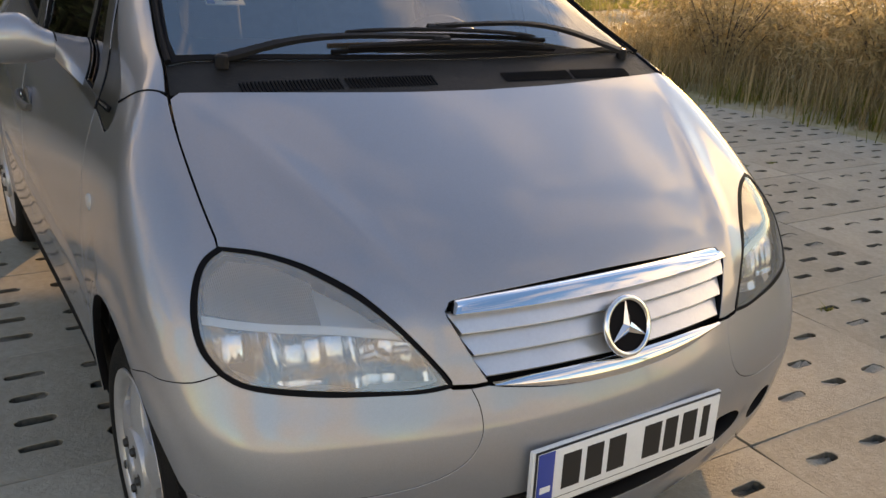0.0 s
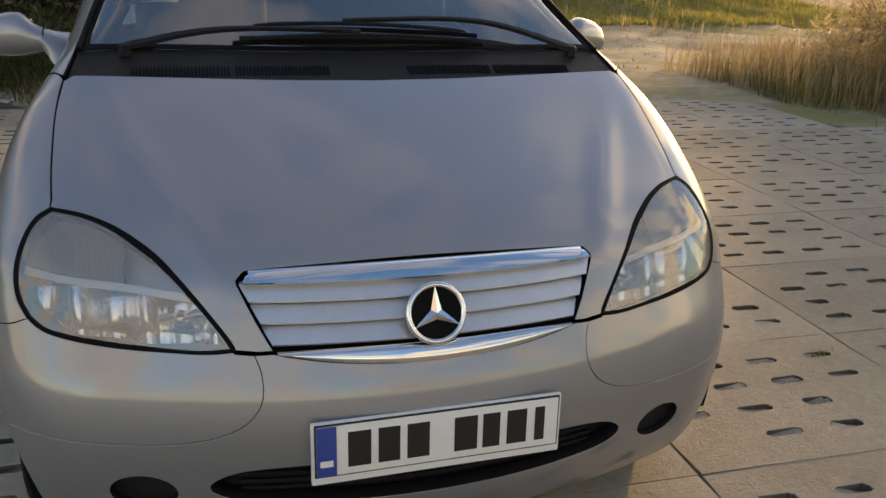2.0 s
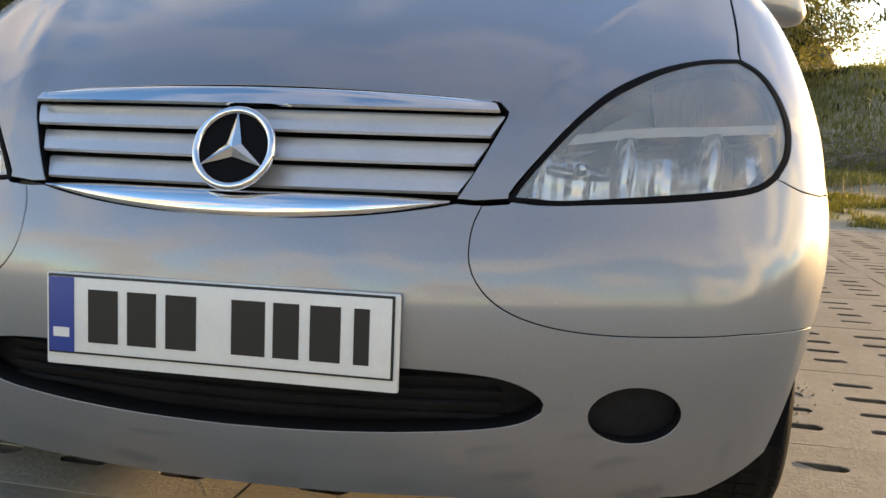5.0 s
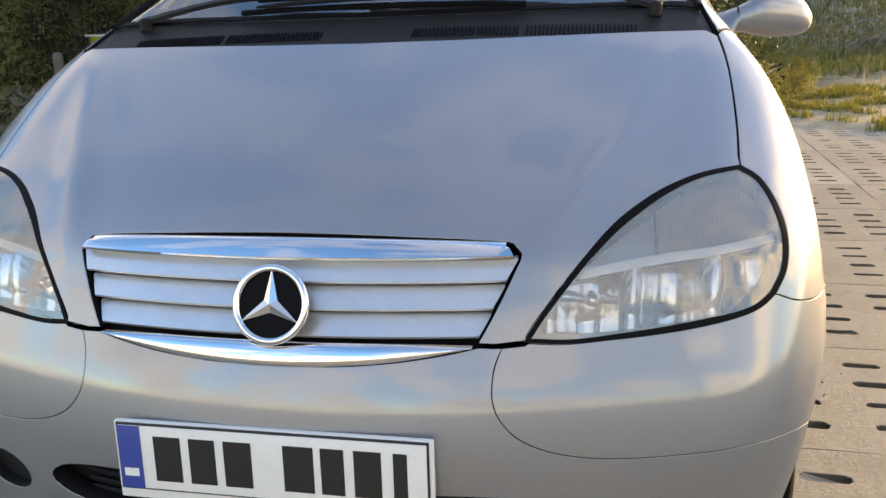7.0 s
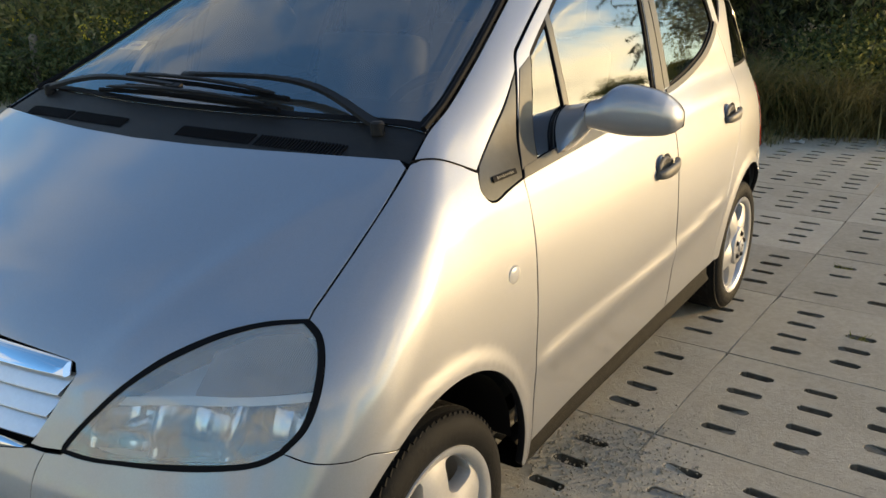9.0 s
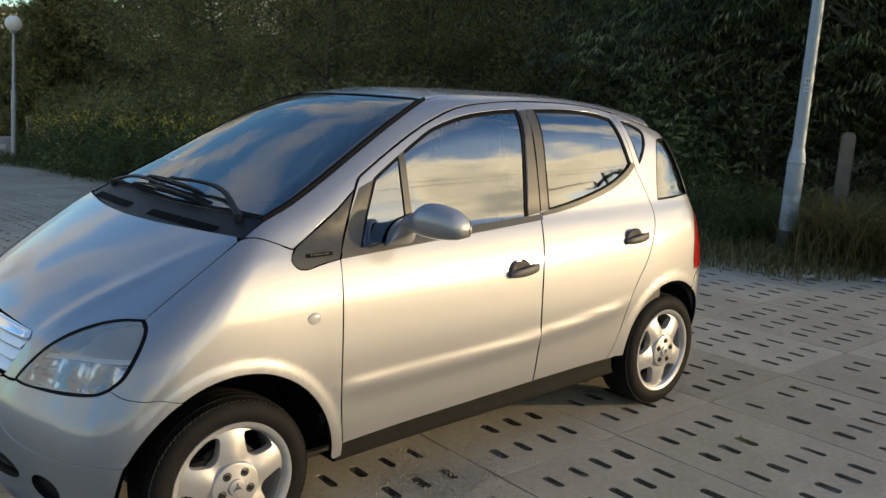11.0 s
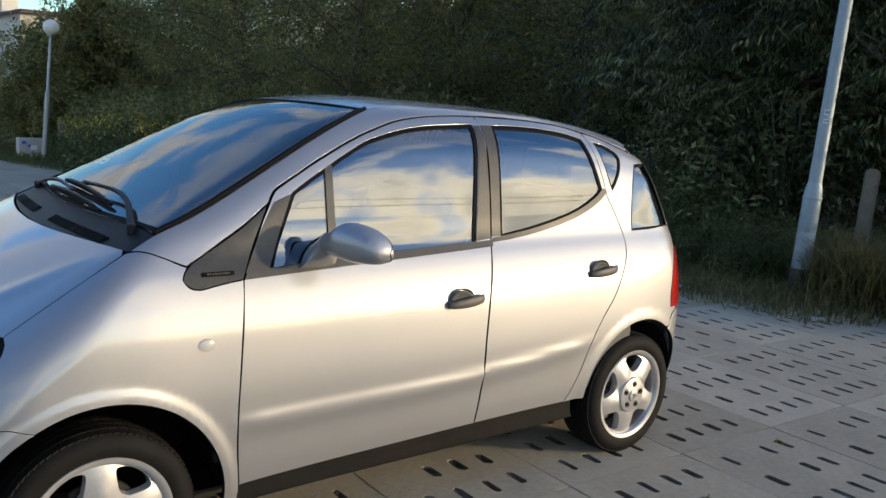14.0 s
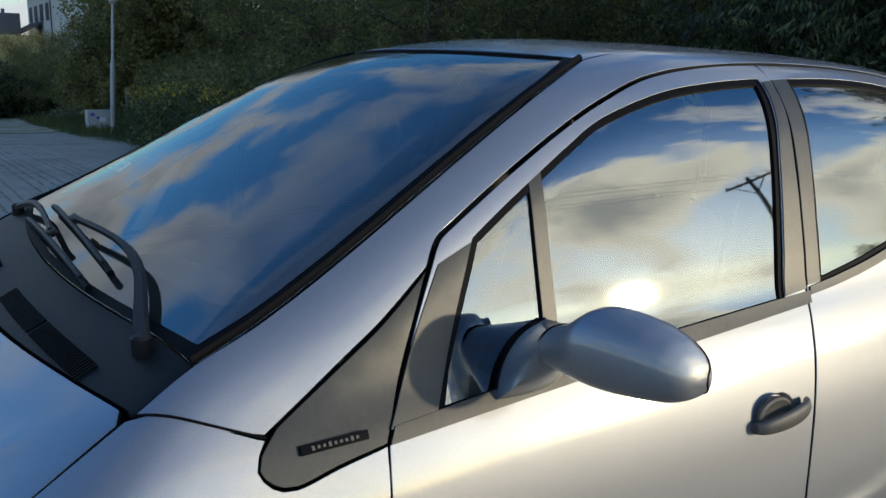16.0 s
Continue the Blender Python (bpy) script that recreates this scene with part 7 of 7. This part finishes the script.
def slab_mesh(seed, name="slab", sandy=0.0):
    """One slab with four rows of four slots, its joints left open."""
    rng = np.random.default_rng(seed)
    w, l = SX / 2 - .0024, SY / 2 - .0024
    n = 6
    edge = [(x, -l) for x in np.linspace(-w, w, n)[:-1]] + [(w, y) for y in np.linspace(-l, l, n)[:-1]] + [(x, l) for x in np.linspace(w, -w, n)[:-1]] + [(-w, y) for y in np.linspace(l, -l, n)[:-1]]
    edge = np.array(edge)
    corner = (np.abs(edge[:, 0]) > w - .001) & (np.abs(edge[:, 1]) > l - .001)
    edge = edge * np.where(corner[:, None], .994, 1) + rng.normal(size=edge.shape) * .0022
    loops, filled = [edge], []
    for i in range(4):
        for j in range(4):
            if rng.uniform() < .05:
                continue
            cx, cy = (i - 1.5) * .2345 - .008 + rng.normal() * .004, (j - 1.5) * .148 + rng.normal() * .003
            hl, hw = .061 * rng.uniform(.90, 1.08), .0225 * rng.uniform(.80, 1.15)
            a = (np.arange(16) + .5) * np.pi / 8
            q = np.stack([cx + np.sign(np.cos(a)) * (hl - hw) + hw * np.cos(a), cy + hw * np.sin(a)], 1) + rng.normal(size=(16, 2)) * .0016
            loops.append(q[::-1])
            filled.append(rng.uniform() < .62 + .33 * sandy)
    co, F = fill(loops, .30)
    top = np.column_stack([co, rng.normal(size=len(co)) * .0002])
    V, Fs, base, start = [top], [F], len(co), 0
    stain = [np.zeros(len(F), int)]
    for k, lp in enumerate(loops):
        m = len(lp)
        i = np.arange(m)
        j = (i + 1) % m
        q = top[start:start + m]
        lip = (q[:, :2] - q[:, :2].mean(0)) * (.0030 if k == 0 else -.035)
        low = -.07 if k == 0 or not filled[k - 1] else -.007 - (.015 - .006 * sandy) * rng.uniform()
        lean = .016 * rng.normal() / .06 if low > -.03 else 0.0
        V += [q + np.column_stack([lip, np.full(m, -.004 if k == 0 else -.0025)]), q + np.column_stack([lip * 1.2, np.minimum(-.004, low + lean * (q[:, 0] - q[:, 0].mean()) + rng.normal(size=m) * .003) if low > -.03 else np.full(m, low)])]
        Fs += [np.stack([start + i, base + i, base + j], 1), np.stack([start + i, base + j, start + j], 1), np.stack([base + i, base + m + i, base + m + j], 1), np.stack([base + i, base + m + j, base + j], 1)]
        stain += [np.zeros(2 * m, int), np.full(2 * m, int(k > 0))]
        if low > -.03:
            stain.append(np.full(m, int(sandy < 0)))
            V.append(np.array([[*q[:, :2].mean(0), low + .004 * rng.normal()]]))
            Fs.append(np.stack([base + m + i, np.full(m, base + 2 * m), base + m + j], 1))
            base += 1
        base += 2 * m
        start += m
    me = bpy.data.meshes.new(name)
    me.from_pydata(np.vstack(V).tolist(), [], np.vstack(Fs).tolist())
    me.materials.append(SLAB)
    me.materials.append(SLOT_DIRT)
    me.polygons.foreach_set("material_index", np.concatenate(stain).astype(np.int32))
    return me


SOIL = varied("slot_soil", [(0.05, 0.042, 0.032), (0.12, 0.10, 0.075), (0.20, 0.17, 0.13)], 6.0, 0.95, 0.7, 60.0)
me = bpy.data.meshes.new("pavement")
bed = [(x, y, -.038 + float(fall(x))) for x in (-34, -4, 6.2) for y in (-12, 8.6)]
me.from_pydata(bed, [], [(0, 2, 3, 1), (2, 4, 5, 3)])
pavement = tagged(put("pavement", me, SOIL), "lot paved with slotted concrete slabs over soil", "pavement", kind="structure")
meshes = [slab_mesh(s) for s in range(6)]
open_meshes = [slab_mesh(s + 40, sandy=-.55) for s in range(6)]
sandy_meshes = [slab_mesh(s + 20, sandy=1.0) for s in range(5)]
rng = np.random.default_rng(77)
turn = Matrix.Rotation(radians(TURN_SLABS), 4, "Z")
rest_v, rest_f, rest_m, rest_n = [], [], [], 0
near = 0
for i in range(-32, 6):
    for j in range(-15, 12):
        c = turn @ Vector(((i + .5) * SX, (j + .5) * SY, 0)) + Vector((.925, 1.165, 0))
        d = float(beyond([(c.x, c.y)])[0])
        if d > .15 or c.y < -9:
            continue
        if c.x < -8 and c.y < -4:
            continue
        me = sandy_meshes[rng.integers(0, 5)] if c.x > 2.7 + .4 * math.sin(c.y * 2) or (c.x > 1.2 and c.y < .7) else open_meshes[rng.integers(0, 6)] if c.x < .9 or (c.y > 1.2 and c.x < 1.9) else meshes[rng.integers(0, 6)]
        m = Matrix.Translation((c.x, c.y, rng.normal() * .0005 + float(fall(c.x)))) @ Matrix.Rotation(radians(-2.98 if c.x < -4 else 0), 4, "Y") @ turn @ Matrix.Rotation(radians(180 * int(rng.integers(0, 2)) + rng.normal() * .25), 4, "Z") @ Matrix.Rotation(radians(rng.normal() * .04), 4, "X")
        if -7.6 < c.x < 6 and -3.6 < c.y < 8 and near < 290:
            near += 1
            s = new("slab", me)
            s.parent = pavement
            s.matrix_local = m
        else:
            v = np.array([m @ w.co for w in me.vertices])
            f = np.array([p.vertices[:] for p in me.polygons])
            rest_v.append(v)
            rest_f.append(f + rest_n)
            rest_m.append(np.array([p.material_index for p in me.polygons], np.int32))
            rest_n += len(v)
me = bpy.data.meshes.new("far_slabs")
me.from_pydata(np.vstack(rest_v).tolist(), [], np.vstack(rest_f).tolist())
tagged(put("far_slabs", me, [SLAB_FAR, SLOT_DIRT], pavement), kind="stuff")
me.polygons.foreach_set("material_index", np.concatenate(rest_m))

# moss and tufts in some slots, sand drifted over the slabs
def in_slots(rng, n):
    out = []
    for _ in range(150):
        i, j = int(rng.integers(-6, 5)), int(rng.integers(-7, 8))
        a, b = int(rng.integers(0, 4)), int(rng.integers(0, 4))
        c = turn @ Vector(((i + .5) * SX + (a - 1.5) * .2345, (j + .5) * SY + (b - 1.5) * .148, 0)) + Vector((.925, 1.165, 0))
        if beyond([(c.x, c.y)])[0] > -.3 or rng.uniform() < .35 + .06 * abs(c.x - 2.5):
            continue
        out.append(np.array([c.x, c.y]) + rng.normal(size=(n // 150, 2)) * [.022, .010])
    return np.vstack(out)


tufts = grass("slot_tufts", in_slots, 6000, .030, .0035, GRASS_GREEN, 51, "small tufts of grass in the slots", lean=.9)
tufts.location.z = .065

# loose gravel where a slab's corner has broken away
GRAVEL = (0.802, 0.995)
PEBBLE = varied("pebble", [(0.22, 0.19, 0.15), (0.30, 0.265, 0.21), (0.40, 0.36, 0.29)], 30.0, 0.9, per="island")
pr = np.random.default_rng(91)
V, Fc, nn = [], [], 0
ico = np.array([(0, 0, 1), (1, 0, 0), (0, 1, 0), (-1, 0, 0), (0, -1, 0), (0, 0, -1)], float)
tri = np.array([(0, 1, 2), (0, 2, 3), (0, 3, 4), (0, 4, 1), (5, 2, 1), (5, 3, 2), (5, 4, 3), (5, 1, 4)])
for k in range(900):
    x, y = GRAVEL[0] + .04 + pr.normal() * .14, GRAVEL[1] - .03 + pr.normal() * .14
    s = pr.uniform(.002, .0055)
    V.append(ico * s * pr.uniform(.6, 1.2, (6, 3)) + [x, y, .002])
    Fc.append(tri + nn)
    nn += 6
me = bpy.data.meshes.new("gravel")
me.from_pydata(np.vstack(V).tolist(), [], np.vstack(Fc).tolist())
tagged(put("gravel", me, PEBBLE), "loose gravel on a broken slab corner beside the wheel", "gravel", kind="stuff")
